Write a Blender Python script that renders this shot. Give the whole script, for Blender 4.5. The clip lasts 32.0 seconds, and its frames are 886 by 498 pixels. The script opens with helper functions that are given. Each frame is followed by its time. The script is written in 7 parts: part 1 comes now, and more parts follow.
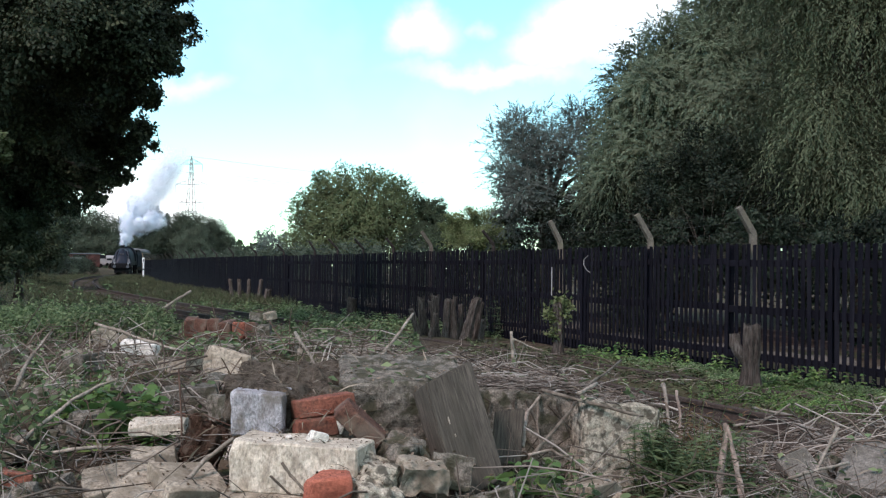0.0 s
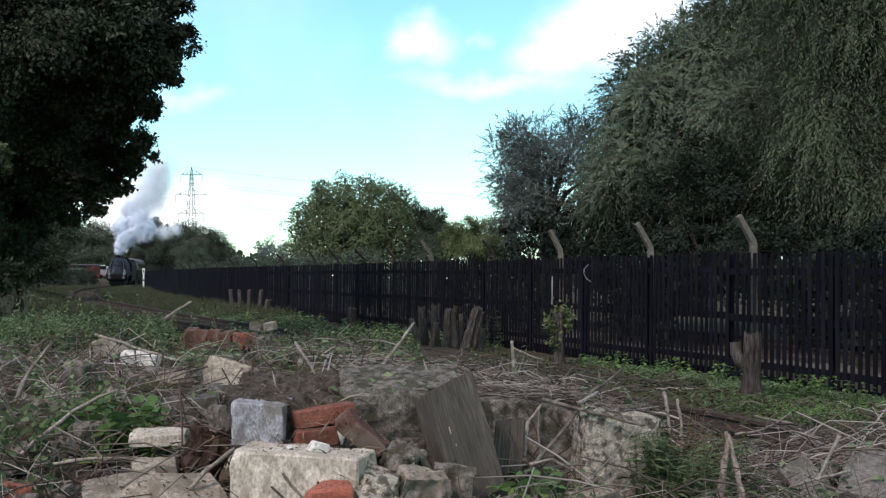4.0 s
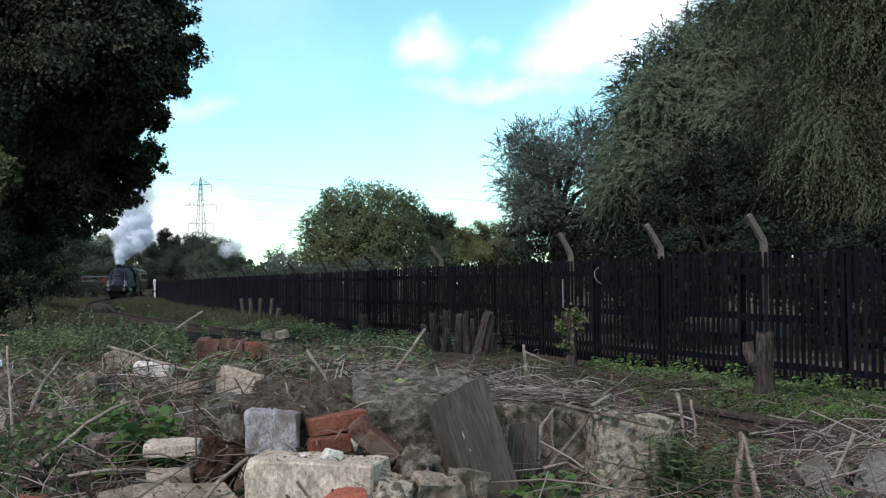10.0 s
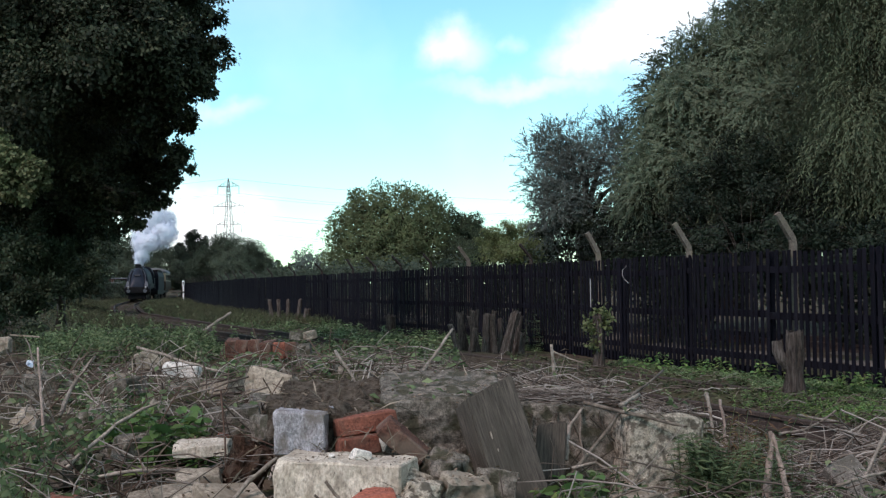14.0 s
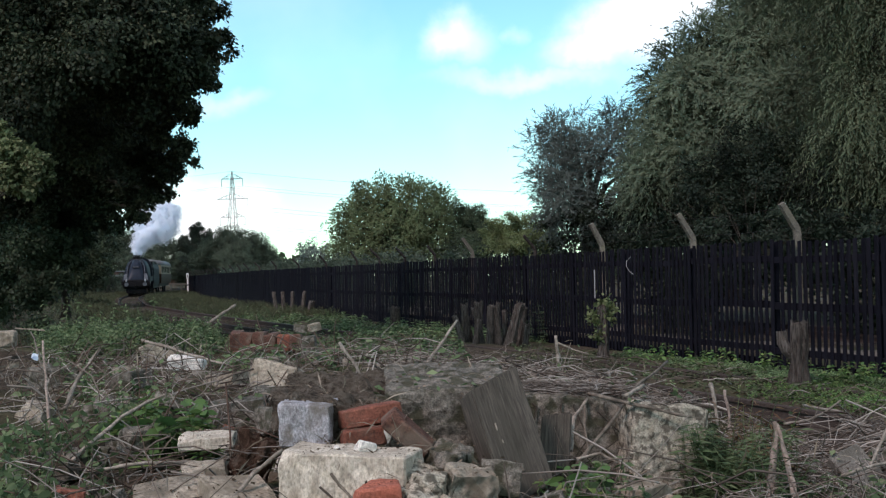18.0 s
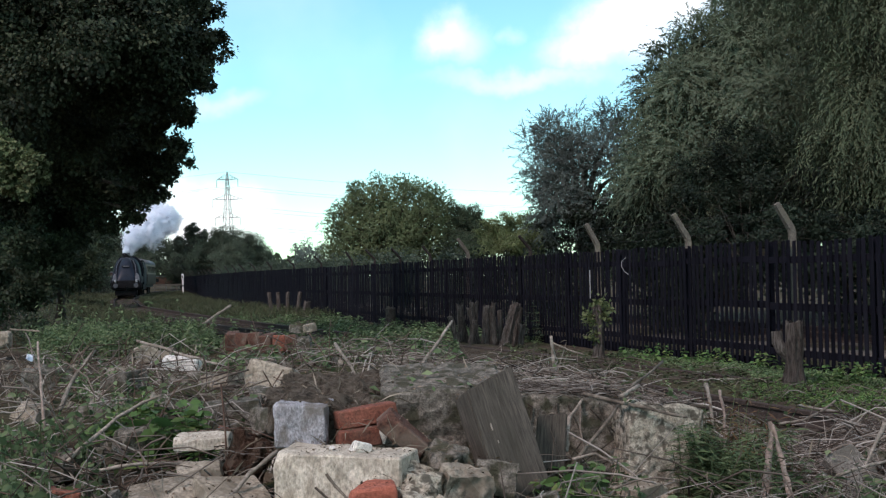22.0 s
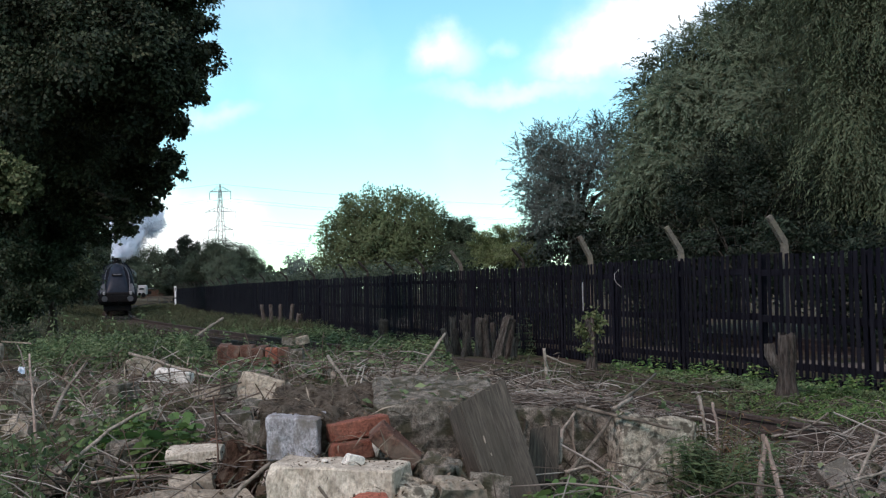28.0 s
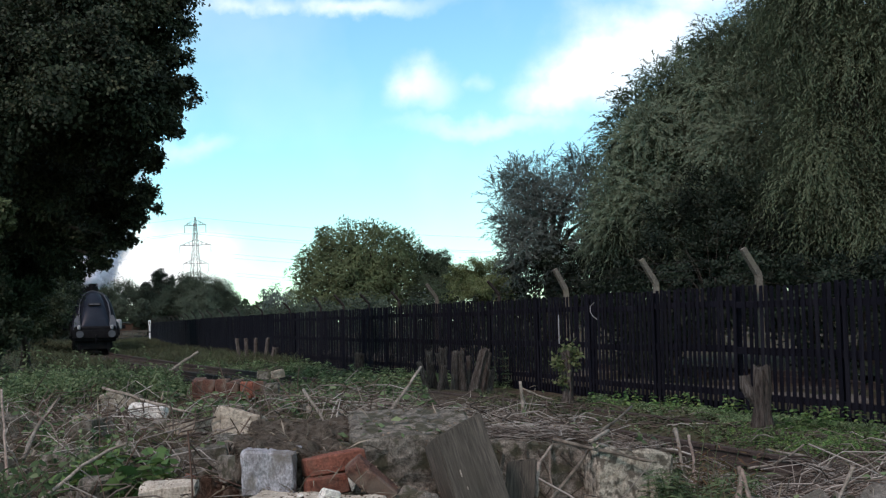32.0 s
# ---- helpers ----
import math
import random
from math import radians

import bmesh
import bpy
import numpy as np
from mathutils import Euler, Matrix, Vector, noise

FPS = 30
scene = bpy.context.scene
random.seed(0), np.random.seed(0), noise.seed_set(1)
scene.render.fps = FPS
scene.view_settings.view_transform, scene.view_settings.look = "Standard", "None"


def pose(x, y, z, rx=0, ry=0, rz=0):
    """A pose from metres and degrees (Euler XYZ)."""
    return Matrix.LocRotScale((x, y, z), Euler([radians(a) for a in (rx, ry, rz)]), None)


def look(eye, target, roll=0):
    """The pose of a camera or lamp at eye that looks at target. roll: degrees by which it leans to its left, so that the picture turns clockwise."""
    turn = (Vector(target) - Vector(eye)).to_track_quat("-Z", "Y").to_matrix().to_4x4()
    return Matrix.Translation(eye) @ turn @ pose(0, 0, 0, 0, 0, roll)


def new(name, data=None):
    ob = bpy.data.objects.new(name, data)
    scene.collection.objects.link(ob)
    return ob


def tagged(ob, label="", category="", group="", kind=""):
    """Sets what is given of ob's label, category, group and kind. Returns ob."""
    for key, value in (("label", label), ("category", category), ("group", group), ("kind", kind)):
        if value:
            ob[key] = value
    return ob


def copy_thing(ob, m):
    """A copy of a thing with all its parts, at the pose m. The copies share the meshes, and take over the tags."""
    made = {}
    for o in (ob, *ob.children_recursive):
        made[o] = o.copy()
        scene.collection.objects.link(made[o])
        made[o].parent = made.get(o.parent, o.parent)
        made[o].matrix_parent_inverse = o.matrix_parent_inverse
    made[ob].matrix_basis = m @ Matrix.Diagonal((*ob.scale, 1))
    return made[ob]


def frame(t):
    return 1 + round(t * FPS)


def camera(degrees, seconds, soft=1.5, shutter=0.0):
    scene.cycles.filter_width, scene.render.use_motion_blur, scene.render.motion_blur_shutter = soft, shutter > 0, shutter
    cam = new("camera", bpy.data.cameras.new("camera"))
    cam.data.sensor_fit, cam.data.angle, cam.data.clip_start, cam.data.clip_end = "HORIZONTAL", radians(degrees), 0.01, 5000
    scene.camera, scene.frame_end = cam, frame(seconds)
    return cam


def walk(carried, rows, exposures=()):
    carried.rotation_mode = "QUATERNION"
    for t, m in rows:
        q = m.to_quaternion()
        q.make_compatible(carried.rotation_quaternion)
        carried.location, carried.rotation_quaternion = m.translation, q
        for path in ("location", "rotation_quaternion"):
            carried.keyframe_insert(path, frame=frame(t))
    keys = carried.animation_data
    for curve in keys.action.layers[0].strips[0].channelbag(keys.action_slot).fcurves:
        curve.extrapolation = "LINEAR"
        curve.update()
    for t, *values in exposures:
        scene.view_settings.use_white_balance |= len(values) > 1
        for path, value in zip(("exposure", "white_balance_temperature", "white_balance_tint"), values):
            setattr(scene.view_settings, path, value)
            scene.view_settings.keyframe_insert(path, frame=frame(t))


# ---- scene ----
cam = camera(40, 32.0, soft=1.3)
EYE = (0, 0, 1.67)
walk(cam, [
    (0.0, pose(0, 0, 1.67, 90.904, -0.750, -0.012)),
    (0.5, pose(0, 0, 1.67, 90.868, -0.722, 0.103)),
    (1.0, pose(0, 0, 1.67, 90.912, -0.648, 0.137)),
    (1.5, pose(0, 0, 1.67, 91.085, -0.564, 0.018)),
    (2.0, pose(0, 0, 1.67, 91.274, -0.569, -0.002)),
    (2.5, pose(0, 0, 1.67, 91.368, -0.648, 0.019)),
    (3.0, pose(0, 0, 1.67, 91.361, -0.679, -0.005)),
    (3.5, pose(0, 0, 1.67, 91.342, -0.597, 0.006)),
    (5.5, pose(0, 0, 1.67, 91.423, -0.302, 0.014)),
    (6.0, pose(0, 0, 1.67, 91.415, -0.164, 0.093)),
    (6.5, pose(0, 0, 1.67, 91.361, -0.139, 0.189)),
    (7.0, pose(0, 0, 1.67, 91.332, -0.109, 0.244)),
    (7.5, pose(0, 0, 1.67, 91.336, 0.049, 0.289)),
    (8.0, pose(0, 0, 1.67, 91.404, 0.487, 0.356)),
    (8.5, pose(0, 0, 1.67, 91.489, 0.608, 0.352)),
    (9.0, pose(0, 0, 1.67, 91.589, 0.608, 0.343)),
    (9.5, pose(0, 0, 1.67, 91.628, 0.572, 0.355)),
    (10.0, pose(0, 0, 1.67, 91.603, 0.587, 0.495)),
    (10.5, pose(0, 0, 1.67, 91.542, 0.689, 0.759)),
    (11.0, pose(0, 0, 1.67, 91.484, 0.723, 1.069)),
    (11.5, pose(0, 0, 1.67, 91.452, 0.688, 1.403)),
    (12.0, pose(0, 0, 1.67, 91.490, 0.769, 1.663)),
    (12.5, pose(0, 0, 1.67, 91.583, 0.751, 1.845)),
    (13.0, pose(0, 0, 1.67, 91.639, 0.775, 1.896)),
    (13.5, pose(0, 0, 1.67, 91.643, 0.791, 1.860)),
    (14.0, pose(0, 0, 1.67, 91.619, 0.832, 1.779)),
    (14.5, pose(0, 0, 1.67, 91.585, 0.821, 1.726)),
    (16.5, pose(0, 0, 1.67, 91.413, 1.136, 1.862)),
    (17.0, pose(0, 0, 1.67, 91.280, 1.079, 1.972)),
    (17.5, pose(0, 0, 1.67, 91.222, 1.121, 2.029)),
    (18.0, pose(0, 0, 1.67, 91.231, 1.071, 1.971)),
    (18.5, pose(0, 0, 1.67, 91.289, 1.161, 1.848)),
    (19.0, pose(0, 0, 1.67, 91.334, 1.191, 1.767)),
    (19.5, pose(0, 0, 1.67, 91.348, 1.219, 1.738)),
    (20.0, pose(0, 0, 1.67, 91.324, 1.158, 1.717)),
    (20.5, pose(0, 0, 1.67, 91.292, 1.115, 1.710)),
    (21.0, pose(0, 0, 1.67, 91.271, 1.076, 1.718)),
    (21.5, pose(0, 0, 1.67, 91.255, 1.107, 1.736)),
    (22.0, pose(0, 0, 1.67, 91.247, 1.123, 1.752)),
    (22.5, pose(0, 0, 1.67, 91.230, 1.149, 1.787)),
    (23.0, pose(0, 0, 1.67, 91.203, 1.096, 1.825)),
    (23.5, pose(0, 0, 1.67, 91.205, 1.097, 1.835)),
    (24.0, pose(0, 0, 1.67, 91.230, 1.021, 1.815)),
    (24.5, pose(0, 0, 1.67, 91.323, 0.980, 1.784)),
    (25.0, pose(0, 0, 1.67, 91.449, 0.937, 1.753)),
    (25.5, pose(0, 0, 1.67, 91.494, 0.891, 1.748)),
    (27.5, pose(0, 0, 1.67, 91.534, 1.147, 1.598)),
    (28.0, pose(0, 0, 1.67, 91.822, 1.099, 1.420)),
    (28.5, pose(0, 0, 1.67, 92.296, 1.087, 1.228)),
    (29.0, pose(0, 0, 1.67, 92.710, 1.117, 1.037)),
    (29.5, pose(0, 0, 1.67, 93.046, 1.248, 0.889)),
    (30.0, pose(0, 0, 1.67, 93.370, 1.353, 0.713)),
    (30.5, pose(0, 0, 1.67, 93.608, 1.417, 0.519)),
    (31.0, pose(0, 0, 1.67, 93.728, 1.401, 0.361)),
    (31.5, pose(0, 0, 1.67, 93.595, 1.291, 0.284)),
    (32.0, pose(0, 0, 1.67, 93.352, 1.286, 0.291)),
], exposures=[(0, 0.72), (3, 0.5), (6, 0.42), (10, 0.36), (27.5, 0.34), (29.0, 0.26), (32.0, 0.2)])


# ---- sky and sun ----
def make_world():
    world = bpy.data.worlds.new("sky")
    scene.world = world
    world.use_nodes = True
    nt = world.node_tree
    nt.nodes.clear()
    N, L = nt.nodes.new, nt.links.new
    sky = N("ShaderNodeTexSky")
    sky.sky_type = "NISHITA"
    sky.sun_disc = False
    sky.sun_elevation, sky.sun_rotation = radians(42), radians(215)
    sky.air_density, sky.dust_density, sky.ozone_density = 1.0, 0.1, 1.3
    tint = N("ShaderNodeMix")
    tint.data_type, tint.blend_type = "RGBA", "MULTIPLY"
    tint.inputs[0].default_value = 1.0
    L(sky.outputs[0], tint.inputs[6])
    tint.inputs[7].default_value = (0.755, 1.08, 1.06, 1)
    way = N("ShaderNodeTexCoord")
    warp = N("ShaderNodeTexNoise")
    warp.inputs["Scale"].default_value, warp.inputs["Detail"].default_value = 14.0, 7.0
    warp.inputs["Roughness"].default_value = 0.55
    L(way.outputs["Generated"], warp.inputs["Vector"])
    bend = N("ShaderNodeVectorMath")
    bend.operation = "MULTIPLY_ADD"
    L(warp.outputs["Color"], bend.inputs[0])
    bend.inputs[1].default_value = (0.07, 0.07, 0.07)
    L(way.outputs["Generated"], bend.inputs[2])
    total = None
    # cumulus patches, two of them unseen fill: direction of the middle, half width, half height, thickness
    for (cx, cy, cz), w, h, power in CLOUDS:
        n = math.sqrt(cx * cx + cy * cy + cz * cz)
        off = N("ShaderNodeVectorMath")
        off.operation = "SUBTRACT"
        L(bend.outputs[0], off.inputs[0])
        off.inputs[1].default_value = (cx / n + 0.035, cy / n + 0.035, cz / n + 0.035)
        sc = N("ShaderNodeVectorMath")
        sc.operation = "MULTIPLY"
        L(off.outputs[0], sc.inputs[0])
        sc.inputs[1].default_value = (1 / w, 1 / w, 1 / h)
        ln = N("ShaderNodeVectorMath")
        ln.operation = "LENGTH"
        L(sc.outputs[0], ln.inputs[0])
        ramp = N("ShaderNodeMapRange")
        ramp.interpolation_type = "SMOOTHSTEP"
        ramp.inputs["From Min"].default_value, ramp.inputs["From Max"].default_value = 1.8, 0.0
        ramp.inputs["To Max"].default_value = power
        L(ln.outputs["Value"], ramp.inputs["Value"])
        if total is None:
            total = ramp.outputs[0]
        else:
            mx = N("ShaderNodeMath")
            mx.operation = "MAXIMUM"
            L(total, mx.inputs[0])
            L(ramp.outputs[0], mx.inputs[1])
            total = mx.outputs[0]
    wide = N("ShaderNodeTexNoise")
    wide.inputs["Scale"].default_value, wide.inputs["Detail"].default_value = 2.3, 6.0
    L(way.outputs["Generated"], wide.inputs["Vector"])
    haze = N("ShaderNodeMapRange")
    haze.inputs["From Min"].default_value, haze.inputs["From Max"].default_value = 0.42, 0.72
    haze.inputs["To Max"].default_value = 0.45
    L(wide.outputs[0], haze.inputs["Value"])
    fleece = N("ShaderNodeMapRange")
    fleece.inputs["From Min"].default_value, fleece.inputs["From Max"].default_value = 0.3, 0.62
    fleece.inputs["To Min"].default_value, fleece.inputs["To Max"].default_value = 0.25, 1.2
    L(warp.outputs[0], fleece.inputs["Value"])
    soft = N("ShaderNodeMath")
    soft.operation = "MULTIPLY"
    soft.use_clamp = True
    L(total, soft.inputs[0])
    L(fleece.outputs[0], soft.inputs[1])
    total = soft.outputs[0]
    mx = N("ShaderNodeMath")
    mx.operation = "MAXIMUM"
    L(total, mx.inputs[0])
    L(haze.outputs[0], mx.inputs[1])
    mix = N("ShaderNodeMix")
    mix.data_type = "RGBA"
    L(mx.outputs[0], mix.inputs[0])
    L(tint.outputs[2], mix.inputs[6])
    mix.inputs[7].default_value = (8.0, 8.1, 8.3, 1)
    back = N("ShaderNodeBackground")
    back.inputs["Strength"].default_value = 0.15
    L(mix.outputs[2], back.inputs["Color"])
    out = N("ShaderNodeOutputWorld")
    L(back.outputs[0], out.inputs["Surface"])


CLOUDS = [
    ((0.126, 1.0, 0.198), 0.038, 0.028, 1.1),
    ((0.165, 1.0, 0.222), 0.055, 0.030, 1.0),
    ((0.100, 1.0, 0.180), 0.030, 0.016, 0.7),
    ((0.050, 1.0, 0.158), 0.070, 0.008, 0.34),
    ((-0.016, 1.0, 0.190), 0.022, 0.017, 0.62),
    ((0.030, 1.0, 0.196), 0.014, 0.008, 0.30),
    ((-0.232, 1.0, 0.052), 0.048, 0.026, 1.5),
    ((-0.200, 1.0, 0.060), 0.026, 0.020, 1.2),
    ((-0.275, 1.0, 0.062), 0.040, 0.024, 1.4),
    ((-0.100, 1.0, 0.265), 0.075, 0.008, 0.8),
    ((0.270, 1.0, 0.270), 0.080, 0.030, 1.0),
    ((-0.200, 1.0, 0.150), 0.020, 0.008, 0.30),
    # two broad clouds out of view, added to whiten the cyan sky light
    ((0.0, -0.55, 1.0), 0.62, 0.50, 0.9),
    ((1.0, -0.35, 0.45), 0.45, 0.35, 0.85),
]
make_world()

sun = new("sun", bpy.data.lights.new("sun", "SUN"))
sun.data.energy, sun.data.angle, sun.data.color = 2.0, radians(14), (1.0, 0.785, 0.79)
sun.matrix_world = look((-30, -40, 45), (0, 0, 0))


# ---- materials ----
def surface(name, a, b, scale=8.0, rough=0.85, bump=0.3, c=None, cscale=1.5, camount=0.5, metal=0.0, stretch=(1, 1, 1), vary=0.0, depth=0.01, spec=0.22, edge=(0.48, 0.62)):
    """A worn surface: two colours by fine grain, a third in broader stains, relief, and a shift from piece to piece."""
    m = bpy.data.materials.new(name)
    m.use_nodes = True
    nt = m.node_tree
    N, L = nt.nodes.new, nt.links.new
    p = nt.nodes["Principled BSDF"]
    co = N("ShaderNodeTexCoord")
    mp = N("ShaderNodeMapping")
    mp.inputs["Scale"].default_value = stretch
    info = N("ShaderNodeObjectInfo")
    add = N("ShaderNodeVectorMath")
    add.operation = "ADD"
    mul = N("ShaderNodeVectorMath")
    mul.operation = "SCALE"
    cmb = N("ShaderNodeCombineXYZ")
    for i in range(3):
        L(info.outputs["Random"], cmb.inputs[i])
    L(cmb.outputs[0], mul.inputs[0])
    mul.inputs["Scale"].default_value = 23.0 if vary else 0.0
    L(co.outputs["Object"], add.inputs[0])
    L(mul.outputs[0], add.inputs[1])
    L(add.outputs[0], mp.inputs["Vector"])
    fine = N("ShaderNodeTexNoise")
    fine.inputs["Scale"].default_value, fine.inputs["Detail"].default_value = scale, 8.0
    fine.inputs["Roughness"].default_value = 0.65
    L(mp.outputs[0], fine.inputs["Vector"])
    r1 = N("ShaderNodeMapRange")
    r1.inputs["From Min"].default_value, r1.inputs["From Max"].default_value = 0.32, 0.68
    L(fine.outputs[0], r1.inputs["Value"])
    mix = N("ShaderNodeMix")
    mix.data_type = "RGBA"
    L(r1.outputs[0], mix.inputs[0])
    mix.inputs[6].default_value, mix.inputs[7].default_value = (*a, 1), (*b, 1)
    colour = mix.outputs[2]
    relief = fine.outputs[0]
    if bump >= 0.3:
        grit = N("ShaderNodeTexNoise")
        grit.inputs["Scale"].default_value, grit.inputs["Detail"].default_value = scale * 4.5, 6.0
        grit.inputs["Roughness"].default_value = 0.7
        L(mp.outputs[0], grit.inputs["Vector"])
        rg = N("ShaderNodeMapRange")
        rg.inputs["From Min"].default_value, rg.inputs["From Max"].default_value = 0.33, 0.67
        rg.inputs["To Min"].default_value, rg.inputs["To Max"].default_value = 0.45, 1.45
        L(grit.outputs[0], rg.inputs["Value"])
        hg = N("ShaderNodeHueSaturation")
        L(rg.outputs[0], hg.inputs["Value"])
        L(colour, hg.inputs["Color"])
        colour = hg.outputs[0]
        sm = N("ShaderNodeMath")
        sm.operation = "MULTIPLY_ADD"
        L(grit.outputs[0], sm.inputs[0])
        sm.inputs[1].default_value = 0.6
        L(relief, sm.inputs[2])
        relief = sm.outputs[0]
    if c:
        broad = N("ShaderNodeTexNoise")
        broad.inputs["Scale"].default_value, broad.inputs["Detail"].default_value = cscale, 5.0
        L(mp.outputs[0], broad.inputs["Vector"])
        r2 = N("ShaderNodeMapRange")
        r2.inputs["From Min"].default_value, r2.inputs["From Max"].default_value = edge
        r2.inputs["To Max"].default_value = camount
        L(broad.outputs[0], r2.inputs["Value"])
        m2 = N("ShaderNodeMix")
        m2.data_type = "RGBA"
        L(r2.outputs[0], m2.inputs[0])
        L(colour, m2.inputs[6])
        m2.inputs[7].default_value = (*c, 1)
        colour = m2.outputs[2]
    if vary:
        hs = N("ShaderNodeHueSaturation")
        r3 = N("ShaderNodeMapRange")
        r3.inputs["To Min"].default_value, r3.inputs["To Max"].default_value = 1 - vary, 1 + vary
        L(info.outputs["Random"], r3.inputs["Value"])
        L(r3.outputs[0], hs.inputs["Value"])
        L(colour, hs.inputs["Color"])
        colour = hs.outputs[0]
    L(colour, p.inputs["Base Color"])
    p.inputs["Roughness"].default_value, p.inputs["Metallic"].default_value = rough, metal
    p.inputs["Specular IOR Level"].default_value = spec
    if bump:
        bp = N("ShaderNodeBump")
        bp.inputs["Strength"].default_value, bp.inputs["Distance"].default_value = bump, depth
        L(relief, bp.inputs["Height"])
        L(bp.outputs[0], p.inputs["Normal"])
    return m


def leafy(name, colours, through_light=0.35, rough=0.65):
    """Leaves: a colour of their own for each leaf, and some light let through."""
    m = bpy.data.materials.new(name)
    m.use_nodes = True
    nt = m.node_tree
    N, L = nt.nodes.new, nt.links.new
    p = nt.nodes["Principled BSDF"]
    geo = N("ShaderNodeNewGeometry")
    ramp = N("ShaderNodeValToRGB")
    els = ramp.color_ramp.elements
    while len(els) < len(colours):
        els.new(0.5)
    for i, col in enumerate(colours):
        els[i].position = i / (len(colours) - 1)
        els[i].color = (*col, 1)
    L(geo.outputs["Random Per Island"], ramp.inputs[0])
    co = N("ShaderNodeTexCoord")
    broad = N("ShaderNodeTexNoise")
    broad.inputs["Scale"].default_value, broad.inputs["Detail"].default_value = 0.8, 4.0
    L(co.outputs["Object"], broad.inputs["Vector"])
    r = N("ShaderNodeMapRange")
    r.inputs["From Min"].default_value, r.inputs["From Max"].default_value = 0.3, 0.7
    r.inputs["To Min"].default_value, r.inputs["To Max"].default_value = 0.5, 1.5
    L(broad.outputs[0], r.inputs["Value"])
    hs = N("ShaderNodeHueSaturation")
    L(r.outputs[0], hs.inputs["Value"])
    L(ramp.outputs[0], hs.inputs["Color"])
    L(hs.outputs[0], p.inputs["Base Color"])
    p.inputs["Roughness"].default_value = rough
    p.inputs["Specular IOR Level"].default_value = 0.2
    tr = N("ShaderNodeBsdfTranslucent")
    L(hs.outputs[0], tr.inputs["Color"])
    ms = N("ShaderNodeMixShader")
    ms.inputs[0].default_value = through_light
    L(p.outputs[0], ms.inputs[1])
    L(tr.outputs[0], ms.inputs[2])
    L(ms.outputs[0], nt.nodes["Material Output"].inputs["Surface"])
    return m


def steam_like(name, colour):
    """Droplets that scatter light back and let much of it through."""
    m = bpy.data.materials.new(name)
    m.use_nodes = True
    nt = m.node_tree
    N, L = nt.nodes.new, nt.links.new
    p = nt.nodes["Principled BSDF"]
    p.inputs["Base Color"].default_value = (*colour, 1)
    p.inputs["Roughness"].default_value = 1.0
    p.inputs["Specular IOR Level"].default_value = 0.0
    tr = N("ShaderNodeBsdfTranslucent")
    tr.inputs["Color"].default_value = (*colour, 1)
    ms = N("ShaderNodeMixShader")
    ms.inputs[0].default_value = 0.5
    L(p.outputs[0], ms.inputs[1])
    L(tr.outputs[0], ms.inputs[2])
    L(ms.outputs[0], nt.nodes["Material Output"].inputs["Surface"])
    return m


M = {}
M["earth"] = surface("earth", (0.032, 0.024, 0.017), (0.10, 0.08, 0.058), 7, 0.95, 0.8, (0.05, 0.058, 0.024), 0.8, 0.6, depth=0.04, spec=0.03)
M["ballast"] = surface("ballast", (0.022, 0.018, 0.013), (0.058, 0.048, 0.036), 30, 0.95, 0.8, (0.045, 0.045, 0.024), 0.9, 0.6, depth=0.03, spec=0.0)
M["gravel"] = surface("dull_gravel", (0.085, 0.075, 0.064), (0.24, 0.215, 0.185), 26, 0.95, 0.8, (0.07, 0.065, 0.045), 0.9, 0.5, depth=0.03, spec=0.0)
M["concrete"] = surface("weathered_concrete", (0.052, 0.045, 0.034), (0.25, 0.222, 0.182), 34, 0.9, 1.0, (0.042, 0.041, 0.022), 15, 0.8, vary=0.14, edge=(0.48, 0.57))
M["paintwash"] = surface("whitewashed_concrete", (0.20, 0.19, 0.188), (0.40, 0.39, 0.40), 30, 0.9, 0.7, (0.125, 0.105, 0.08), 9, 0.7, stretch=(1.2, 1.2, 0.7), edge=(0.49, 0.60))
M["limestone"] = surface("cream_limestone", (0.20, 0.163, 0.118), (0.36, 0.312, 0.243), 16, 0.9, 0.55, (0.13, 0.106, 0.075), 9, 0.75, vary=0.15)
M["cream"] = surface("cream_washed_stone", (0.37, 0.315, 0.24), (0.56, 0.50, 0.405), 18, 0.9, 0.5, (0.24, 0.20, 0.15), 11, 0.5, stretch=(1.2, 1.2, 0.7), edge=(0.50, 0.60))
M["mossy"] = surface("lichened_stone", (0.22, 0.19, 0.14), (0.49, 0.445, 0.355), 30, 0.95, 1.0, (0.075, 0.064, 0.048), 32, 0.85, vary=0.1, edge=(0.50, 0.60))
M["chalk"] = surface("white_plaster", (0.48, 0.445, 0.39), (0.70, 0.66, 0.59), 20, 0.9, 0.3, vary=0.05)
M["brick"] = surface("red_brick", (0.15, 0.052, 0.034), (0.28, 0.105, 0.068), 22, 0.9, 0.8, (0.15, 0.09, 0.065), 9, 0.5, vary=0.2)
M["brightbrick"] = surface("orange_brick", (0.25, 0.080, 0.050), (0.37, 0.125, 0.08), 22, 0.9, 0.4, (0.35, 0.10, 0.06), 8, 0.5)
M["darkbrick"] = surface("dark_brick", (0.06, 0.03, 0.021), (0.13, 0.062, 0.042), 22, 0.9, 0.5, (0.16, 0.13, 0.10), 9, 0.6)
M["oldwood"] = surface("grey_timber", (0.050, 0.043, 0.034), (0.088, 0.076, 0.061), 9, 0.85, 0.32, (0.038, 0.034, 0.025), 4, 0.55, stretch=(4.5, 4.5, 0.3), vary=0.1)
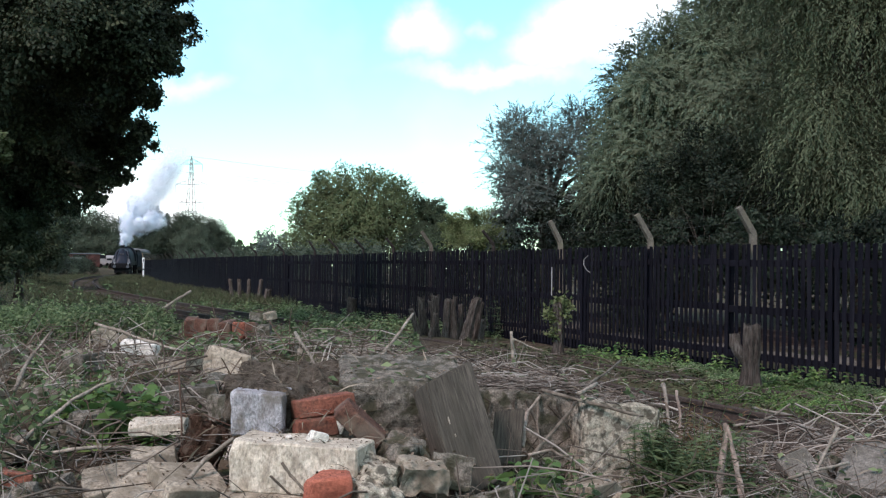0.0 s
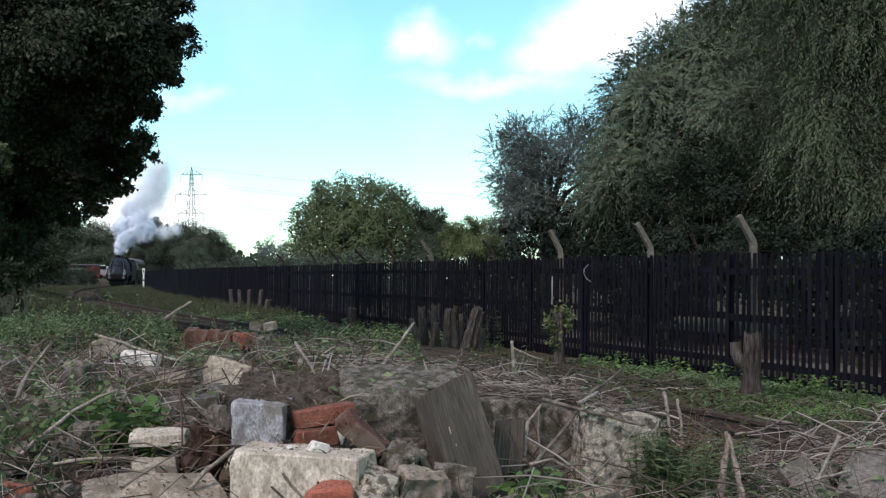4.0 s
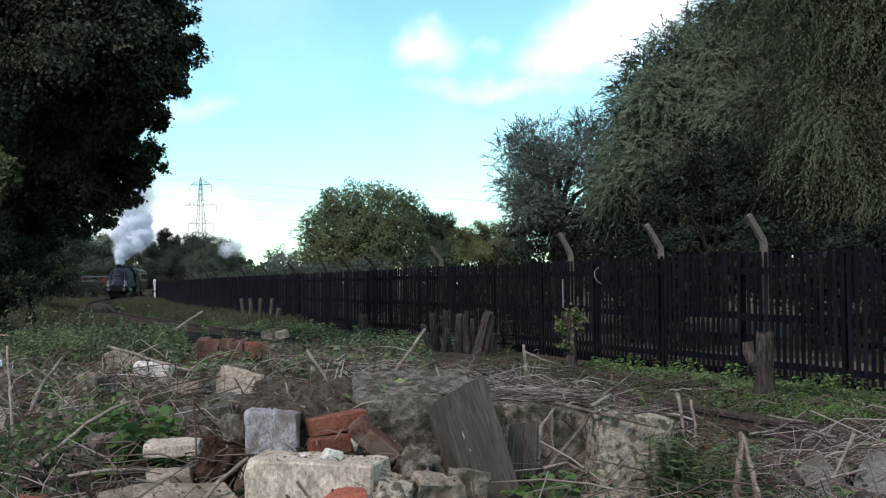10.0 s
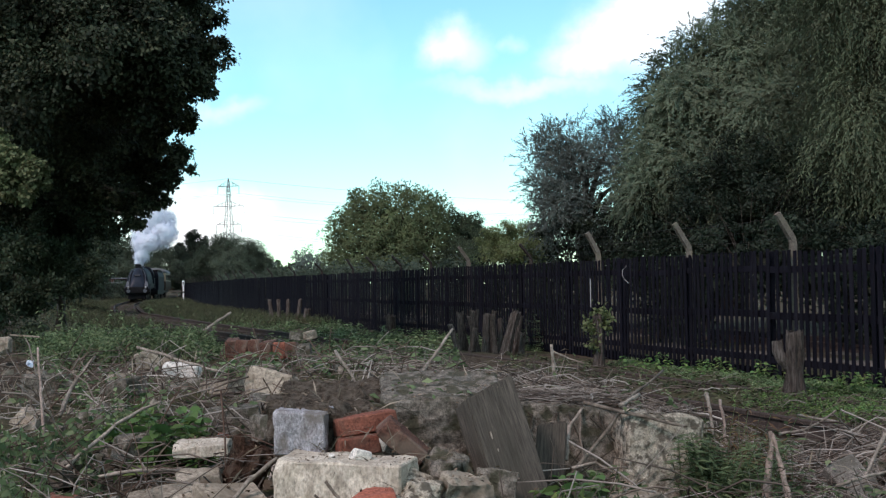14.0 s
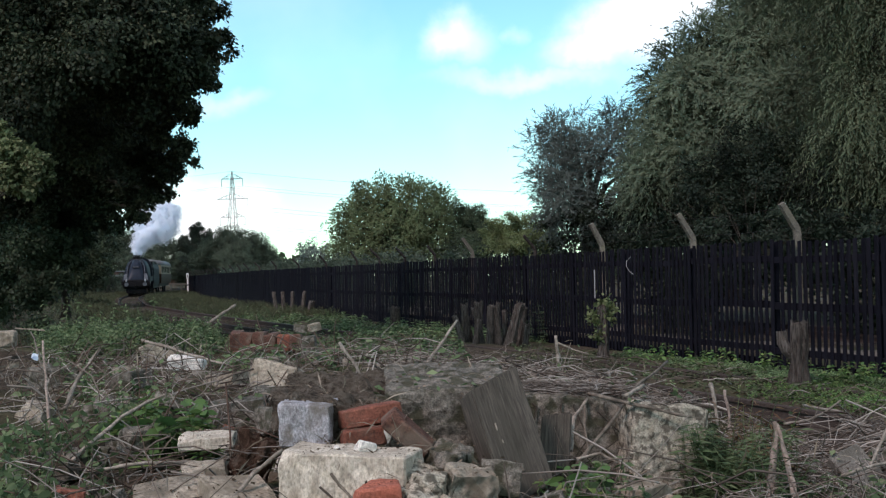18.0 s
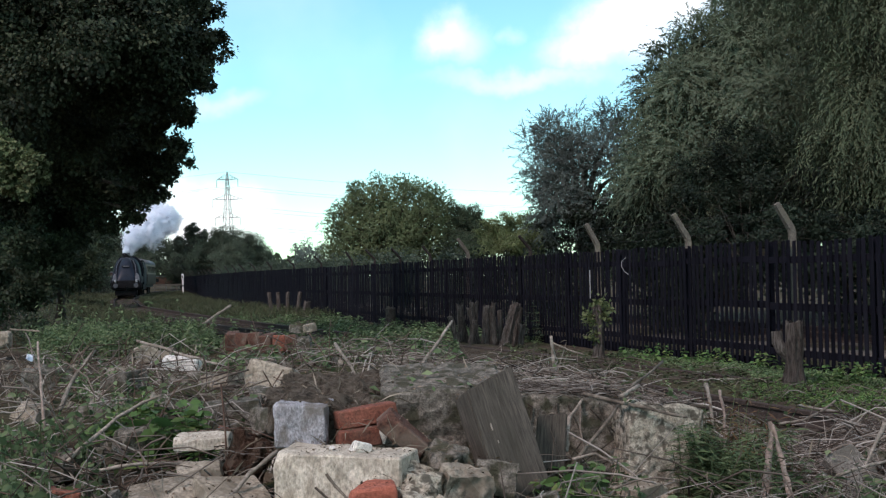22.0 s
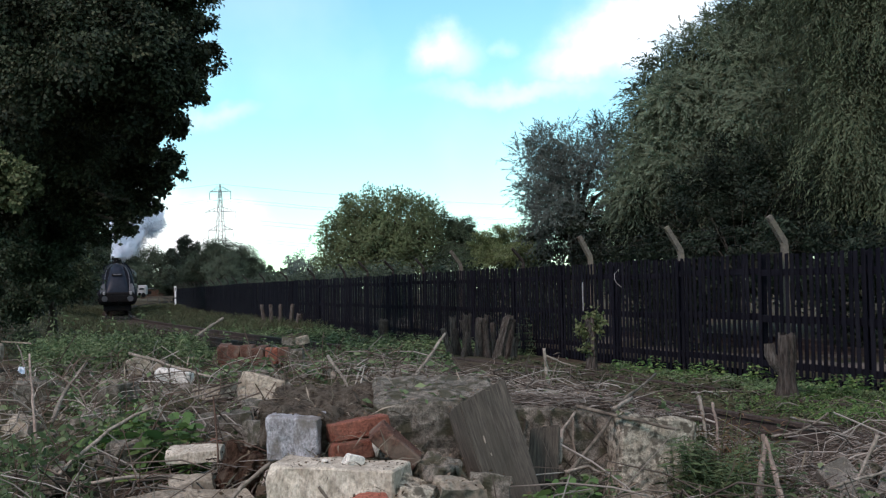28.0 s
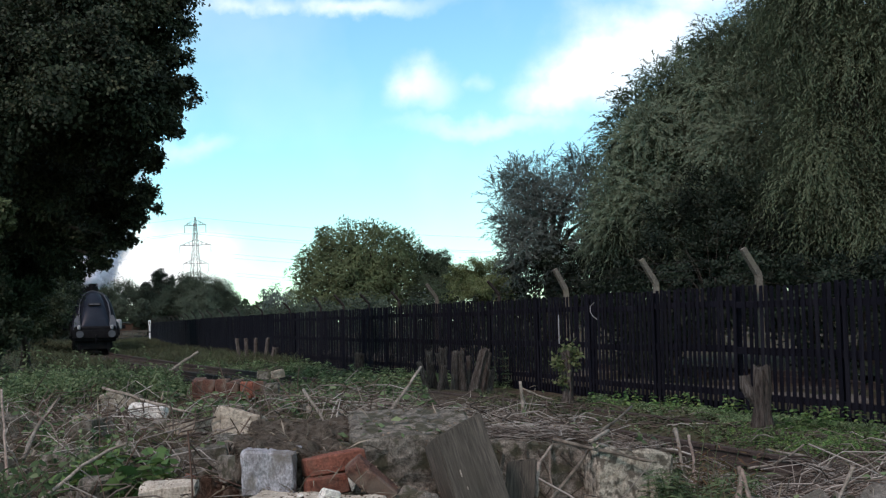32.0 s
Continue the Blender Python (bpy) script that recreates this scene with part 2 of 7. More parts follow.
M["soil"] = surface("dark_rooty_soil", (0.045, 0.035, 0.026), (0.165, 0.135, 0.105), 42, 0.95, 1.0, (0.20, 0.17, 0.135), 26, 0.5, depth=0.03, spec=0.03)
M["rotwood"] = surface("rotten_brown_wood", (0.040, 0.022, 0.015), (0.12, 0.072, 0.050), 24, 0.95, 1.0, (0.17, 0.125, 0.095), 12, 0.5, stretch=(3, 3, 0.6), depth=0.03, spec=0.03)
M["plastic"] = surface("white_plastic", (0.62, 0.66, 0.72), (0.78, 0.80, 0.84), 30, 0.4, 0.1, (0.25, 0.36, 0.55), 22, 0.6)
M["bark"] = surface("bark", (0.020, 0.016, 0.013), (0.115, 0.095, 0.080), 22, 0.95, 1.0, (0.19, 0.165, 0.142), 12, 0.5, stretch=(3, 3, 0.4), vary=0.2, depth=0.03)
M["darkbark"] = surface("dark_bark", (0.03, 0.025, 0.02), (0.07, 0.06, 0.045), 6, 0.95, 0.8, stretch=(3, 3, 0.5))
M["twig"] = surface("dead_twig", (0.07, 0.056, 0.043), (0.17, 0.145, 0.115), 10, 0.9, 0.3, (0.12, 0.085, 0.06), 0.9, 0.8)
M["twigmix"] = leafy("mixed_dead_twigs", [(0.045, 0.033, 0.025), (0.085, 0.066, 0.052), (0.14, 0.115, 0.092), (0.22, 0.19, 0.16), (0.34, 0.305, 0.265)], 0.0, 0.9)
M["brush"] = leafy("brown_brushwood", [(0.026, 0.019, 0.015), (0.055, 0.042, 0.034), (0.09, 0.073, 0.060), (0.15, 0.125, 0.105), (0.28, 0.245, 0.21)], 0.0, 0.9)
M["paletwig"] = surface("pale_twig", (0.16, 0.135, 0.105), (0.30, 0.26, 0.215), 14, 0.85, 0.3, (0.10, 0.08, 0.06), 6, 0.5, vary=0.2)
M["redtwig"] = surface("split_branch", (0.18, 0.135, 0.108), (0.31, 0.25, 0.208), 14, 0.85, 0.3, (0.16, 0.11, 0.085), 6, 0.5, vary=0.2)
M["brownstem"] = surface("brown_dead_stem", (0.045, 0.028, 0.020), (0.12, 0.075, 0.055), 14, 0.9, 0.2, (0.16, 0.12, 0.09), 3, 0.6)
M["blackwood"] = surface("tarred_timber", (0.0042, 0.0042, 0.0068), (0.0098, 0.0092, 0.0138), 8, 0.85, 0.5, (0.0155, 0.0145, 0.0185), 1.3, 0.5, stretch=(4, 4, 0.6), vary=0.3, spec=0.04)
M["post"] = surface("concrete_post", (0.085, 0.075, 0.060), (0.165, 0.145, 0.118), 20, 0.9, 0.4, (0.14, 0.13, 0.09), 4, 0.6, vary=0.15)
M["darkpost"] = surface("rusty_post", (0.016, 0.013, 0.012), (0.045, 0.034, 0.028), 14, 0.8, 0.4, vary=0.2)
M["rail"] = surface("rusted_rail", (0.030, 0.023, 0.019), (0.072, 0.055, 0.046), 22, 0.8, 0.5, (0.06, 0.047, 0.04), 3, 0.6, spec=0.08)
M["greystone"] = surface("grey_flagstone", (0.105, 0.093, 0.078), (0.215, 0.195, 0.168), 30, 0.9, 0.8, (0.07, 0.064, 0.05), 12, 0.6, edge=(0.49, 0.60))
M["railtop"] = surface("worn_rail_head", (0.007, 0.006, 0.006), (0.014, 0.012, 0.011), 22, 0.8, 0.2, (0.012, 0.009, 0.008), 3, 0.6, spec=0.04)
M["sleeper"] = surface("creosoted_sleeper", (0.035, 0.028, 0.022), (0.08, 0.068, 0.055), 8, 0.9, 0.7, stretch=(1, 6, 6), vary=0.2, spec=0.02)
M["wire"] = surface("barbed_wire", (0.05, 0.045, 0.04), (0.10, 0.085, 0.075), 20, 0.6, 0.0, metal=0.6)
M["dullwhite"] = surface("dirty_white_paint", (0.26, 0.26, 0.26), (0.34, 0.34, 0.335), 6, 0.7, 0.05, (0.2, 0.19, 0.18), 1.5, 0.5)
M["white"] = surface("white_paint", (0.70, 0.70, 0.68), (0.82, 0.82, 0.80), 10, 0.6, 0.1, (0.55, 0.53, 0.48), 2, 0.5)
M["steel"] = surface("galvanised_steel", (0.17, 0.16, 0.16), (0.24, 0.23, 0.225), 3, 0.55, 0.0, metal=0.3)
M["locoblue"] = surface("locomotive_grey_blue_paint", (0.011, 0.014, 0.022), (0.017, 0.021, 0.031), 2, 0.38, 0.02, (0.014, 0.017, 0.024), 0.7, 0.5, spec=0.12)
M["locoside"] = surface("locomotive_dark_side_paint", (0.008, 0.009, 0.013), (0.013, 0.014, 0.019), 2, 0.6, 0.02, (0.009, 0.009, 0.012), 0.7, 0.5, spec=0.04)
M["locodark"] = surface("sooty_black_steel", (0.006, 0.006, 0.007), (0.013, 0.0125, 0.0125), 5, 0.6, 0.1, (0.016, 0.014, 0.012), 1.2, 0.5, spec=0.05)
M["locolight"] = surface("polished_trim", (0.065, 0.067, 0.074), (0.10, 0.102, 0.11), 4, 0.4, 0.0, metal=0.3)
M["coachcream"] = surface("coach_cream_paint", (0.13, 0.115, 0.082), (0.17, 0.15, 0.11), 3, 0.55, 0.02, (0.11, 0.095, 0.07), 0.6, 0.5, spec=0.03)
M["coachbrown"] = surface("coach_brown_paint", (0.02, 0.012, 0.009), (0.03, 0.018, 0.013), 3, 0.55, 0.02, (0.03, 0.018, 0.013), 0.6, 0.5, spec=0.03)
M["roofgrey"] = surface("grey_roof", (0.10, 0.105, 0.11), (0.15, 0.155, 0.16), 3, 0.85, 0.05, (0.10, 0.10, 0.10), 0.5, 0.6)
M["glass"] = surface("dark_window_glass", (0.015, 0.017, 0.02), (0.02, 0.022, 0.025), 2, 0.08, 0.0)
M["lens"] = surface("lamp_glass", (0.20, 0.205, 0.21), (0.28, 0.285, 0.29), 4, 0.25, 0.0)
M["redpaint"] = surface("red_oxide_paint", (0.045, 0.018, 0.015), (0.065, 0.026, 0.021), 4, 0.6, 0.1, (0.12, 0.05, 0.04), 0.9, 0.6)
M["steam"] = steam_like("dense_steam", (0.92, 0.95, 1.0))
M["thinsteam"] = steam_like("thin_steam", (0.94, 0.955, 0.98))
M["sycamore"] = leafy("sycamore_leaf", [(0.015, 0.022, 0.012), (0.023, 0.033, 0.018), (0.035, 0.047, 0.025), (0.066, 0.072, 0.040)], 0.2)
M["willow"] = leafy("willow_leaf", [(0.118, 0.150, 0.096), (0.132, 0.166, 0.107), (0.146, 0.18, 0.118), (0.162, 0.196, 0.13)], 0.4)
M["hangleaf"] = leafy("hanging_willow_leaf", [(0.054, 0.071, 0.040), (0.071, 0.091, 0.051), (0.090, 0.112, 0.063), (0.122, 0.140, 0.083)], 0.3)
M["silverleaf"] = leafy("silver_willow_leaf", [(0.118, 0.145, 0.125), (0.13, 0.158, 0.138), (0.145, 0.172, 0.152), (0.165, 0.192, 0.172)], 0.5)
M["olive"] = leafy("olive_green_leaf", [(0.135, 0.168, 0.080), (0.145, 0.178, 0.086), (0.156, 0.186, 0.092), (0.172, 0.196, 0.10)], 0.4)
M["hazel"] = leafy("hazel_leaf", [(0.075, 0.098, 0.042), (0.11, 0.138, 0.060), (0.15, 0.175, 0.08), (0.21, 0.22, 0.115)], 0.3)
M["darkleaf"] = leafy("dark_green_leaf", [(0.030, 0.044, 0.026), (0.045, 0.062, 0.034), (0.062, 0.082, 0.042)], 0.25)
M["bankleaf"] = leafy("bank_shrub_leaf", [(0.040, 0.052, 0.034), (0.060, 0.074, 0.046), (0.085, 0.098, 0.062)], 0.25)
M["pineleaf"] = leafy("pine_needle_tuft", [(0.026, 0.036, 0.027), (0.038, 0.050, 0.036), (0.052, 0.066, 0.047)], 0.15)
M["farleaf"] = leafy("far_green_leaf", [(0.056, 0.073, 0.049), (0.064, 0.083, 0.055), (0.074, 0.094, 0.062)], 0.25)
# near-black greens: the deep shade among the trees is put into the colour
M["shadedleaf"] = leafy("shade_toned_leaf", [(0.011, 0.018, 0.011), (0.019, 0.028, 0.017), (0.029, 0.040, 0.024)], 0.2)
M["limeleaf"] = leafy("yellow_green_leaf", [(0.095, 0.118, 0.05), (0.13, 0.155, 0.066), (0.165, 0.185, 0.085)], 0.35)
M["nettle"] = leafy("nettle_leaf", [(0.050, 0.078, 0.035), (0.080, 0.118, 0.052), (0.115, 0.158, 0.072), (0.165, 0.20, 0.10)], 0.3)
M["freshleaf"] = leafy("bright_leaf", [(0.075, 0.145, 0.045), (0.115, 0.20, 0.062), (0.19, 0.255, 0.08)], 0.35)
M["weed"] = leafy("ground_weed_leaf", [(0.06, 0.098, 0.042), (0.098, 0.152, 0.066), (0.14, 0.195, 0.088), (0.20, 0.24, 0.125)], 0.3)
M["bronze"] = leafy("bronze_leaf", [(0.10, 0.055, 0.03), (0.15, 0.09, 0.045), (0.10, 0.11, 0.04)], 0.3)
M["drab"] = leafy("brown_green_grass", [(0.045, 0.044, 0.024), (0.066, 0.068, 0.035), (0.060, 0.080, 0.036), (0.10, 0.096, 0.058)], 0.2, 0.8)
M["litter"] = leafy("dead_leaf", [(0.035, 0.024, 0.016), (0.07, 0.048, 0.03), (0.12, 0.085, 0.055), (0.18, 0.14, 0.10)], 0.1, 0.9)
M["drygrass"] = leafy("dry_grass", [(0.10, 0.08, 0.055), (0.17, 0.14, 0.10), (0.25, 0.21, 0.16)], 0.2, 0.8)


# ---- mesh helpers ----
class Geo:
    """Vertices and faces of one mesh in the making."""

    def __init__(self):
        self.v, self.f = [], []

    def box(self, x0, x1, y0, y1, z0, z1, m=None, bevel=0.0):
        n = len(self.v)
        b = min(bevel, (x1 - x0) * 0.4, (y1 - y0) * 0.4, (z1 - z0) * 0.4)
        if b <= 0:
            pts = [(x, y, z) for z in (z0, z1) for x, y in ((x0, y0), (x1, y0), (x1, y1), (x0, y1))]
            faces = [(3, 2, 1, 0), (4, 5, 6, 7), (0, 1, 5, 4), (1, 2, 6, 5), (2, 3, 7, 6), (3, 0, 4, 7)]
        else:
            pts, faces = [], []
            for z, k in ((z0, b), (z0 + b, 0), (z1 - b, 0), (z1, b)):
                q = [(x0 + k + b, y0 + k), (x1 - k - b, y0 + k), (x1 - k, y0 + k + b), (x1 - k, y1 - k - b),
                     (x1 - k - b, y1 - k), (x0 + k + b, y1 - k), (x0 + k, y1 - k - b), (x0 + k, y0 + k + b)]
                pts += [(x, y, z) for x, y in q]
            faces = [tuple(range(7, -1, -1)), tuple(range(24, 32))]
            faces += [(8 * i + j, 8 * i + (j + 1) % 8, 8 * i + 8 + (j + 1) % 8, 8 * i + 8 + j) for i in range(3) for j in range(8)]
        self.v += [tuple(m @ Vector(p)) for p in pts] if m else pts
        self.f += [tuple(n + i for i in f) for f in faces]
        return self

    def tube(self, pts, radii, sides=6, caps=True):
        n = len(self.v)
        pts = [Vector(p) for p in pts]
        up = Vector((0.31, 0.2, 0.93))
        for i, p in enumerate(pts):
            d = (pts[min(i + 1, len(pts) - 1)] - pts[max(i - 1, 0)]).normalized()
            if abs(d.dot(up)) > 0.98:
                up = Vector((0.9, 0.3, 0.2))
            a = d.cross(up).normalized()
            b = d.cross(a)
            r = radii[i] if isinstance(radii, (list, tuple)) else radii
            for k in range(sides):
                t = 2 * math.pi * k / sides
                self.v.append(tuple(p + a * (r * math.cos(t)) + b * (r * math.sin(t))))
        for i in range(len(pts) - 1):
            for k in range(sides):
                k2 = (k + 1) % sides
                self.f.append((n + i * sides + k, n + i * sides + k2, n + (i + 1) * sides + k2, n + (i + 1) * sides + k))
        if caps:
            self.f.append(tuple(n + k for k in range(sides - 1, -1, -1)))
            e = n + (len(pts) - 1) * sides
            self.f.append(tuple(e + k for k in range(sides)))
        return self

    def loft(self, rings, closed=True, caps=True):
        n, k = len(self.v), len(rings[0])
        for r in rings:
            self.v += [tuple(p) for p in r]
        span = k if closed else k - 1
        for i in range(len(rings) - 1):
            for j in range(span):
                j2 = (j + 1) % k
                self.f.append((n + i * k + j, n + i * k + j2, n + (i + 1) * k + j2, n + (i + 1) * k + j))
        if caps:
            self.f.append(tuple(n + j for j in range(k - 1, -1, -1)))
            e = n + (len(rings) - 1) * k
            self.f.append(tuple(e + j for j in range(k)))
        return self

    def disc_x(self, x0, x1, y, z, r, sides=20):
        return self.tube([(x0, y, z), (x1, y, z)], r, sides)

    def disc_y(self, x, y0, y1, z, r, sides=20):
        return self.tube([(x, y0, z), (x, y1, z)], r, sides)

    def mesh(self, name, material, smooth=False):
        me = bpy.data.meshes.new(name)
        me.from_pydata(self.v, [], self.f)
        if material:
            me.materials.append(material)
        if smooth:
            me.polygons.foreach_set("use_smooth", [True] * len(me.polygons))
        me.update()
        return me


def part(name, geo, material, parent=None, label="", smooth=False, m=None):
    """Links one mesh object, under a thing or a part if one is given."""
    me = geo if isinstance(geo, bpy.types.Mesh) else geo.mesh(name, material, smooth)
    ob = new(name, me)
    if parent:
        ob.parent = parent
    if m is not None:
        ob.matrix_basis = m
    if label:
        ob["label"] = label
    return ob


def thing(name, label, category, m, group="", kind=""):
    ob = new(name)
    ob.empty_display_size = 0.1
    ob.matrix_basis = m
    return tagged(ob, label, category, group, kind)


def np_mesh(name, verts, quads, material):
    me = bpy.data.meshes.new(name)
    nv, nf, k = len(verts), len(quads), quads.shape[1]
    me.vertices.add(nv)
    me.vertices.foreach_set("co", np.ascontiguousarray(verts, dtype=np.float32).ravel())
    me.loops.add(nf * k)
    me.loops.foreach_set("vertex_index", np.ascontiguousarray(quads, dtype=np.int32).ravel())
    me.polygons.add(nf)
    me.polygons.foreach_set("loop_start", np.arange(0, nf * k, k, dtype=np.int32))
    me.materials.append(material)
    me.update(calc_edges=True)
    me.validate()
    return me


def unit(a):
    return a / np.maximum(np.linalg.norm(a, axis=1, keepdims=True), 1e-9)


def leaves(base, along, facing, length, width):
    """Vertices and faces of leaves: from base, growing along, turned to facing."""
    along = unit(along)
    side = unit(np.cross(along, facing))
    nrm = np.cross(side, along)
    length, width = np.asarray(length).reshape(-1, 1), np.asarray(width).reshape(-1, 1)
    mid = base + along * length * 0.45 + nrm * length * 0.08
    tip = base + along * length - nrm * length * 0.06
    v = np.stack([base, mid + side * width / 2, tip, mid - side * width / 2], 1).reshape(-1, 3)
    f = np.arange(len(base) * 4).reshape(-1, 4)
    return v, f


def broad_leaves(base, along, facing, length, width):
    """Rounder leaves of six corners each."""
    along = unit(along)
    side = unit(np.cross(along, facing))
    nrm = np.cross(side, along)
    length, width = np.asarray(length).reshape(-1, 1), np.asarray(width).reshape(-1, 1)
    a = base + along * length * 0.22 + nrm * length * 0.05
    b = base + along * length * 0.62 + nrm * length * 0.06
    tip = base + along * length - nrm * length * 0.08
    v = np.stack([base, a + side * width * 0.42, b + side * width * 0.46, tip, b - side * width * 0.46, a - side * width * 0.42], 1).reshape(-1, 3)
    return v, np.arange(len(base) * 6).reshape(-1, 6)


def smooth(x, a, b):
    t = np.clip((np.asarray(x, float) - a) / (b - a), 0, 1)
    return t * t * (3 - 2 * t)


def curve(xs, ys):
    """A smooth curve through a few stations."""
    xs, ys = np.array(xs, float), np.array(ys, float)
    d = np.gradient(ys, xs)

    def at(x):
        x = np.clip(np.asarray(x, float), xs[0], xs[-1])
        i = np.clip(np.searchsorted(xs, x) - 1, 0, len(xs) - 2)
        h = xs[i + 1] - xs[i]
        t = (x - xs[i]) / h
        return ((2 * t ** 3 - 3 * t ** 2 + 1) * ys[i] + (t ** 3 - 2 * t ** 2 + t) * h * d[i]
                + (-2 * t ** 3 + 3 * t ** 2) * ys[i + 1] + (t ** 3 - t ** 2) * h * d[i + 1])
    return at


track_x = curve([-25, 0, 8, 12, 15.6, 28, 42.7, 57, 68.4, 84, 95.5, 115, 132, 150, 165, 220, 300],
                [19, 8.6, 5.52, 4.02, 2.65, -3.0, -9.5, -15.4, -19.85, -24.7, -28.2, -33.4, -37.4, -40.6, -43.6, -52, -60])
fence_x = curve([5, 17.4, 24.6, 34.7, 50, 62, 81, 113, 140, 170], [9.0, 4.9, 2.42, -1.45, -6.8, -11.2, -17.0, -26.4, -34.3, -43])


def wob(x, y, s, k=0.0):
    return np.sin(x * s + 1.3 * np.sin(y * s * 0.7 + k)) * np.cos(y * s * 1.1 + 0.8 * np.sin(x * s * 0.6 + 2 * k))


def ground_z(x, y):
    x, y = np.asarray(x, float), np.asarray(y, float)
    s = (track_x(y) - x) * 0.92
    top = 0.82 + 0.20 * smooth(y, 4.6, 7.0) - 0.12 * smooth(x, 0.3, 2.0) - smooth(x, -1.0, 1.5) * 0.09 * np.maximum(0, y - 6.5)
    top = top - 0.33 * smooth(x, 0.5, 1.8) * smooth(y, 5.2, 7.6)
    top = top + 0.05 * wob(x, y, 1.7) + 0.03 * wob(x, y, 4.1, 1.0) + 0.015 * wob(x, y, 9.3, 2.0)
    mound = smooth(s, 1.5, 4.0) * (1 - smooth(y, 11.5, 18))
    z = 0.04 + 0.02 * wob(x, y, 2.3, 3.0)
    z = z + 0.08 * smooth(-s, 1.8, 3.2)
    z = z + 0.2 * smooth(-s, -0.68, -0.2) * (1 - smooth(-s, 1.5, 2.7)) * (1 - smooth(y, 26, 36))
    bank = 1.1 * smooth(-x - 0.312 * y, 0.0, 5.0) * smooth(y, 15, 30)
    z = z + bank
    far = np.sqrt(x * x + y * y)
    z = z + 0.25 * smooth(far, 60, 200) * smooth(np.abs(s), 3, 12) * (1 + 0.5 * wob(x, y, 0.05))
    return z * (1 - mound) + top * mound


def make_ground():
    n, k = 150, 0.052
    i = np.arange(-n, n + 1)
    ax = 2.0 * np.sinh(i * k)
    gx, gy = np.meshgrid(ax, ax + 7.0, indexing="ij")
    gz = ground_z(gx, gy)
    v = np.stack([gx, gy, gz], -1).reshape(-1, 3)
    w = 2 * n + 1
    a = (np.arange(w - 1)[:, None] * w + np.arange(w - 1)[None, :]).ravel()
    f = np.stack([a, a + w, a + w + 1, a + 1], 1)
    ob = new("ground", np_mesh("ground", v, f, M["earth"]))
    ob.data.polygons.foreach_set("use_smooth", [True] * len(ob.data.polygons))
    return tagged(ob, "brown earth and rubble with weeds beside a railway", "ground", kind="structure")


make_ground()


def strip(name, along, offset, half, z, material, step=1.0, y0=8.0, y1=260.0, thick=0.1):
    """A long low bed that follows a line."""
    g = Geo()
    rings = []
    y = y0
    while y <= y1:
        dx = float(along(y + 0.5) - along(y - 0.5))
        nx, ny = 1 / math.hypot(1, dx), -dx / math.hypot(1, dx)
        c = (float(along(y)) + nx * offset, y + ny * offset)
        rings.append([(c[0] - nx * half, c[1] - ny * half, z - thick), (c[0] - nx * half * 0.8, c[1] - ny * half * 0.8, z),
                      (c[0] + nx * half * 0.8, c[1] + ny * half * 0.8, z), (c[0] + nx * half, c[1] + ny * half, z - thick)])
        y += step
    g.loft(rings, closed=True)
    return part(name, g, material)


def make_track(name, along, offset, y0, y1, label):
    """Ballast, sleepers and two rusty rails with foot, web and head."""
    bed = strip("ballast", along, offset, 1.7, 0.09, M["gravel" if name == "siding_track" else "ballast"], 1.0, y0, y1)
    tagged(bed, "grey stone ballast under a railway track", "ballast", kind="structure")
    root = thing(name, label, "railway track", pose(0, 0, 0), kind="structure")
    prof_web = [(-0.06, 0.02), (0.06, 0.02), (0.06, 0.035), (0.012, 0.05), (0.012, 0.14), (-0.012, 0.14), (-0.012, 0.05), (-0.06, 0.035)]
    prof_head = [(-0.036, 0.135), (0.036, 0.135), (0.036, 0.17), (0.026, 0.18), (-0.026, 0.18), (-0.036, 0.17)]
    for side in (-0.75, 0.75):
        for nm, prof, mat in (("rail_web", prof_web, M["rail"]), ("rail_head", prof_head, M["railtop"] if y0 > 20 else M["rail"])):
            g, rings, y = Geo(), [], y0
            while y <= y1:
                dx = float(along(y + 0.5) - along(y - 0.5))
                nx, ny = 1 / math.hypot(1, dx), -dx / math.hypot(1, dx)
                cx, cy = float(along(y)) + nx * (offset + side), y + ny * (offset + side)
                rings.append([(cx + nx * a, cy + ny * a, 0.10 + b) for a, b in prof])
                y += 0.8 if y < 40 else 2.0
            g.loft(rings)
            part(nm, g, mat, root)
    sg = Geo().box(-1.25, 1.25, -0.125, 0.125, -0.05, 0.06, bevel=0.012).mesh("sleeper", M["sleeper"])
    y = y0 + 0.3
    while y < min(y1, y0 + 110):
        dx = float(along(y + 0.5) - along(y - 0.5))
        a = math.atan2(-dx, 1)
        nx, ny = math.cos(a), math.sin(a)
        ny = -dx / math.hypot(1, dx)
        part("sleeper", sg, None, root, m=pose(float(along(y)) + nx * offset, y + ny * offset, 0.06, 0, 0, math.degrees(math.atan2(ny, nx))))
        y += 0.72
    return root


make_track("railway_track", track_x, 0.0, 4.0, 290.0, "rusty steel rails on dark wooden sleepers, curving away")


# ---- the black fence ----
def fence_frame(y):
    dx = float(fence_x(y + 0.5) - fence_x(y - 0.5))
    n = math.hypot(dx, 1)
    return Vector((float(fence_x(y)), y, 0)), Vector((dx / n, 1 / n, 0))


def fence_walk(y0, y1, step):
    y, out = y0, []
    while y < y1:
        p, t = fence_frame(y)
        out.append((p, t))
        y += step * t.y
    return out


def fence_base(p):
    return float(ground_z(p.x, p.y)) - 0.02


FENCE_Y0, FENCE_Y1 = 9.0, 140.0


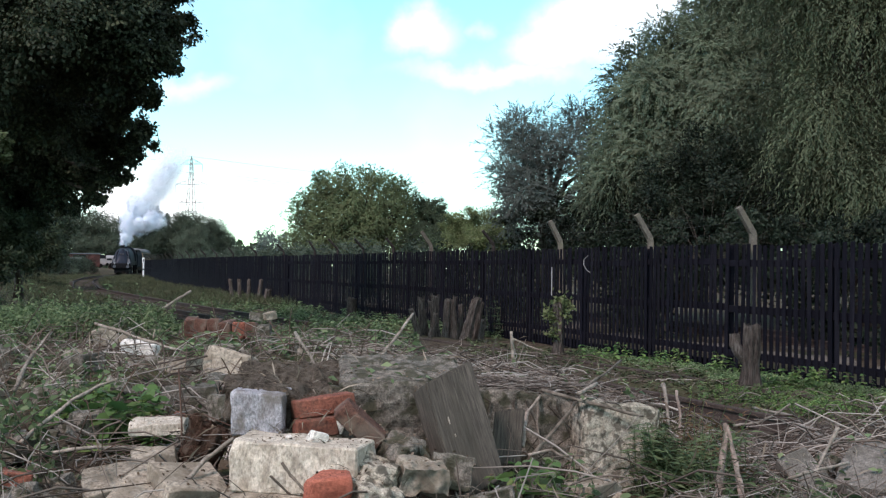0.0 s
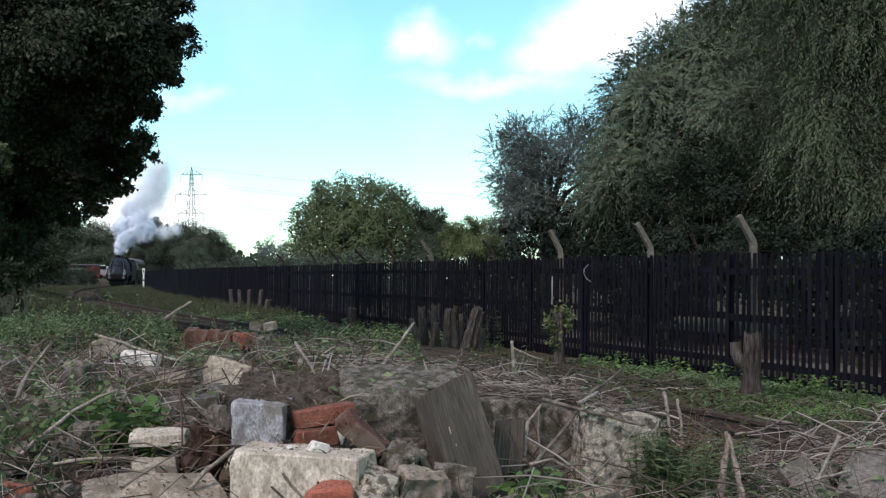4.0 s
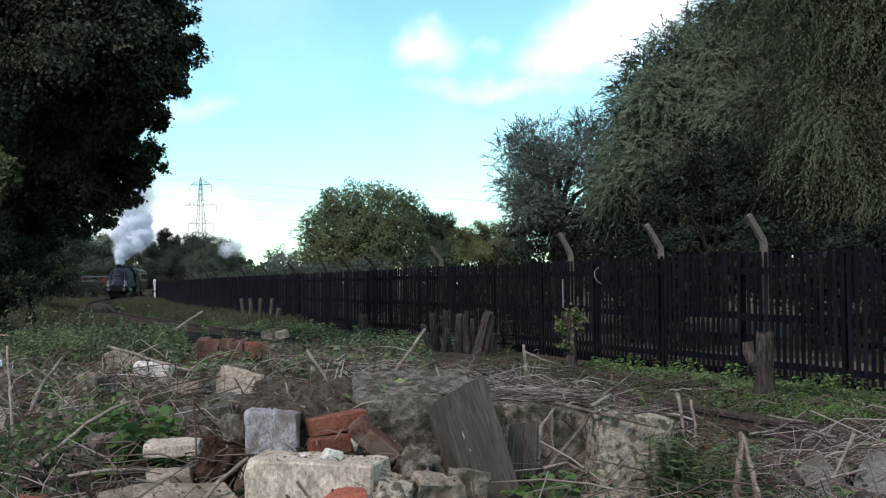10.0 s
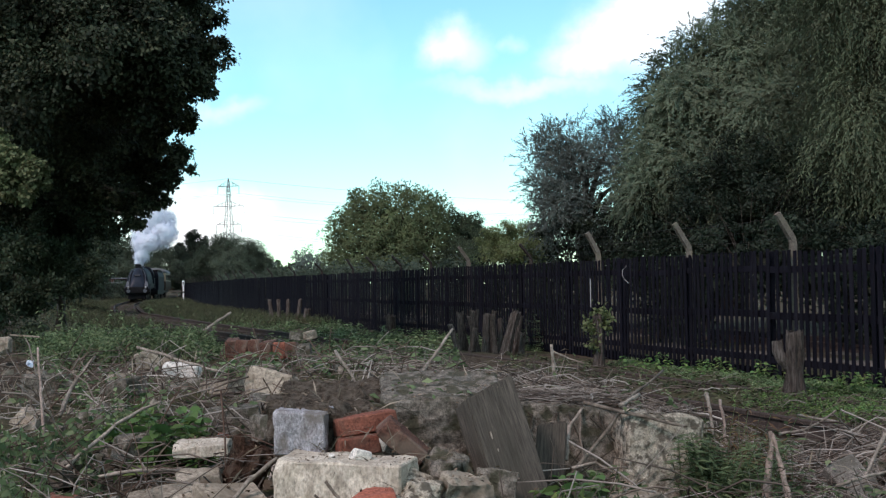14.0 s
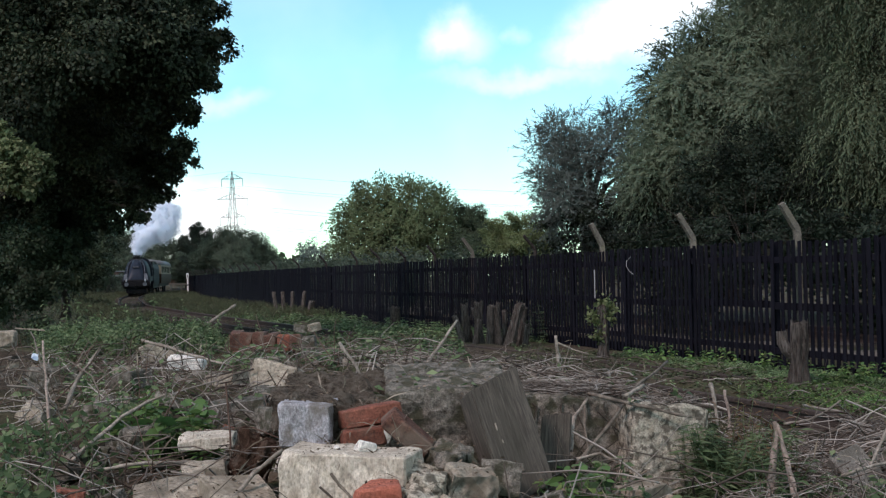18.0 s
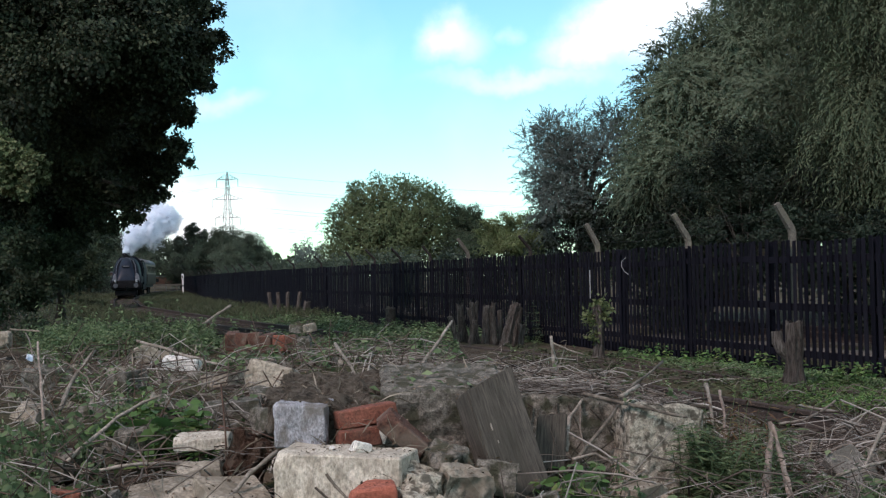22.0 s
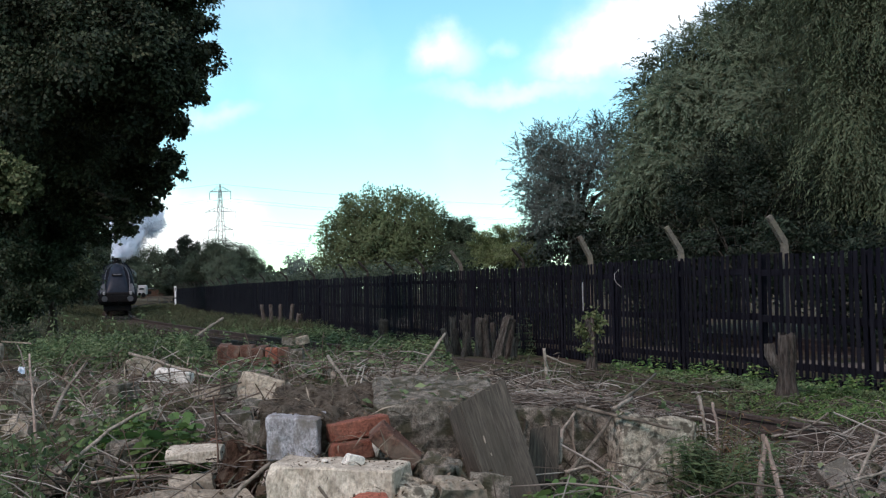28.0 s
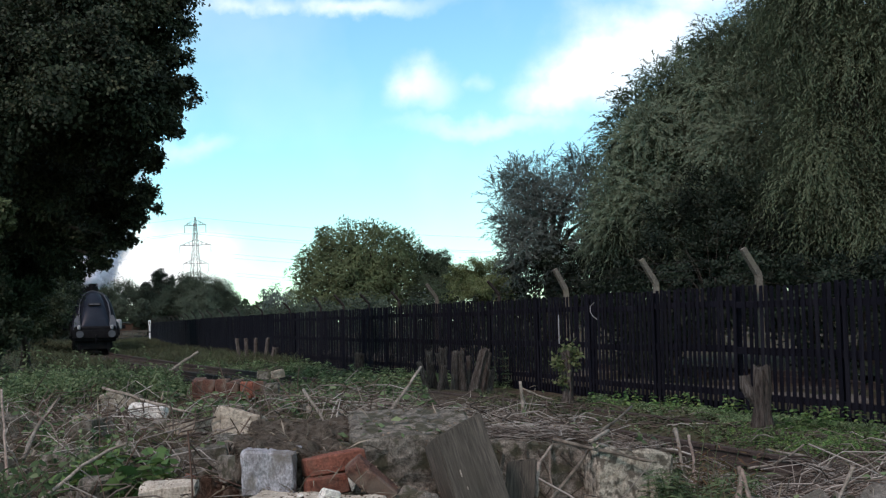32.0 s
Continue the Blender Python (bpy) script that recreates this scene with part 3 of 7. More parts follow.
def make_fence():
    rnd = random.Random(4)
    root = thing("picket_fence", "tall black tarred timber picket fence beside the track", "fence", pose(0, 0, 0), kind="structure")
    shapes = []
    for k in range(5):
        w, cut = 0.086 + 0.006 * rnd.random(), rnd.uniform(-0.012, 0.012)
        g = Geo().box(-w / 2, w / 2, -0.007, 0.007, 0.03, 2.0 + rnd.uniform(-0.012, 0.012), bevel=0.003)
        g.v = [(x, y, z + (cut * x / w if z > 1 else 0)) for x, y, z in g.v]
        shapes.append(g.mesh("picket", M["blackwood"]))
    rest = Geo()
    for i, (p, t) in enumerate(fence_walk(FENCE_Y0, FENCE_Y1, 0.152)):
        ang = math.degrees(math.atan2(t.y, t.x))
        n = Vector((-t.y, t.x, 0))
        q = p + n * 0.045
        if i % 29 == 9 and rnd.random() < 0.3:
            continue
        m = pose(q.x, q.y, fence_base(p) + rnd.uniform(-0.008, 0.008), rnd.gauss(0, 0.3), rnd.gauss(0, 0.3), ang + rnd.gauss(0, 0.8))
        if i < 298:
            part("picket", rnd.choice(shapes), None, root, m=m)
        else:
            rest.box(-0.077, 0.077, -0.007, 0.007, 0.03, 2.0, m)
    far = part("pickets_beyond", rest, M["blackwood"], root)
    far["kind"] = "stuff"
    # three long rails behind the pickets, bay by bay, and timber posts
    bays = fence_walk(FENCE_Y0, FENCE_Y1 + 2.6, 2.6)
    for (a, ta), (b, tb) in zip(bays, bays[1:]):
        d = b - a
        ang = math.degrees(math.atan2(d.y, d.x))
        z = fence_base(a)
        for h, hh in ((0.34, 0.05), (1.02, 0.055), (1.72, 0.05)):
            g = Geo().box(0, d.length - 0.005, -0.03, 0.03, h - hh, h + hh, bevel=0.006)
            part("fence_rail", g, M["blackwood"], root, m=pose(a.x, a.y, z, 0, 0, ang))
        g = Geo().box(-0.04, 0.04, -0.12, -0.032, -0.2, 1.98, bevel=0.008)
        part("fence_post", g, M["blackwood"], root, m=pose(a.x, a.y, z, 0, 0, ang))
        if a.y < 30:
            g = Geo().box(0.02, d.length - 0.02, -0.028, -0.004, -0.1, 0.19, bevel=0.004)
            part("gravel_board", g, M["blackwood"], root, m=pose(a.x, a.y, z, 0, 0, ang))
    return root


make_fence()


def make_cranked_posts():
    """Old posts with a bent top behind the pickets, carrying strands of wire."""
    ratios = [0.2505, 0.1660, 0.0930, 0.038, -0.0125, -0.0435, -0.068, -0.089, -0.1075]
    places = []
    ys = np.linspace(6, 140, 3000)
    r = fence_x(ys) / ys
    for u in ratios:
        places.append(float(ys[np.argmin(np.abs(r - u))]))
    y = places[-1]
    while y < 136:
        y += 5.2
        places.append(y)
    concrete_at = {0, 1, 2, 4}
    tips = []
    for i, y in enumerate(places):
        p, t = fence_frame(y)
        ang = math.degrees(math.atan2(t.y, t.x))
        z = fence_base(p)
        thick = 0.066
        lean = 0.26 + 0.02 * math.sin(i * 2.1)
        top = 2.55 + 0.03 * math.sin(i)
        if i not in concrete_at:
            lean, top, thick = 0.28 + 0.05 * math.sin(i * 2.1), 2.46 + 0.04 * math.sin(i), 0.044
        g = Geo().tube([(0, -0.1, -0.25), (0, -0.1, 2.1), (0, -0.1 + lean * 0.06, 2.17), (0, -0.1 + lean, top)],
                       [thick, thick, thick * 0.98, thick * 0.85], 4 if i in concrete_at else 6)
        good = i in concrete_at
        ob = new("concrete_post" if good else "steel_post", g.mesh("cranked_post", M["post"] if good else M["darkpost"]))
        ob.matrix_basis = pose(p.x, p.y, z, 0, 0, ang)
        tagged(ob, "weathered concrete fence post with a cranked top" if good else "thin rusty cranked steel fence post", "fence post", "cranked posts behind the fence")
        nrm = Vector((-t.y, t.x, 0))
        tips.append([p + nrm * (-0.1 + lean * f) + Vector((0, 0, z + h)) for f, h in ((0.1, 2.2), (0.5, 2.34), (0.95, 2.48))])
    g = Geo()
    for a, b in zip(tips, tips[1:]):
        for k in range(3):
            mid = (a[k] + b[k]) / 2 - Vector((0, 0, 0.04))
            g.tube([a[k], mid, b[k]], 0.002, 4, False)
    tagged(part("barbed_wire", g, M["wire"]), "rusty barbed wire strung between cranked fence posts", "barbed wire")


make_cranked_posts()


def make_marker():
    root = thing("marker_post", "white painted wooden marker post with a dark band", "marker post", pose(-32.95, 134, 0.1))
    part("shaft", Geo().box(-0.08, 0.08, -0.05, 0.05, -0.3, 2.25, bevel=0.01), M["white"], root)
    part("plate", Geo().box(-0.12, 0.12, -0.09, -0.052, 1.72, 2.3, bevel=0.01), M["white"], root)
    part("number_bar", Geo().box(-0.05, 0.05, -0.1, -0.092, 1.85, 2.15), M["locodark"], root, "dark bar of writing")
    part("foot_band", Geo().box(-0.085, 0.085, -0.055, 0.055, 0.9, 1.1), M["roofgrey"], root, "grey worn band")


make_marker()

# a second track and pale gravel beyond the fence
beyond = curve([-20, 10, 60, 120, 200], [27, 13.5, -2.5, -20, -42])
tagged(strip("gravel_yard", beyond, 0.0, 4.2, 0.12, M["gravel"], 2.0, 6.0, 120.0, 0.12), "dull brown gravel beyond the fence", "gravel", kind="structure")
make_track("siding_track", beyond, 0.6, 8.0, 60.0, "rusty siding rails beyond the black fence")

tagged(part("white_batten", Geo().box(-0.009, 0.009, -0.01, 0.01, -0.28, 0.28), M["dullwhite"], m=pose(*(2.16, 24.10, 1.44))), "narrow white batten caught in the fence", "batten")
tagged(part("hanging_wire", Geo().tube([(2.77, 23.20, 1.95), (2.69, 23.20, 1.87), (2.68, 23.15, 1.77), (2.73, 23.15, 1.68), (2.80, 23.10, 1.62)], 0.006, 6), M["dullwhite"]), "loop of pale wire hanging on the fence", "wire")


# ---- trees ----
def tree(name, label, base, clumps, material, count, length, width, bark="darkbark", droop=0.2, seed=1, trunk=0.25, sub=14, spread=0.16, fill=0.25, group="", spray=0.0, calm=0.0):
    """A trunk with limbs to every bough, and a crown of many small leaves in uneven tufts."""
    rng = np.random.default_rng(seed)
    bx, by, bz = base
    root = thing(name, label, "tree", pose(bx, by, bz), group)
    o = np.array(base)
    c = np.array([q[:3] for q in clumps]) - o
    r = np.array([q[3] for q in clumps])
    top = c[np.argmax(c[:, 2])]
    mid = c.mean(0)
    g = Geo()
    h = max(0.4, min(c[:, 2].min() + 0.2, mid[2] * 0.6))
    fork = Vector((mid[0] * 0.35, mid[1] * 0.35, h))
    g.tube([(0, 0, -0.3), (0, 0, 0.15), tuple(fork * 0.5 + Vector((0.06, 0, 0))), tuple(fork)], [trunk * 1.5, trunk * 1.1, trunk * 0.95, trunk * 0.8], 10)
    part("trunk", g, M[bark], root, smooth=True)
    for i in range(len(c)):
        g = Geo()
        e = Vector(c[i])
        m1 = fork.lerp(e, 0.5) + Vector((0, 0, 0.12 * (e - fork).length))
        g.tube([tuple(fork * 0.9), tuple(m1), tuple(e)], [trunk * 0.5, trunk * 0.3, trunk * 0.08], 5)
        part("limb", g, M[bark], root)
    n = np.maximum(30, (count * r ** 2 / (r ** 2).sum()).astype(int))
    V = []
    for i in range(len(c)):
        if spray:
            k = max(4, n[i] // 16)
            d = unit(rng.normal(size=(k, 3)))
            lumps = unit(rng.normal(size=(9, 3))) * np.array([1, 1, 0.9])
            lumps[0] *= 0.1
            which = rng.integers(0, 9, k)
            a = c[i] + lumps[which] * r[i] * 0.66 + d * r[i] * 0.42 * rng.uniform(0.2, 1.0, (k, 1)) ** 0.5
            w = unit(d * 0.7 + rng.normal(size=(k, 3)) * 0.35 + np.array([0, 0, 0.25 - droop * 0.55]))
            ln = spray * rng.uniform(0.5, 1.4, (k, 1))
            t = np.tile(np.linspace(0.05, 1.0, 16), k).reshape(-1, 1)
            a, w, ln = np.repeat(a, 16, 0), np.repeat(w, 16, 0), np.repeat(ln, 16, 0)
            fall = np.array([0, 0, -0.6 * droop])
            p = a + w * ln * t + fall * ln * t * t
            tang = unit(w + fall * 2 * t)
            out = unit(np.cross(tang, rng.normal(size=tang.shape)))
            s = rng.uniform(0.6, 1.25, len(p))
            d = np.repeat(d, 16, 0)
            v, f = leaves(p, tang * 0.8 + out * 0.5, d * 0.7 * (1 - calm) + unit(p - mid) * 1.4 * calm + rng.normal(size=p.shape) * 0.22 * (1 - 0.5 * calm) + np.array([0, 0, 0.5]), length * s, width * s)
            V.append(v)
            continue
        k = max(5, int(sub * min(3.0, max(0.5, r[i]))))
        d = unit(rng.normal(size=(k, 3)))
        shell = rng.uniform(0.55, 1.08, (k, 1))
        tuft = c[i] + d * r[i] * shell * np.array([1, 1, 0.9])
        inside = c[i] + rng.normal(size=(max(3, int(k * fill)), 3)) * r[i] * 0.35
        tuft = np.concatenate([tuft, inside])
        dirs = np.concatenate([d, unit(rng.normal(size=(len(inside), 3)))])
        which = rng.integers(0, len(tuft), n[i])
        p = tuft[which] + rng.normal(size=(n[i], 3)) * r[i] * spread * np.array([1, 1, 0.8])
        along = dirs[which] * 0.6 + rng.normal(size=(n[i], 3)) * 0.6 + np.array([0, 0, -droop])
        facing = dirs[which] * 0.6 * (1 - calm) + unit(p - mid) * 1.4 * calm + rng.normal(size=(n[i], 3)) * 0.36 * (1 - 0.6 * calm) + np.array([0, 0, 0.5])
        s = rng.uniform(0.65, 1.3, n[i])
        v, f = leaves(p, along, facing, length * s, width * s)
        V.append(v)
    V = np.concatenate(V)
    F = np.arange(len(V)).reshape(-1, 4)
    part("crown", np_mesh("crown", V, F, M[material]), None, root)
    return root


def bough(p, r):
    return (*p, r)


# the dark sycamore that overhangs the track side
syc = [bough((-4.67, 20.00, 6.15), 0.37), bough((-4.47, 20.00, 5.53), 0.32), bough((-4.68, 20.00, 5.08), 0.30), bough((-4.59, 19.00, 5.56), 0.41),
       bough((-5.12, 21.00, 4.62), 0.25), bough((-5.52, 22.00, 4.12), 0.29), bough((-5.61, 22.00, 3.69), 0.22), bough((-6.24, 23.00, 3.40), 0.26),
       bough((-6.67, 23.50, 3.03), 0.24), bough((-7.23, 24.00, 2.86), 0.20), bough((-4.95, 19.00, 4.94), 0.53), bough((-5.52, 21.00, 4.44), 0.41),
       bough((-6.18, 22.50, 3.91), 0.46), bough((-7.06, 24.00, 3.50), 0.49), bough((-7.93, 25.00, 3.16), 0.39), bough((-8.57, 25.50, 3.00), 0.36),
       bough((-5.17, 18.50, 5.56), 0.69), bough((-5.65, 19.50, 4.76), 0.65), bough((-6.74, 22.50, 4.29), 0.61), bough((-7.99, 24.50, 3.84), 0.80),
       bough((-9.17, 25.50, 3.59), 0.71), bough((-9.90, 25.50, 3.49), 0.71), bough((-5.93, 18.00, 5.14), 0.79), bough((-7.06, 20.50, 4.46), 0.76),
       bough((-6.99, 18.50, 4.73), 0.82), bough((-9.00, 23.50, 4.34), 0.87), bough((-6.09, 18.50, 5.85), 0.77), bough((-7.15, 18.50, 5.79), 0.86),
       bough((-4.72, 20.00, 6.80), 0.51), bough((-5.07, 20.50, 7.61), 0.76), bough((-5.67, 19.50, 6.79), 0.91), bough((-6.86, 20.00, 7.24), 1.21),
       bough((-8.01, 20.00, 7.17), 1.30), bough((-8.17, 19.00, 5.65), 0.97), bough((-9.58, 22.00, 4.61), 1.02), bough((-10.78, 25.00, 3.71), 0.81),
       bough((-4.22, 20.00, 5.75), 0.11), bough((-5.24, 22.00, 3.81), 0.09), bough((-5.98, 23.00, 3.30), 0.10), bough((-5.00, 21.00, 4.53), 0.09),
       bough((-4.42, 20.00, 4.90), 0.09)]
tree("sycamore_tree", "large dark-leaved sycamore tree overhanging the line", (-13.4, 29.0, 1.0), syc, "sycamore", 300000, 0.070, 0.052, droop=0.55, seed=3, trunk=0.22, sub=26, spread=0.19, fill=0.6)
near_bough = [bough((-5.82, 15.00, 3.36), 0.21), bough((-5.59, 15.00, 3.14), 0.17), bough((-5.96, 15.00, 3.02), 0.24), bough((-5.69, 15.00, 2.88), 0.14), bough((-5.46, 15.00, 2.98), 0.08), bough((-6.18, 15.00, 3.31), 0.24), bough((-5.99, 15.00, 3.58), 0.11)]
tree("hazel_tree", "green hazel bough hanging in beside the track", (-7.2, 15, 0.9), near_bough, "hazel", 7000, 0.062, 0.048, droop=0.6, seed=5, trunk=0.08, sub=30, spread=0.22)
# backing boughs whose leaf colour carries the dark of the crown's interior
shade = [bough((-11.50, 29.00, 9.29), 2.2), bough((-9.86, 29.00, 7.96), 2.0), bough((-11.72, 29.00, 6.31), 2.2), bough((-9.41, 29.00, 5.93), 1.4), bough((-10.60, 29.00, 4.43), 1.6), bough((-9.39, 29.00, 4.31), 1.1), bough((-11.52, 28.00, 3.28), 1.6), bough((-8.37, 29.00, 7.71), 1.3), bough((-8.67, 29.00, 9.87), 1.8), bough((-10.52, 30.00, 3.27), 1.0), bough((-7.80, 27.00, 4.83), 0.75), bough((-8.14, 27.00, 5.60), 1.0), bough((-7.24, 27.00, 6.08), 0.8), bough((-6.85, 27.00, 7.22), 0.9), bough((-8.42, 27.00, 4.08), 0.7)]
tree("maple_tree", "dark maple tree standing behind the sycamore", (-14.5, 30, 1.0), shade, "shadedleaf", 60000, 0.14, 0.10, droop=0.4, seed=44, trunk=0.3, sub=16, spread=0.2, fill=1.2)
# dark undergrowth under the sycamore, along the bank
under = [bough((-8.71, 23.00, 2.49), 0.6), bough((-8.58, 24.00, 2.12), 0.5), bough((-8.55, 22.00, 1.84), 0.55), bough((-8.76, 25.00, 2.54), 0.5), bough((-9.05, 25.00, 2.90), 0.6), bough((-9.22, 26.00, 2.05), 0.6), bough((-9.41, 24.00, 2.05), 1.0), bough((-12.27, 36.00, 2.43), 1.0),
         bough((-13.18, 40.00, 2.80), 0.9), bough((-8.20, 22.00, 1.41), 0.6)]
tree("hedge_shrub", "dark overgrown shrubs on the bank under the trees", (-11.5, 33, 1.0), under, "darkleaf", 60000, 0.08, 0.05, seed=7, trunk=0.1)
bank = [bough((-25.2, 75, 4.65), 2.0), bough((-24.2, 70, 2.82), 2.0), bough((-26.2, 80, 2.63), 1.4), bough((-24.9, 70, 5.08), 3.0), bough((-29.2, 90, 4.42), 1.6)]
tree("bank_tree", "dim green trees on the bank beside the line", (-27.5, 76, 1.0), bank, "bankleaf", 16000, 0.32, 0.2, seed=8, trunk=0.2)

# far trees past the end of the line
tree("ash_tree", "dim green ash trees beyond the parked wagons", (-69.8, 230, 0.757), [bough((-71, 230, 8.75), 4.5), bough((-66.3, 225, 7.07), 4.0), bough((-63.7, 225, 8.67), 4.2), bough((-72.6, 225, 9.6), 5.0), bough((-65.8, 220, 4.89), 3.0), bough((-61.2, 222, 4.99), 2.6), bough((-69.9, 220, 4.33), 3.0), bough((-63.2, 220, 4.42), 2.4), bough((-58.66, 225, 7.6), 2.0), bough((-60.29, 225, 5.53), 2.3), bough((-56.0, 222, 5.2), 1.8), bough((-62.7, 225, 6.63), 2.6), bough((-53.2, 222, 4.3), 2.0), bough((-51.1, 222, 4.3), 1.8), bough((-67.5, 226, 7.8), 2.6), bough((-57.5, 222, 3.4), 1.5), bough((-54.5, 229, 2.6), 2.2), bough((-51.5, 229, 2.4), 2.2), bough((-48.5, 229, 2.4), 2.0), bough((-57.6, 229, 2.6), 2.2), bough((-57.4, 226, 7.2), 2.4), bough((-55.2, 226, 5.4), 2.4), bough((-59.3, 226, 8.6), 2.0), bough((-54.4, 226, 7.4), 1.7)], "farleaf", 110000, 0.26, 0.16, fill=1.6, calm=0.85, seed=19, trunk=0.3)


def conifer(label, base, height, reach, seed):
    """A pine: a straight trunk, and uneven whorls of boughs with tufts of needles."""
    rng = np.random.default_rng(seed)
    root = thing("pine_tree", label, "tree", pose(*base), "pines beyond the yard")
    part("trunk", Geo().tube([(0, 0, -0.5), (0.05, 0, height * 0.5), (0, 0, height)], [0.3, 0.2, 0.05], 8), M["darkbark"], root, smooth=True)
    V, limbs = [], Geo()
    z = height * 0.22
    while z < height:
        t = z / height
        for _ in range(3):
            a = rng.uniform(0, 2 * math.pi)
            z1 = z + rng.uniform(-0.5, 0.5)
            ln = reach * (1.08 - t) ** 0.7 * rng.uniform(0.5, 1.2) + 0.2
            d = np.array([math.cos(a), math.sin(a), rng.uniform(-0.1, 0.35)])
            p0 = np.array([0, 0, z1])
            limbs.tube([tuple(p0), tuple(p0 + d * ln)], [0.05, 0.02], 4, False)
            n = int(120 + 160 * ln)
            k = rng.uniform(0.35, 1.05, (n, 1))
            p = p0 + d * ln * k + rng.normal(size=(n, 3)) * np.array([0.30, 0.30, 0.26]) * (0.6 + 0.3 * ln)
            v, f = leaves(p, rng.normal(size=(n, 3)) * 0.5 + d + np.array([0, 0, 0.5]), rng.normal(size=(n, 3)) * 0.4 + np.array([0, 0, 0.8]), rng.uniform(0.2, 0.38, n), rng.uniform(0.08, 0.14, n))
            V.append(v)
        z += height * rng.uniform(0.022, 0.05)
    V = np.concatenate(V)
    part("limbs", limbs, M["darkbark"], root)
    part("crown", np_mesh("crown", V, np.arange(len(V)).reshape(-1, 4), M["pineleaf"]), None, root)


conifer("dark pine tree standing over the far yard", (-51.2, 215, 0.4), 11.2, 3.2, 101)
conifer("dark pine tree behind the parked coaches", (-55.6, 225, 0.4), 9.2, 2.6, 102)
conifer("thin pine tree beside the rounded tree", (-54.8, 240, 0.4), 10.8, 1.3, 103)
tree("round_tree", "dark rounded tree far beyond the fence", (-43.2, 210, 1.59), [bough((-43.3, 210, 6.95), 3.8), bough((-46.7, 210, 5.93), 3.2), bough((-40.4, 210, 7.48), 2.8), bough((-38.9, 210, 6.04), 2.6), bough((-45.3, 210, 8.39), 2.4), bough((-41.9, 208, 4.5), 4.0), bough((-37, 210, 4.6), 2.0), bough((-48.2, 210, 4.45), 3)], "farleaf", 110000, 0.22, 0.14, fill=1.6, calm=0.85, seed=10, trunk=0.3)
tree("pale_tree", "small pale thin-leaved tree beyond the fence", (-17, 120, 1.73), [bough((-17.5, 120, 4.78), 1.0), bough((-16.7, 120, 4.24), 1.2), bough((-17.9, 120, 3.66), 1.0), bough((-15.6, 118, 3.93), 1.1), bough((-16.6, 118, 3.1), 1.4)], "silverleaf", 2600, 0.25, 0.1, seed=11, trunk=0.1)

# the big olive dome and its neighbours
dome, mid = [], (-6.35, 90, 3.22)
for k in range(76):
    h = 1 - 1.15 * (k + 0.5) / 76
    a = 2.39996 * k
    w = (1 - abs(h) ** 2.6) ** (1 / 2.6)
    dome.append((mid[0] + 4.6 * w * math.cos(a), mid[1] + 4.0 * w * math.sin(a), mid[2] + 5.2 * h + 0.12 * math.sin(3 * a), 1.1 + 0.12 * math.sin(k * 1.7)))
dome += [(mid[0] + 2.2 * math.cos(a), mid[1] + 2.0 * math.sin(a), mid[2] + z, 2.2) for z in (0.2, 2.5) for a in (0.3, 1.35, 2.4, 3.45, 4.5, 5.55)]
tree("dome_willow", "broad olive-green dome-shaped willow tree behind the fence", (-5.99, 90, 1.38), dome, "olive", 400000, 0.10, 0.055, droop=0.3, seed=12, trunk=0.2, spray=0.2, calm=0.9)
tree("dark_tree", "dark green tree beside the olive willow", (-0.738, 86, 1.46), [bough((-1.25, 86, 5.9), 1.1), bough((-0.4, 86, 5.7), 0.95), bough((0.2, 86, 4.9), 0.95), bough((-1.3, 86, 4.5), 1.5), bough((-0.3, 85, 3.8), 1.6), bough((0.75, 86, 4.0), 1.0)], "darkleaf", 44000, 0.12, 0.06, fill=1.2, calm=0.6, seed=13, trunk=0.2)
tree("lime_bush", "yellow-green bushy tree behind the fence", (1.97, 75, 1.52), [bough((1.58, 75, 4.48), 1.1), bough((2.8, 75, 4.32), 1.2), bough((0.717, 75, 3.94), 1.0), bough((3.8, 74, 3.95), 1.1), bough((2.26, 74, 3.42), 1.3), bough((1.06, 74, 3.06), 1.1), bough((3.64, 74, 3.09), 1.2)], "limeleaf", 40000, 0.12, 0.06, fill=0.9, seed=14, trunk=0.15)

# the willows behind the fence
silver = [bough((1.98, 36.00, 5.46), 0.75), bough((2.65, 36.00, 5.72), 0.75), bough((1.91, 36.00, 4.46), 0.55), bough((2.00, 36.00, 3.79), 0.5), bough((2.38, 35.50, 4.59), 0.9), bough((3.32, 36.00, 5.31), 0.9),
          bough((2.84, 35.00, 3.90), 1.0), bough((2.15, 35.50, 3.18), 0.5), bough((4.07, 36.00, 5.99), 0.8), bough((4.13, 35.00, 4.57), 1.2)]
tree("silver_willow", "silvery grey-green willow tree behind the fence", (3.12, 36.00, 1.29), silver, "silverleaf", 46000, 0.11, 0.030, droop=0.25, seed=15, trunk=0.25, spray=0.55, calm=0.4)
big = [bough((5.09, 32.00, 6.58), 0.9), bough((5.61, 32.00, 7.48), 0.8), bough((4.73, 31.50, 5.76), 0.9), bough((5.66, 31.00, 5.71), 1.3), bough((4.81, 31.00, 4.40), 1.2), bough((6.33, 31.50, 6.96), 1.2),
       bough((7.01, 32.00, 8.39), 0.9), bough((7.24, 31.00, 7.18), 1.2), bough((8.20, 32.00, 8.86), 1.1), bough((6.19, 30.00, 4.33), 1.2), bough((7.58, 30.00, 5.33), 1.4),
       bough((8.82, 31.00, 7.49), 1.4), bough((9.39, 32.00, 9.32), 1.2), bough((4.53, 32.00, 4.03), 0.9)]
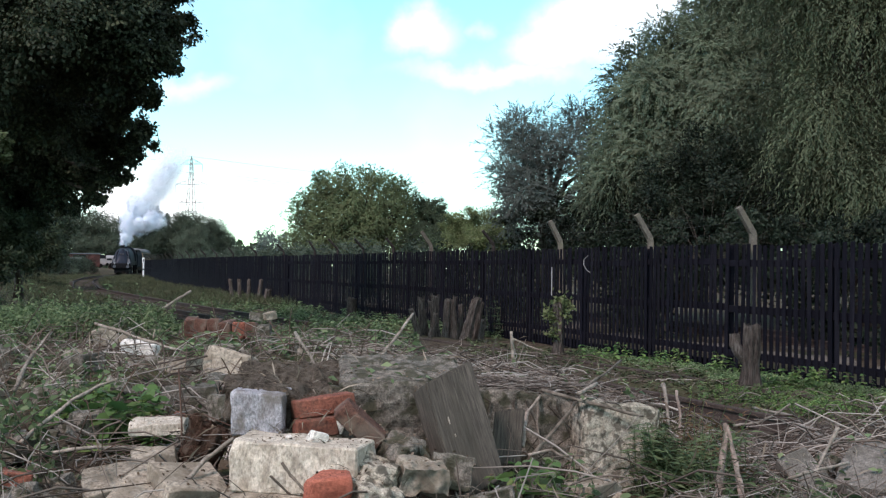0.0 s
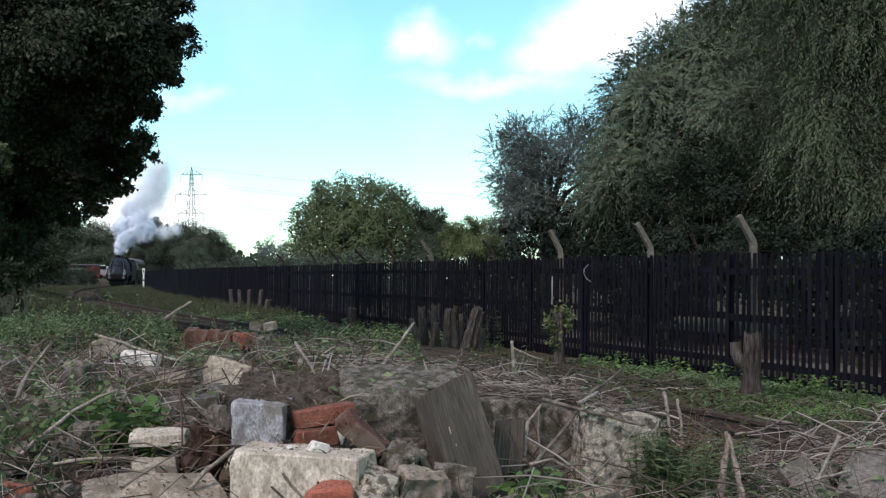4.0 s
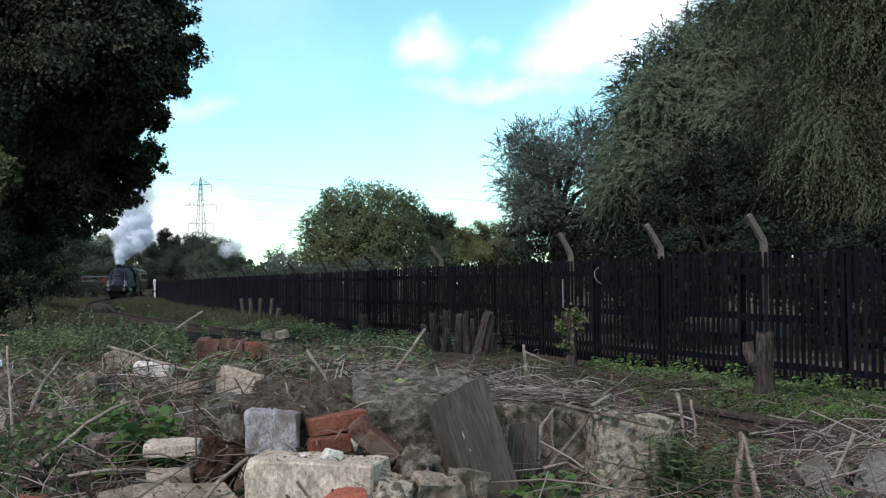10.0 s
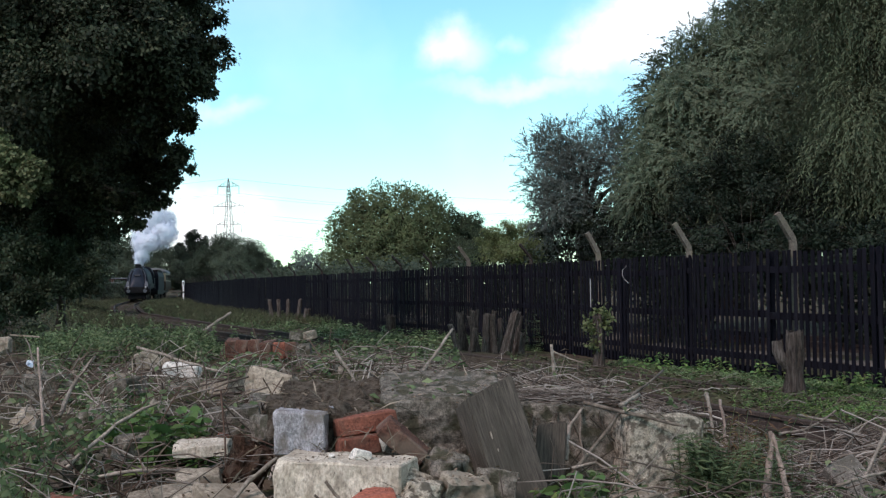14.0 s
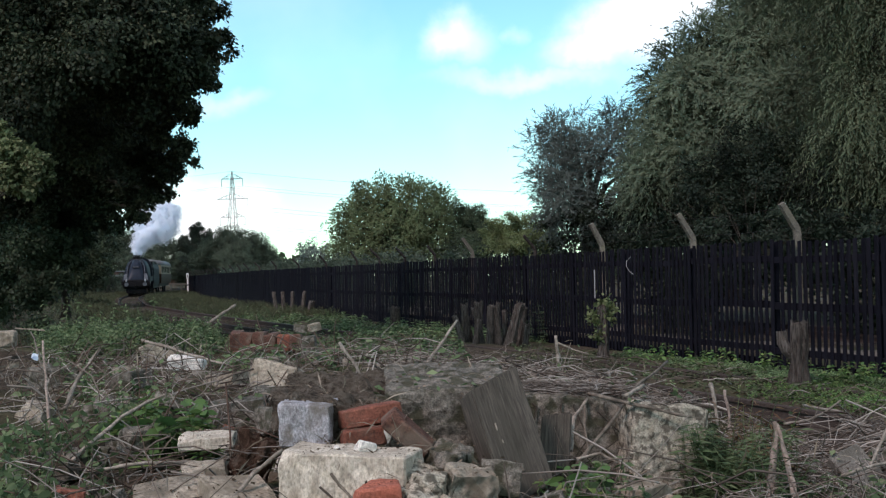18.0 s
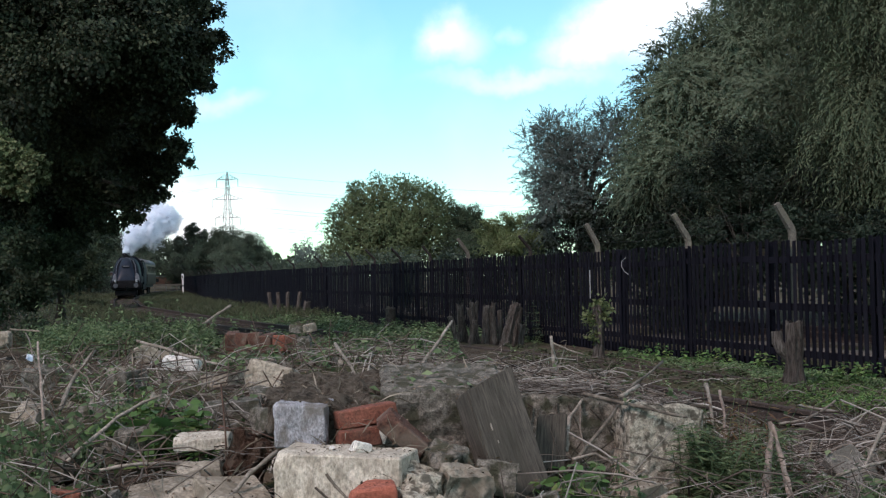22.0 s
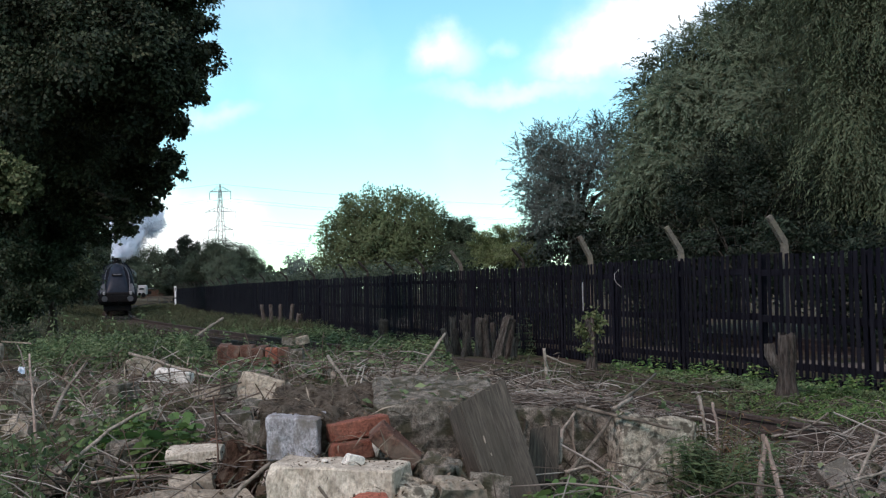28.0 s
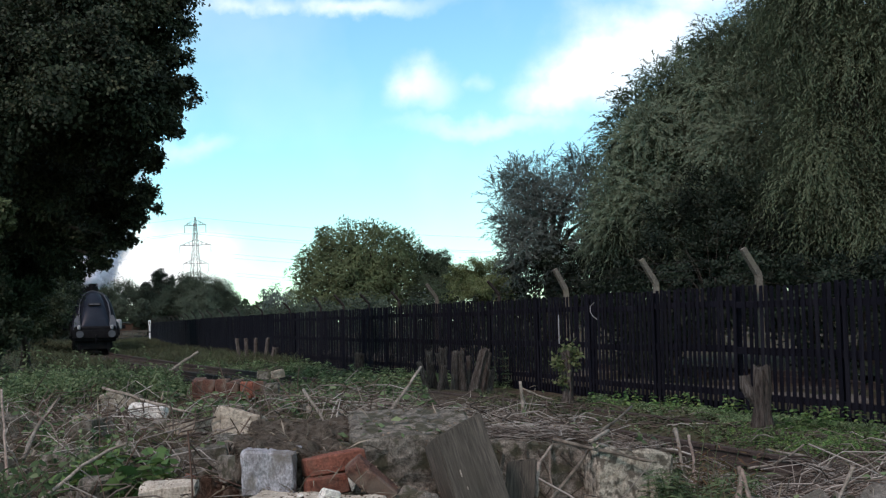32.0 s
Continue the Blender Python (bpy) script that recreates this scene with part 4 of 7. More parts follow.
tree("willow_tree", "tall grey-green willow tree behind the fence", (6.29, 31.00, 1.10), big, "willow", 230000, 0.10, 0.036, droop=0.6, seed=16, trunk=0.35, spray=0.6, calm=0.7)
near = [bough((8.69, 27.00, 7.00), 1.5), bough((9.68, 27.00, 8.28), 1.6), bough((8.20, 27.00, 5.48), 1.1), bough((8.98, 26.00, 5.11), 1.4), bough((7.90, 26.00, 4.01), 0.8), bough((8.58, 25.50, 3.74), 0.9), bough((9.35, 25.00, 3.48), 1.0),
        bough((10.07, 26.00, 5.73), 1.6), bough((9.12, 25.00, 2.95), 0.5), bough((10.78, 26.00, 7.56), 1.8), bough((10.39, 25.00, 3.84), 1.4), bough((8.92, 27.00, 9.28), 1.5), bough((8.21, 28.00, 9.02), 1.2)]
tree("weeping_willow", "weeping willow with hanging narrow green leaves behind the fence", (9.14, 26.00, 0.76), near, "hangleaf", 150000, 0.125, 0.030, droop=1.2, seed=17, trunk=0.4, spray=1.0)
back = [bough((6.76, 40.00, 5.76), 1.8), bough((8.24, 40.00, 7.27), 2.6), bough((10.09, 40.00, 8.41), 2.8), bough((12.31, 40.00, 9.56), 3.0), bough((14.37, 40.00, 8.47), 3.2), bough((12.57, 39.00, 6.46), 2.8), bough((10.22, 39.00, 5.52), 2.6), bough((7.87, 39.00, 4.40), 2.4), bough((6.04, 40.00, 3.33), 1.6), bough((4.29, 41.00, 3.15), 1.3), bough((14.03, 38.00, 4.94), 2.8), bough((11.74, 38.00, 3.68), 2.0), bough((9.63, 38.00, 3.12), 1.8), bough((15.96, 38.00, 6.74), 3.2), bough((15.09, 40.00, 11.28), 3.0), bough((6.99, 39.00, 2.76), 1.6), bough((4.01, 40.00, 2.56), 1.6), bough((5.54, 39.00, 2.38), 1.6), bough((8.57, 38.00, 2.40), 1.6), bough((10.58, 37.00, 2.41), 1.8), bough((12.30, 37.00, 2.43), 1.8), bough((13.64, 36.00, 2.60), 2.0), bough((10.68, 37.00, 4.87), 1.8), bough((11.54, 36.00, 4.77), 1.9), bough((9.32, 37.00, 4.72), 1.6), bough((11.89, 37.00, 6.22), 1.9)]
tree("alder_tree", "dense dark alder trees behind the willows", (10.52, 40.00, 1.34), back, "bankleaf", 80000, 0.2, 0.09, droop=0.3, seed=22, trunk=0.4, sub=14, spread=0.2, fill=1.0)
low = [bough((5.11, 29.50, 3.77), 0.9), bough((6.00, 28.50, 3.80), 1.0), bough((6.93, 28.00, 3.68), 1.1), bough((5.35, 28.00, 3.19), 0.8), bough((7.67, 27.00, 3.33), 0.9), bough((7.72, 28.00, 4.18), 0.9), bough((6.78, 29.50, 4.55), 0.9), bough((8.34, 26.00, 3.12), 0.7), bough((4.50, 31.00, 3.54), 0.8), bough((2.35, 36.00, 2.87), 0.8), bough((3.26, 35.00, 3.01), 0.9), bough((3.99, 33.00, 3.10), 0.9), bough((4.68, 31.00, 3.17), 0.9), bough((5.65, 30.00, 3.00), 1.0), bough((6.54, 29.00, 3.04), 1.0), bough((7.35, 28.00, 3.07), 1.0), bough((7.97, 27.00, 2.90), 0.8), bough((8.52, 26.00, 2.75), 0.7), bough((9.07, 25.50, 2.56), 0.7), bough((6.47, 26.00, 2.30), 0.8), bough((7.61, 25.00, 2.18), 0.8), bough((3.01, 30.00, 2.48), 0.5), bough((3.96, 27.00, 2.41), 0.5), bough((4.83, 25.00, 2.43), 0.5), bough((5.40, 23.00, 2.49), 0.45), bough((6.22, 22.50, 2.33), 0.5), bough((6.79, 21.00, 2.10), 0.5), bough((7.66, 21.00, 2.21), 0.6), bough((5.09, 23.00, 1.79), 0.5), bough((6.09, 22.00, 1.70), 0.5), bough((4.42, 26.00, 1.79), 0.5), bough((3.46, 28.00, 1.78), 0.5)]
# shade below the willow crowns is painted into these leaves
tree("elder_shrub", "dark tangled elder shrubs close behind the fence", (5.42, 25.00, 0.76), low, "shadedleaf", 110000, 0.09, 0.04, seed=18, trunk=0.012)

# a thicket of single shrubs all along the back of the fence
shrubs = []
for k in range(4):
    q = random.Random(60 + k)
    b = [(q.uniform(-0.6, 0.6), q.uniform(-0.6, 0.6), q.uniform(0.5, 2.0), q.uniform(0.6, 0.95)) for _ in range(5)]
    # the first two have shade in their leaf colour, the others are paler
    shrubs.append(tree("thicket_shrub", "dark leafy shrub in the thicket behind the fence", (0, 0, 0), b, "shadedleaf" if k < 2 else "farleaf", 1500, 0.15, 0.085, seed=60 + k, trunk=0.05, spread=0.22, fill=1.2, group="shrubs behind the fence"))
for k in range(52):
    hy = 10.0 + k * 1.9 + 0.012 * k * k
    hx = float(fence_x(hy)) + 4.4 + 1.0 * math.sin(k * 1.9) + 0.2 * max(0.0, 31 - hy)
    m = pose(hx, hy, float(ground_z(hx, hy)), 0, 0, k * 77.0)
    if k in (0, 1, 40, 41):
        shrubs[k % 4 if k < 2 else k - 38].matrix_basis = m
    else:
        copy_thing(shrubs[k % 2 + (2 if hy > 46 else 0)], m)
for k in range(30):
    hy = 50.0 + k * 4.6
    hx = float(track_x(hy)) - 3.4 - 0.012 * hy - 1.6 * (k % 2) - 1.8 * max(0.0, (72 - hy) / 22)
    copy_thing(shrubs[k % 4], pose(hx, hy, float(ground_z(hx, hy)), 0, 0, k * 61.0))


def make_far_woods():
    """A belt of woods all round, far off."""
    rng = np.random.default_rng(21)
    V = []
    for i in range(220):
        a = 2 * math.pi * i / 220 + rng.normal() * 0.01
        d = rng.uniform(330, 420)
        r = rng.uniform(5, 8)
        c = np.array([d * math.sin(a), d * math.cos(a), rng.uniform(2.0, 4.5)])
        n = 260
        q = unit(rng.normal(size=(n, 3)))
        p = c + q * r * rng.uniform(0.6, 1.05, (n, 1)) * np.array([1.2, 1.2, 0.75])
        v, f = leaves(p, q + rng.normal(size=(n, 3)) * 0.6, rng.normal(size=(n, 3)) + np.array([0, 0, 0.6]), np.full(n, 2.0), np.full(n, 1.4))
        V.append(v)
    V = np.concatenate(V)
    ob = new("far_woods", np_mesh("far_woods", V, np.arange(len(V)).reshape(-1, 4), M["darkleaf"]))
    tagged(ob, "belt of dark green woods along the horizon", "woods", kind="stuff")


make_far_woods()


# ---- the pylon and its lines ----
def make_pylon():
    x, y = -86.2, 415.0
    root = thing("electricity_pylon", "grey steel lattice electricity pylon with three pairs of arms", "pylon", pose(x, y, 0.3, 0, 0, -12))
    levels = [(0, 3.6), (7, 2.7), (13, 2.0), (18, 1.45), (22, 1.15), (25.5, 0.95), (29.5, 0.75), (33, 0.55), (36.5, 0.35), (38.5, 0.05)]
    g = Geo()
    for (z0, a), (z1, b) in zip(levels, levels[1:]):
        for sx, sy in ((1, 1), (1, -1), (-1, -1), (-1, 1)):
            g.tube([(sx * a, sy * a, z0), (sx * b, sy * b, z1)], 0.09, 4)
    part("mast", g, M["steel"], root)
    g = Geo()
    for (z0, a), (z1, b) in zip(levels[:-1], levels[1:-1]):
        for k in range(4):
            p0 = [(a, a), (a, -a), (-a, -a), (-a, a)][k]
            p1 = [(b, -b), (-b, -b), (-b, b), (b, b)][k]
            q0 = [(a, -a), (-a, -a), (-a, a), (a, a)][k]
            q1 = [(b, b), (b, -b), (-b, -b), (-b, b)][k]
            g.tube([(*p0, z0), (*p1, z1)], 0.045, 4)
            g.tube([(*q0, z0), (*q1, z1)], 0.045, 4)
            g.tube([(*p1, z1), (*q1, z1)], 0.045, 4)
    part("bracing", g, M["steel"], root)
    tips = []
    for z, w in ((22.6, 4.6), (28.9, 5.7), (35.8, 3.9)):
        for s in (-1, 1):
            g = Geo()
            for e in (-0.8, 0.8):
                g.tube([(s * 0.6, e, z), (s * w, 0, z)], 0.09, 4)
                g.tube([(s * 0.6, e, z + 1.7), (s * w, 0, z)], 0.055, 4)
                for t in (0.35, 0.65):
                    g.tube([(s * (0.6 + (w - 0.6) * t), e * (1 - t), z), (s * (0.6 + (w - 0.6) * t), e * (1 - t), z + 1.7 * (1 - t))], 0.07, 4)
            arm = part("cross_arm", g, M["steel"], root)
            ins = Geo().tube([(s * w, 0, z), (s * w, 0, z - 2.6)], 0.11, 6)
            part("insulator", ins, M["roofgrey"], arm, "hanging glass insulator string")
            tips.append((s * w, z - 2.6))
    m = root.matrix_basis
    g = Geo()
    for ox, z in tips + [(0, 38.4)]:
        a = m @ Vector((ox, 0, z))
        for ex, ey, ez in ((300, 60, -2), (-340, 40, 1)):
            e = a + Vector((ex, ey, ez))
            pts = []
            for i in range(13):
                t = i / 12
                pts.append(a.lerp(e, t) - Vector((0, 0, 9 * 4 * t * (1 - t) * 0.9)))
            g.tube(pts, 0.03, 4, False)
    tagged(part("power_lines", g, M["wire"]), "thin overhead power lines running from the pylon", "power line")


make_pylon()


# ---- rubble, stones and bricks ----
def rock_mesh(name, size, seed, material, cuts=4, rough=0.012, bevel=0.012, detail=3):
    """A broken block: a box with random faces knocked off, and a pitted skin."""
    rnd = random.Random(seed)
    bm = bmesh.new()
    bmesh.ops.create_cube(bm, size=1.0)
    sx, sy, sz = size
    for v in bm.verts:
        v.co = Vector((v.co.x * sx * (1 + rnd.uniform(-0.06, 0.06)), v.co.y * sy * (1 + rnd.uniform(-0.06, 0.06)), v.co.z * sz * (1 + rnd.uniform(-0.06, 0.06))))
    for _ in range(cuts):
        n = Vector((rnd.choice((-1, 1)) * rnd.uniform(0.2, 1) / sx, rnd.choice((-1, 1)) * rnd.uniform(0.2, 1) / sy, rnd.choice((-1, 1, 1)) * rnd.uniform(0.2, 1) / sz)).normalized()
        reach = max(v.co.dot(n) for v in bm.verts)
        got = bmesh.ops.bisect_plane(bm, geom=bm.verts[:] + bm.edges[:] + bm.faces[:], plane_co=n * reach * rnd.uniform(0.74, 0.92), plane_no=n, clear_outer=True)
        edges = [e for e in got["geom_cut"] if isinstance(e, bmesh.types.BMEdge)]
        if edges:
            bmesh.ops.edgenet_fill(bm, edges=edges)
    if bevel:
        bmesh.ops.bevel(bm, geom=bm.edges[:], offset=min(bevel, min(size) * 0.12), segments=1, affect="EDGES", clamp_overlap=True)
    bmesh.ops.triangulate(bm, faces=bm.faces[:])
    for _ in range(detail):
        long = [e for e in bm.edges if e.calc_length() > max(size) * (0.11 if detail < 5 else 0.05)]
        if long:
            bmesh.ops.subdivide_edges(bm, edges=long, cuts=1)
            bmesh.ops.triangulate(bm, faces=[f for f in bm.faces if len(f.verts) > 3])
    bm.normal_update()
    off = Vector((seed * 3.7, seed * 1.9, seed * 5.3))
    for v in bm.verts:
        a = noise.noise(v.co * 9 + off) * rough + noise.noise(v.co * 28 + off) * rough * 0.55
        v.co += v.normal * a
    me = bpy.data.meshes.new(name)
    bm.to_mesh(me)
    bm.free()
    me.materials.append(M[material])
    return me


def stone(name, label, material, top, size, turn=(0, 0, 0), seed=1, cuts=3, rough=0.012, bevel=0.012, category="stone", group="", detail=3):
    """A block whose upper side has its middle at top."""
    ob = new(name, rock_mesh(name, size, seed, material, cuts, rough, bevel, detail))
    m = pose(*top, *turn)
    ob.matrix_basis = m @ pose(0, 0, -size[2] / 2)
    return tagged(ob, label, category, group)


S = stone
S("concrete_slab", "cream-washed broken concrete slab in the rubble heap", "cream", (-0.455, 4.13, 1.084), (0.445, 0.25, 0.165), (1, 2, -10), 11, 1, 0.007, 0.006, category="concrete slab", detail=5)
S("concrete_slab", "buff slab lying under the cream slab", "limestone", (-0.52, 4.06, 0.915), (0.42, 0.3, 0.12), (0, 3, -6), 12, 2, 0.008, category="concrete slab")
S("washed_block", "whitewashed grey concrete block with soil on top", "paintwash", (-0.645, 4.42, 1.222), (0.18, 0.20, 0.15), (3, 2, -3), 13, 1, 0.008, 0.004, category="concrete block", detail=5)
S("concrete_block", "large mossy grey concrete block sloping in the rubble", "concrete", (-0.16, 4.78, 1.272), (0.46, 0.44, 0.28), (9, 1, 4), 14, 2, 0.020, category="concrete block", detail=4)
S("limestone_lump", "buff broken limestone lump below the timber", "limestone", (-0.05, 4.06, 1.02), (0.17, 0.14, 0.10), (10, 10, 14), 15, 9, 0.028, 0.0, detail=5)
S("limestone_lump", "dark lichened stone between bricks and slab", "mossy", (-0.215, 4.03, 1.03), (0.17, 0.15, 0.13), (12, 8, -20), 16, 9, 0.034, 0.0, detail=5)
S("limestone_lump", "white-flecked rough stone at the foot of the slab", "mossy", (-0.20, 3.90, 0.97), (0.16, 0.13, 0.10), (16, 12, 35), 17, 9, 0.034, 0.0, detail=5)
S("limestone_lump", "dark shard standing at the foot of the timber", "concrete", (0.045, 4.24, 1.02), (0.15, 0.05, 0.12), (-14, 10, 8), 42, 7, 0.012, 0.003)
S("limestone_lump", "grey rough stone under the leaning brick", "concrete", (-0.13, 4.26, 1.06), (0.14, 0.14, 0.12), (8, 0, 30), 43, 9, 0.034, 0.0, detail=5)
S("concrete_footing", "broad broken concrete base covered in roots", "concrete", (0.37, 5.25, 1.17), (0.50, 0.55, 0.34), (0, 3, 4), 18, 3, 0.02, category="concrete block", detail=4)
S("limestone_block", "big pale limestone block with black lichen", "mossy", (0.69, 4.95, 1.15), (0.31, 0.36, 0.36), (0, 2, 8), 19, 3, 0.016, category="limestone block", detail=4)
S("limestone_block", "tilted cream limestone block among twigs", "limestone", (-1.19, 7.00, 1.17), (0.26, 0.2, 0.17), (-12, 14, -6), 20, 2, 0.012, category="limestone block")
S("plaster_lump", "bright white plaster lump among dead twigs", "chalk", (-2.13, 8.60, 1.13), (0.25, 0.2, 0.1), (4, 4, 8), 21, 3)
S("limestone_lump", "angular buff stone beside the white lump", "limestone", (-2.56, 9.20, 1.18), (0.17, 0.15, 0.13), (0, -10, 20), 22, 6, 0.012, 0.003)
S("stone_slab", "flat mossy stone slab lying on the rubble", "concrete", (-1.87, 7.70, 1.06), (0.46, 0.24, 0.1), (0, -7, 10), 23, 3)
S("stone_slab", "pale cream broken stone slab among brown stems", "cream", (-1.15, 4.98, 1.035), (0.22, 0.16, 0.045), (7, -3, 8), 24, 6, 0.006, 0.003, detail=4)
S("stone_slab", "flat buff limestone slab at the foot of the heap", "limestone", (-1.12, 4.26, 0.935), (0.26, 0.24, 0.06), (12, -8, 18), 25, 5, 0.006, 0.003, detail=4)
S("stone_slab", "brown-cream broken slab beside the buff slab", "limestone", (-0.99, 4.14, 0.915), (0.22, 0.24, 0.06), (16, 6, -15), 41, 5, 0.006, 0.003, detail=4)
S("stone_slab", "tilted buff broken slab below the cream slab", "limestone", (-0.85, 4.16, 0.95), (0.22, 0.24, 0.06), (14, 4, 32), 26, 5, 0.006, 0.003, detail=4)
S("stone_slab", "small buff slab edge under the dead branch", "limestone", (-1.06, 4.50, 0.985), (0.16, 0.12, 0.06), (10, -10, 12), 44, 6, 0.008, 0.003)
S("soil_bank", "brown rooty soil heaped over and behind the whitewashed block", "soil", (-0.575, 4.72, 1.255), (0.43, 0.62, 0.13), (6, 1, -3), 45, 8, 0.045, 0.02, category="soil", detail=6)
S("rotten_wood", "crumbling rotten brown wood beside the cream slab", "rotwood", (-0.86, 4.58, 1.07), (0.13, 0.18, 0.20), (8, 22, 20), 46, 8, 0.04, 0.01, category="rotten wood", detail=5)
S("plastic_scrap", "crumpled white plastic scrap among the stems", "plastic", (-2.47, 6.6, 1.28), (0.04, 0.03, 0.03), (20, 10, 30), 47, 9, 0.018, 0.001, category="litter", detail=5)
S("stone_slab", "grey flat stone half buried in the heap", "concrete", (-1.24, 5.90, 1.08), (0.34, 0.3, 0.14), (0, -6, 8), 27, 6, 0.012, 0.003)
S("round_stone", "rounded grey-brown stone among the stems", "concrete", (-2.66, 7.40, 1.15), (0.30, 0.25, 0.16), (0, 0, 20), 28, 6)
S("round_stone", "dark stone among brown stems", "concrete", (-1.53, 5.30, 1.03), (0.16, 0.16, 0.14), (0, 0, 40), 29, 5)
S("sharp_stone", "pointed grey stone among twigs", "greystone", (1.475, 4.90, 0.87), (0.15, 0.20, 0.05), (48, -22, 25), 30, 5, 0.004, 0.004)
S("stone_slab", "large flat grey slab at the edge of the heap", "greystone", (1.80, 4.88, 0.90), (0.36, 0.36, 0.055), (24, 6, -30), 31, 3, 0.005, 0.004, detail=4)
S("sharp_stone", "flat grey broken stone among the twigs", "concrete", (1.60, 5.10, 0.88), (0.13, 0.1, 0.04), (14, -30, 40), 32, 4, 0.004, 0.004)
S("field_stone", "mossy grey stone in green weeds by the track", "concrete", (4.53, 14.20, 0.18), (0.6, 0.4, 0.25), (0, 0, 10), 33, 5, 0.03)
S("field_stone", "buff stone at the edge of the nettles", "limestone", (-4.23, 10.60, 1.25), (0.17, 0.16, 0.14), (0, 0, 10), 34, 4)
S("field_stone", "pale stone beside the broken brickwork", "concrete", (-1.52, 10.00, 1.28), (0.10, 0.08, 0.06), (0, 10, 10), 35, 5)
S("field_stone", "buff stone behind the broken brickwork", "limestone", (-1.45, 10.20, 1.28), (0.10, 0.08, 0.06), (0, -10, 30), 36, 5)
S("plaster_chip", "small white plaster chip on the slab", "chalk", (-0.41, 4.12, 1.11), (0.06, 0.05, 0.04), (0, 20, 30), 37, 4, 0.004, 0.004)
S("plaster_chip", "small white plaster chip beside the bricks", "chalk", (-0.35, 4.35, 1.13), (0.035, 0.04, 0.05), (20, 20, 0), 38, 4, 0.004, 0.004)
S("plaster_chip", "tiny white chip on the cream slab", "chalk", (-0.51, 4.10, 1.10), (0.02, 0.02, 0.025), (20, 0, 0), 39, 4, 0.002, 0.002)
S("plaster_chip", "small grey chip beside the bricks", "concrete", (-0.40, 4.60, 1.22), (0.05, 0.05, 0.035), (0, 10, 0), 40, 4, 0.004, 0.004)

for i, (x, y, z, w, h, mat) in enumerate(((-1.93, 6.1, 1.05, 0.20, 0.10, "concrete"), (-1.50, 5.6, 1.02, 0.14, 0.12, "concrete"), (-2.05, 6.9, 1.15, 0.22, 0.10, "concrete"), (-1.05, 6.1, 1.10, 0.26, 0.13, "concrete"),
                                            (-1.62, 7.6, 1.08, 0.24, 0.08, "limestone"), (-1.52, 8.3, 1.12, 0.20, 0.07, "concrete"), (-0.93, 5.5, 1.08, 0.22, 0.12, "concrete"), (-2.35, 7.9, 1.12, 0.15, 0.09, "limestone"), (-0.52, 6.2, 1.16, 0.16, 0.09, "concrete"),
                                            (-1.75, 5.0, 0.97, 0.16, 0.10, "concrete"), (0.16, 4.05, 0.93, 0.15, 0.08, "concrete"), (0.55, 4.45, 0.90, 0.18, 0.08, "limestone"), (1.22, 5.3, 0.86, 0.20, 0.08, "concrete"), (1.9, 5.9, 0.78, 0.24, 0.10, "limestone"), (-2.3, 6.2, 1.05, 0.17, 0.10, "limestone"))):
    S("field_stone", "broken stone lying among the dead stems", mat, (x, y, z), (w, w * 0.8, h), (8 * math.sin(i * 2.3), 12 * math.sin(i * 1.7), 37 * i), 200 + i, 7, 0.012, 0.003, group="broken stones on the heap")

# single bricks
B = (0.215, 0.1025, 0.065)
S("red_brick", "red brick lying on the rubble heap", "brick", (-0.43, 4.42, 1.20), B, (-3, -7, 22), 51, 1, 0.003, 0.005, "brick", "loose bricks")
S("red_brick", "broken red brick under another brick", "brick", (-0.45, 4.36, 1.13), (0.15, 0.1, 0.065), (0, -5, 16), 52, 2, 0.003, 0.005, "brick", "loose bricks")
S("red_brick", "dark red brick leaning in the rubble", "darkbrick", (-0.26, 4.30, 1.14), (0.19, 0.1, 0.07), (10, 42, 10), 53, 2, 0.004, 0.006, "brick", "loose bricks")
S("red_brick", "bright orange broken brick at the foot of the heap", "brightbrick", (-0.355, 3.84, 1.016), (0.145, 0.12, 0.09), (4, -3, 14), 54, 9, 0.010, 0.012, "brick", "loose bricks", detail=4)
S("red_brick", "orange half brick among stems", "brick", (-1.52, 4.40, 0.92), (0.1, 0.1, 0.065), (0, 10, 20), 55, 3, 0.004, 0.006, "brick", "loose bricks")


def make_brickwork():
    """A tumbled piece of wall: upright and flat bricks still in rows."""
    rnd = random.Random(8)
    root = thing("fallen_brickwork", "tumbled piece of old red brick wall in the weeds", "brickwork", pose(0, 0, 0))
    a, b = Vector((-2.04, 9.80, 1.25)), Vector((-1.39, 9.50, 1.22))
    for i in range(9):
        top = i < 7
        p = a.lerp(b, (i + 0.1) / 6.2) if top else a.lerp(b, (i - 6.8) / 6.2) + Vector((0.02, -0.04, -0.15))
        mat = ("darkbrick", "darkbrick", "darkbrick", "darkbrick", "brick", "darkbrick", "concrete")[i % 7]
        me = rock_mesh("brick", (0.102, 0.21, 0.14), 70 + i, mat, 2, 0.007, 0.008, 2)
        part("brick", me, None, root, m=pose(p.x, p.y + 0.1, p.z - 0.07 + rnd.uniform(-0.015, 0.012), rnd.uniform(-6, 6), rnd.uniform(-5, 5), rnd.uniform(-8, 8)))


make_brickwork()


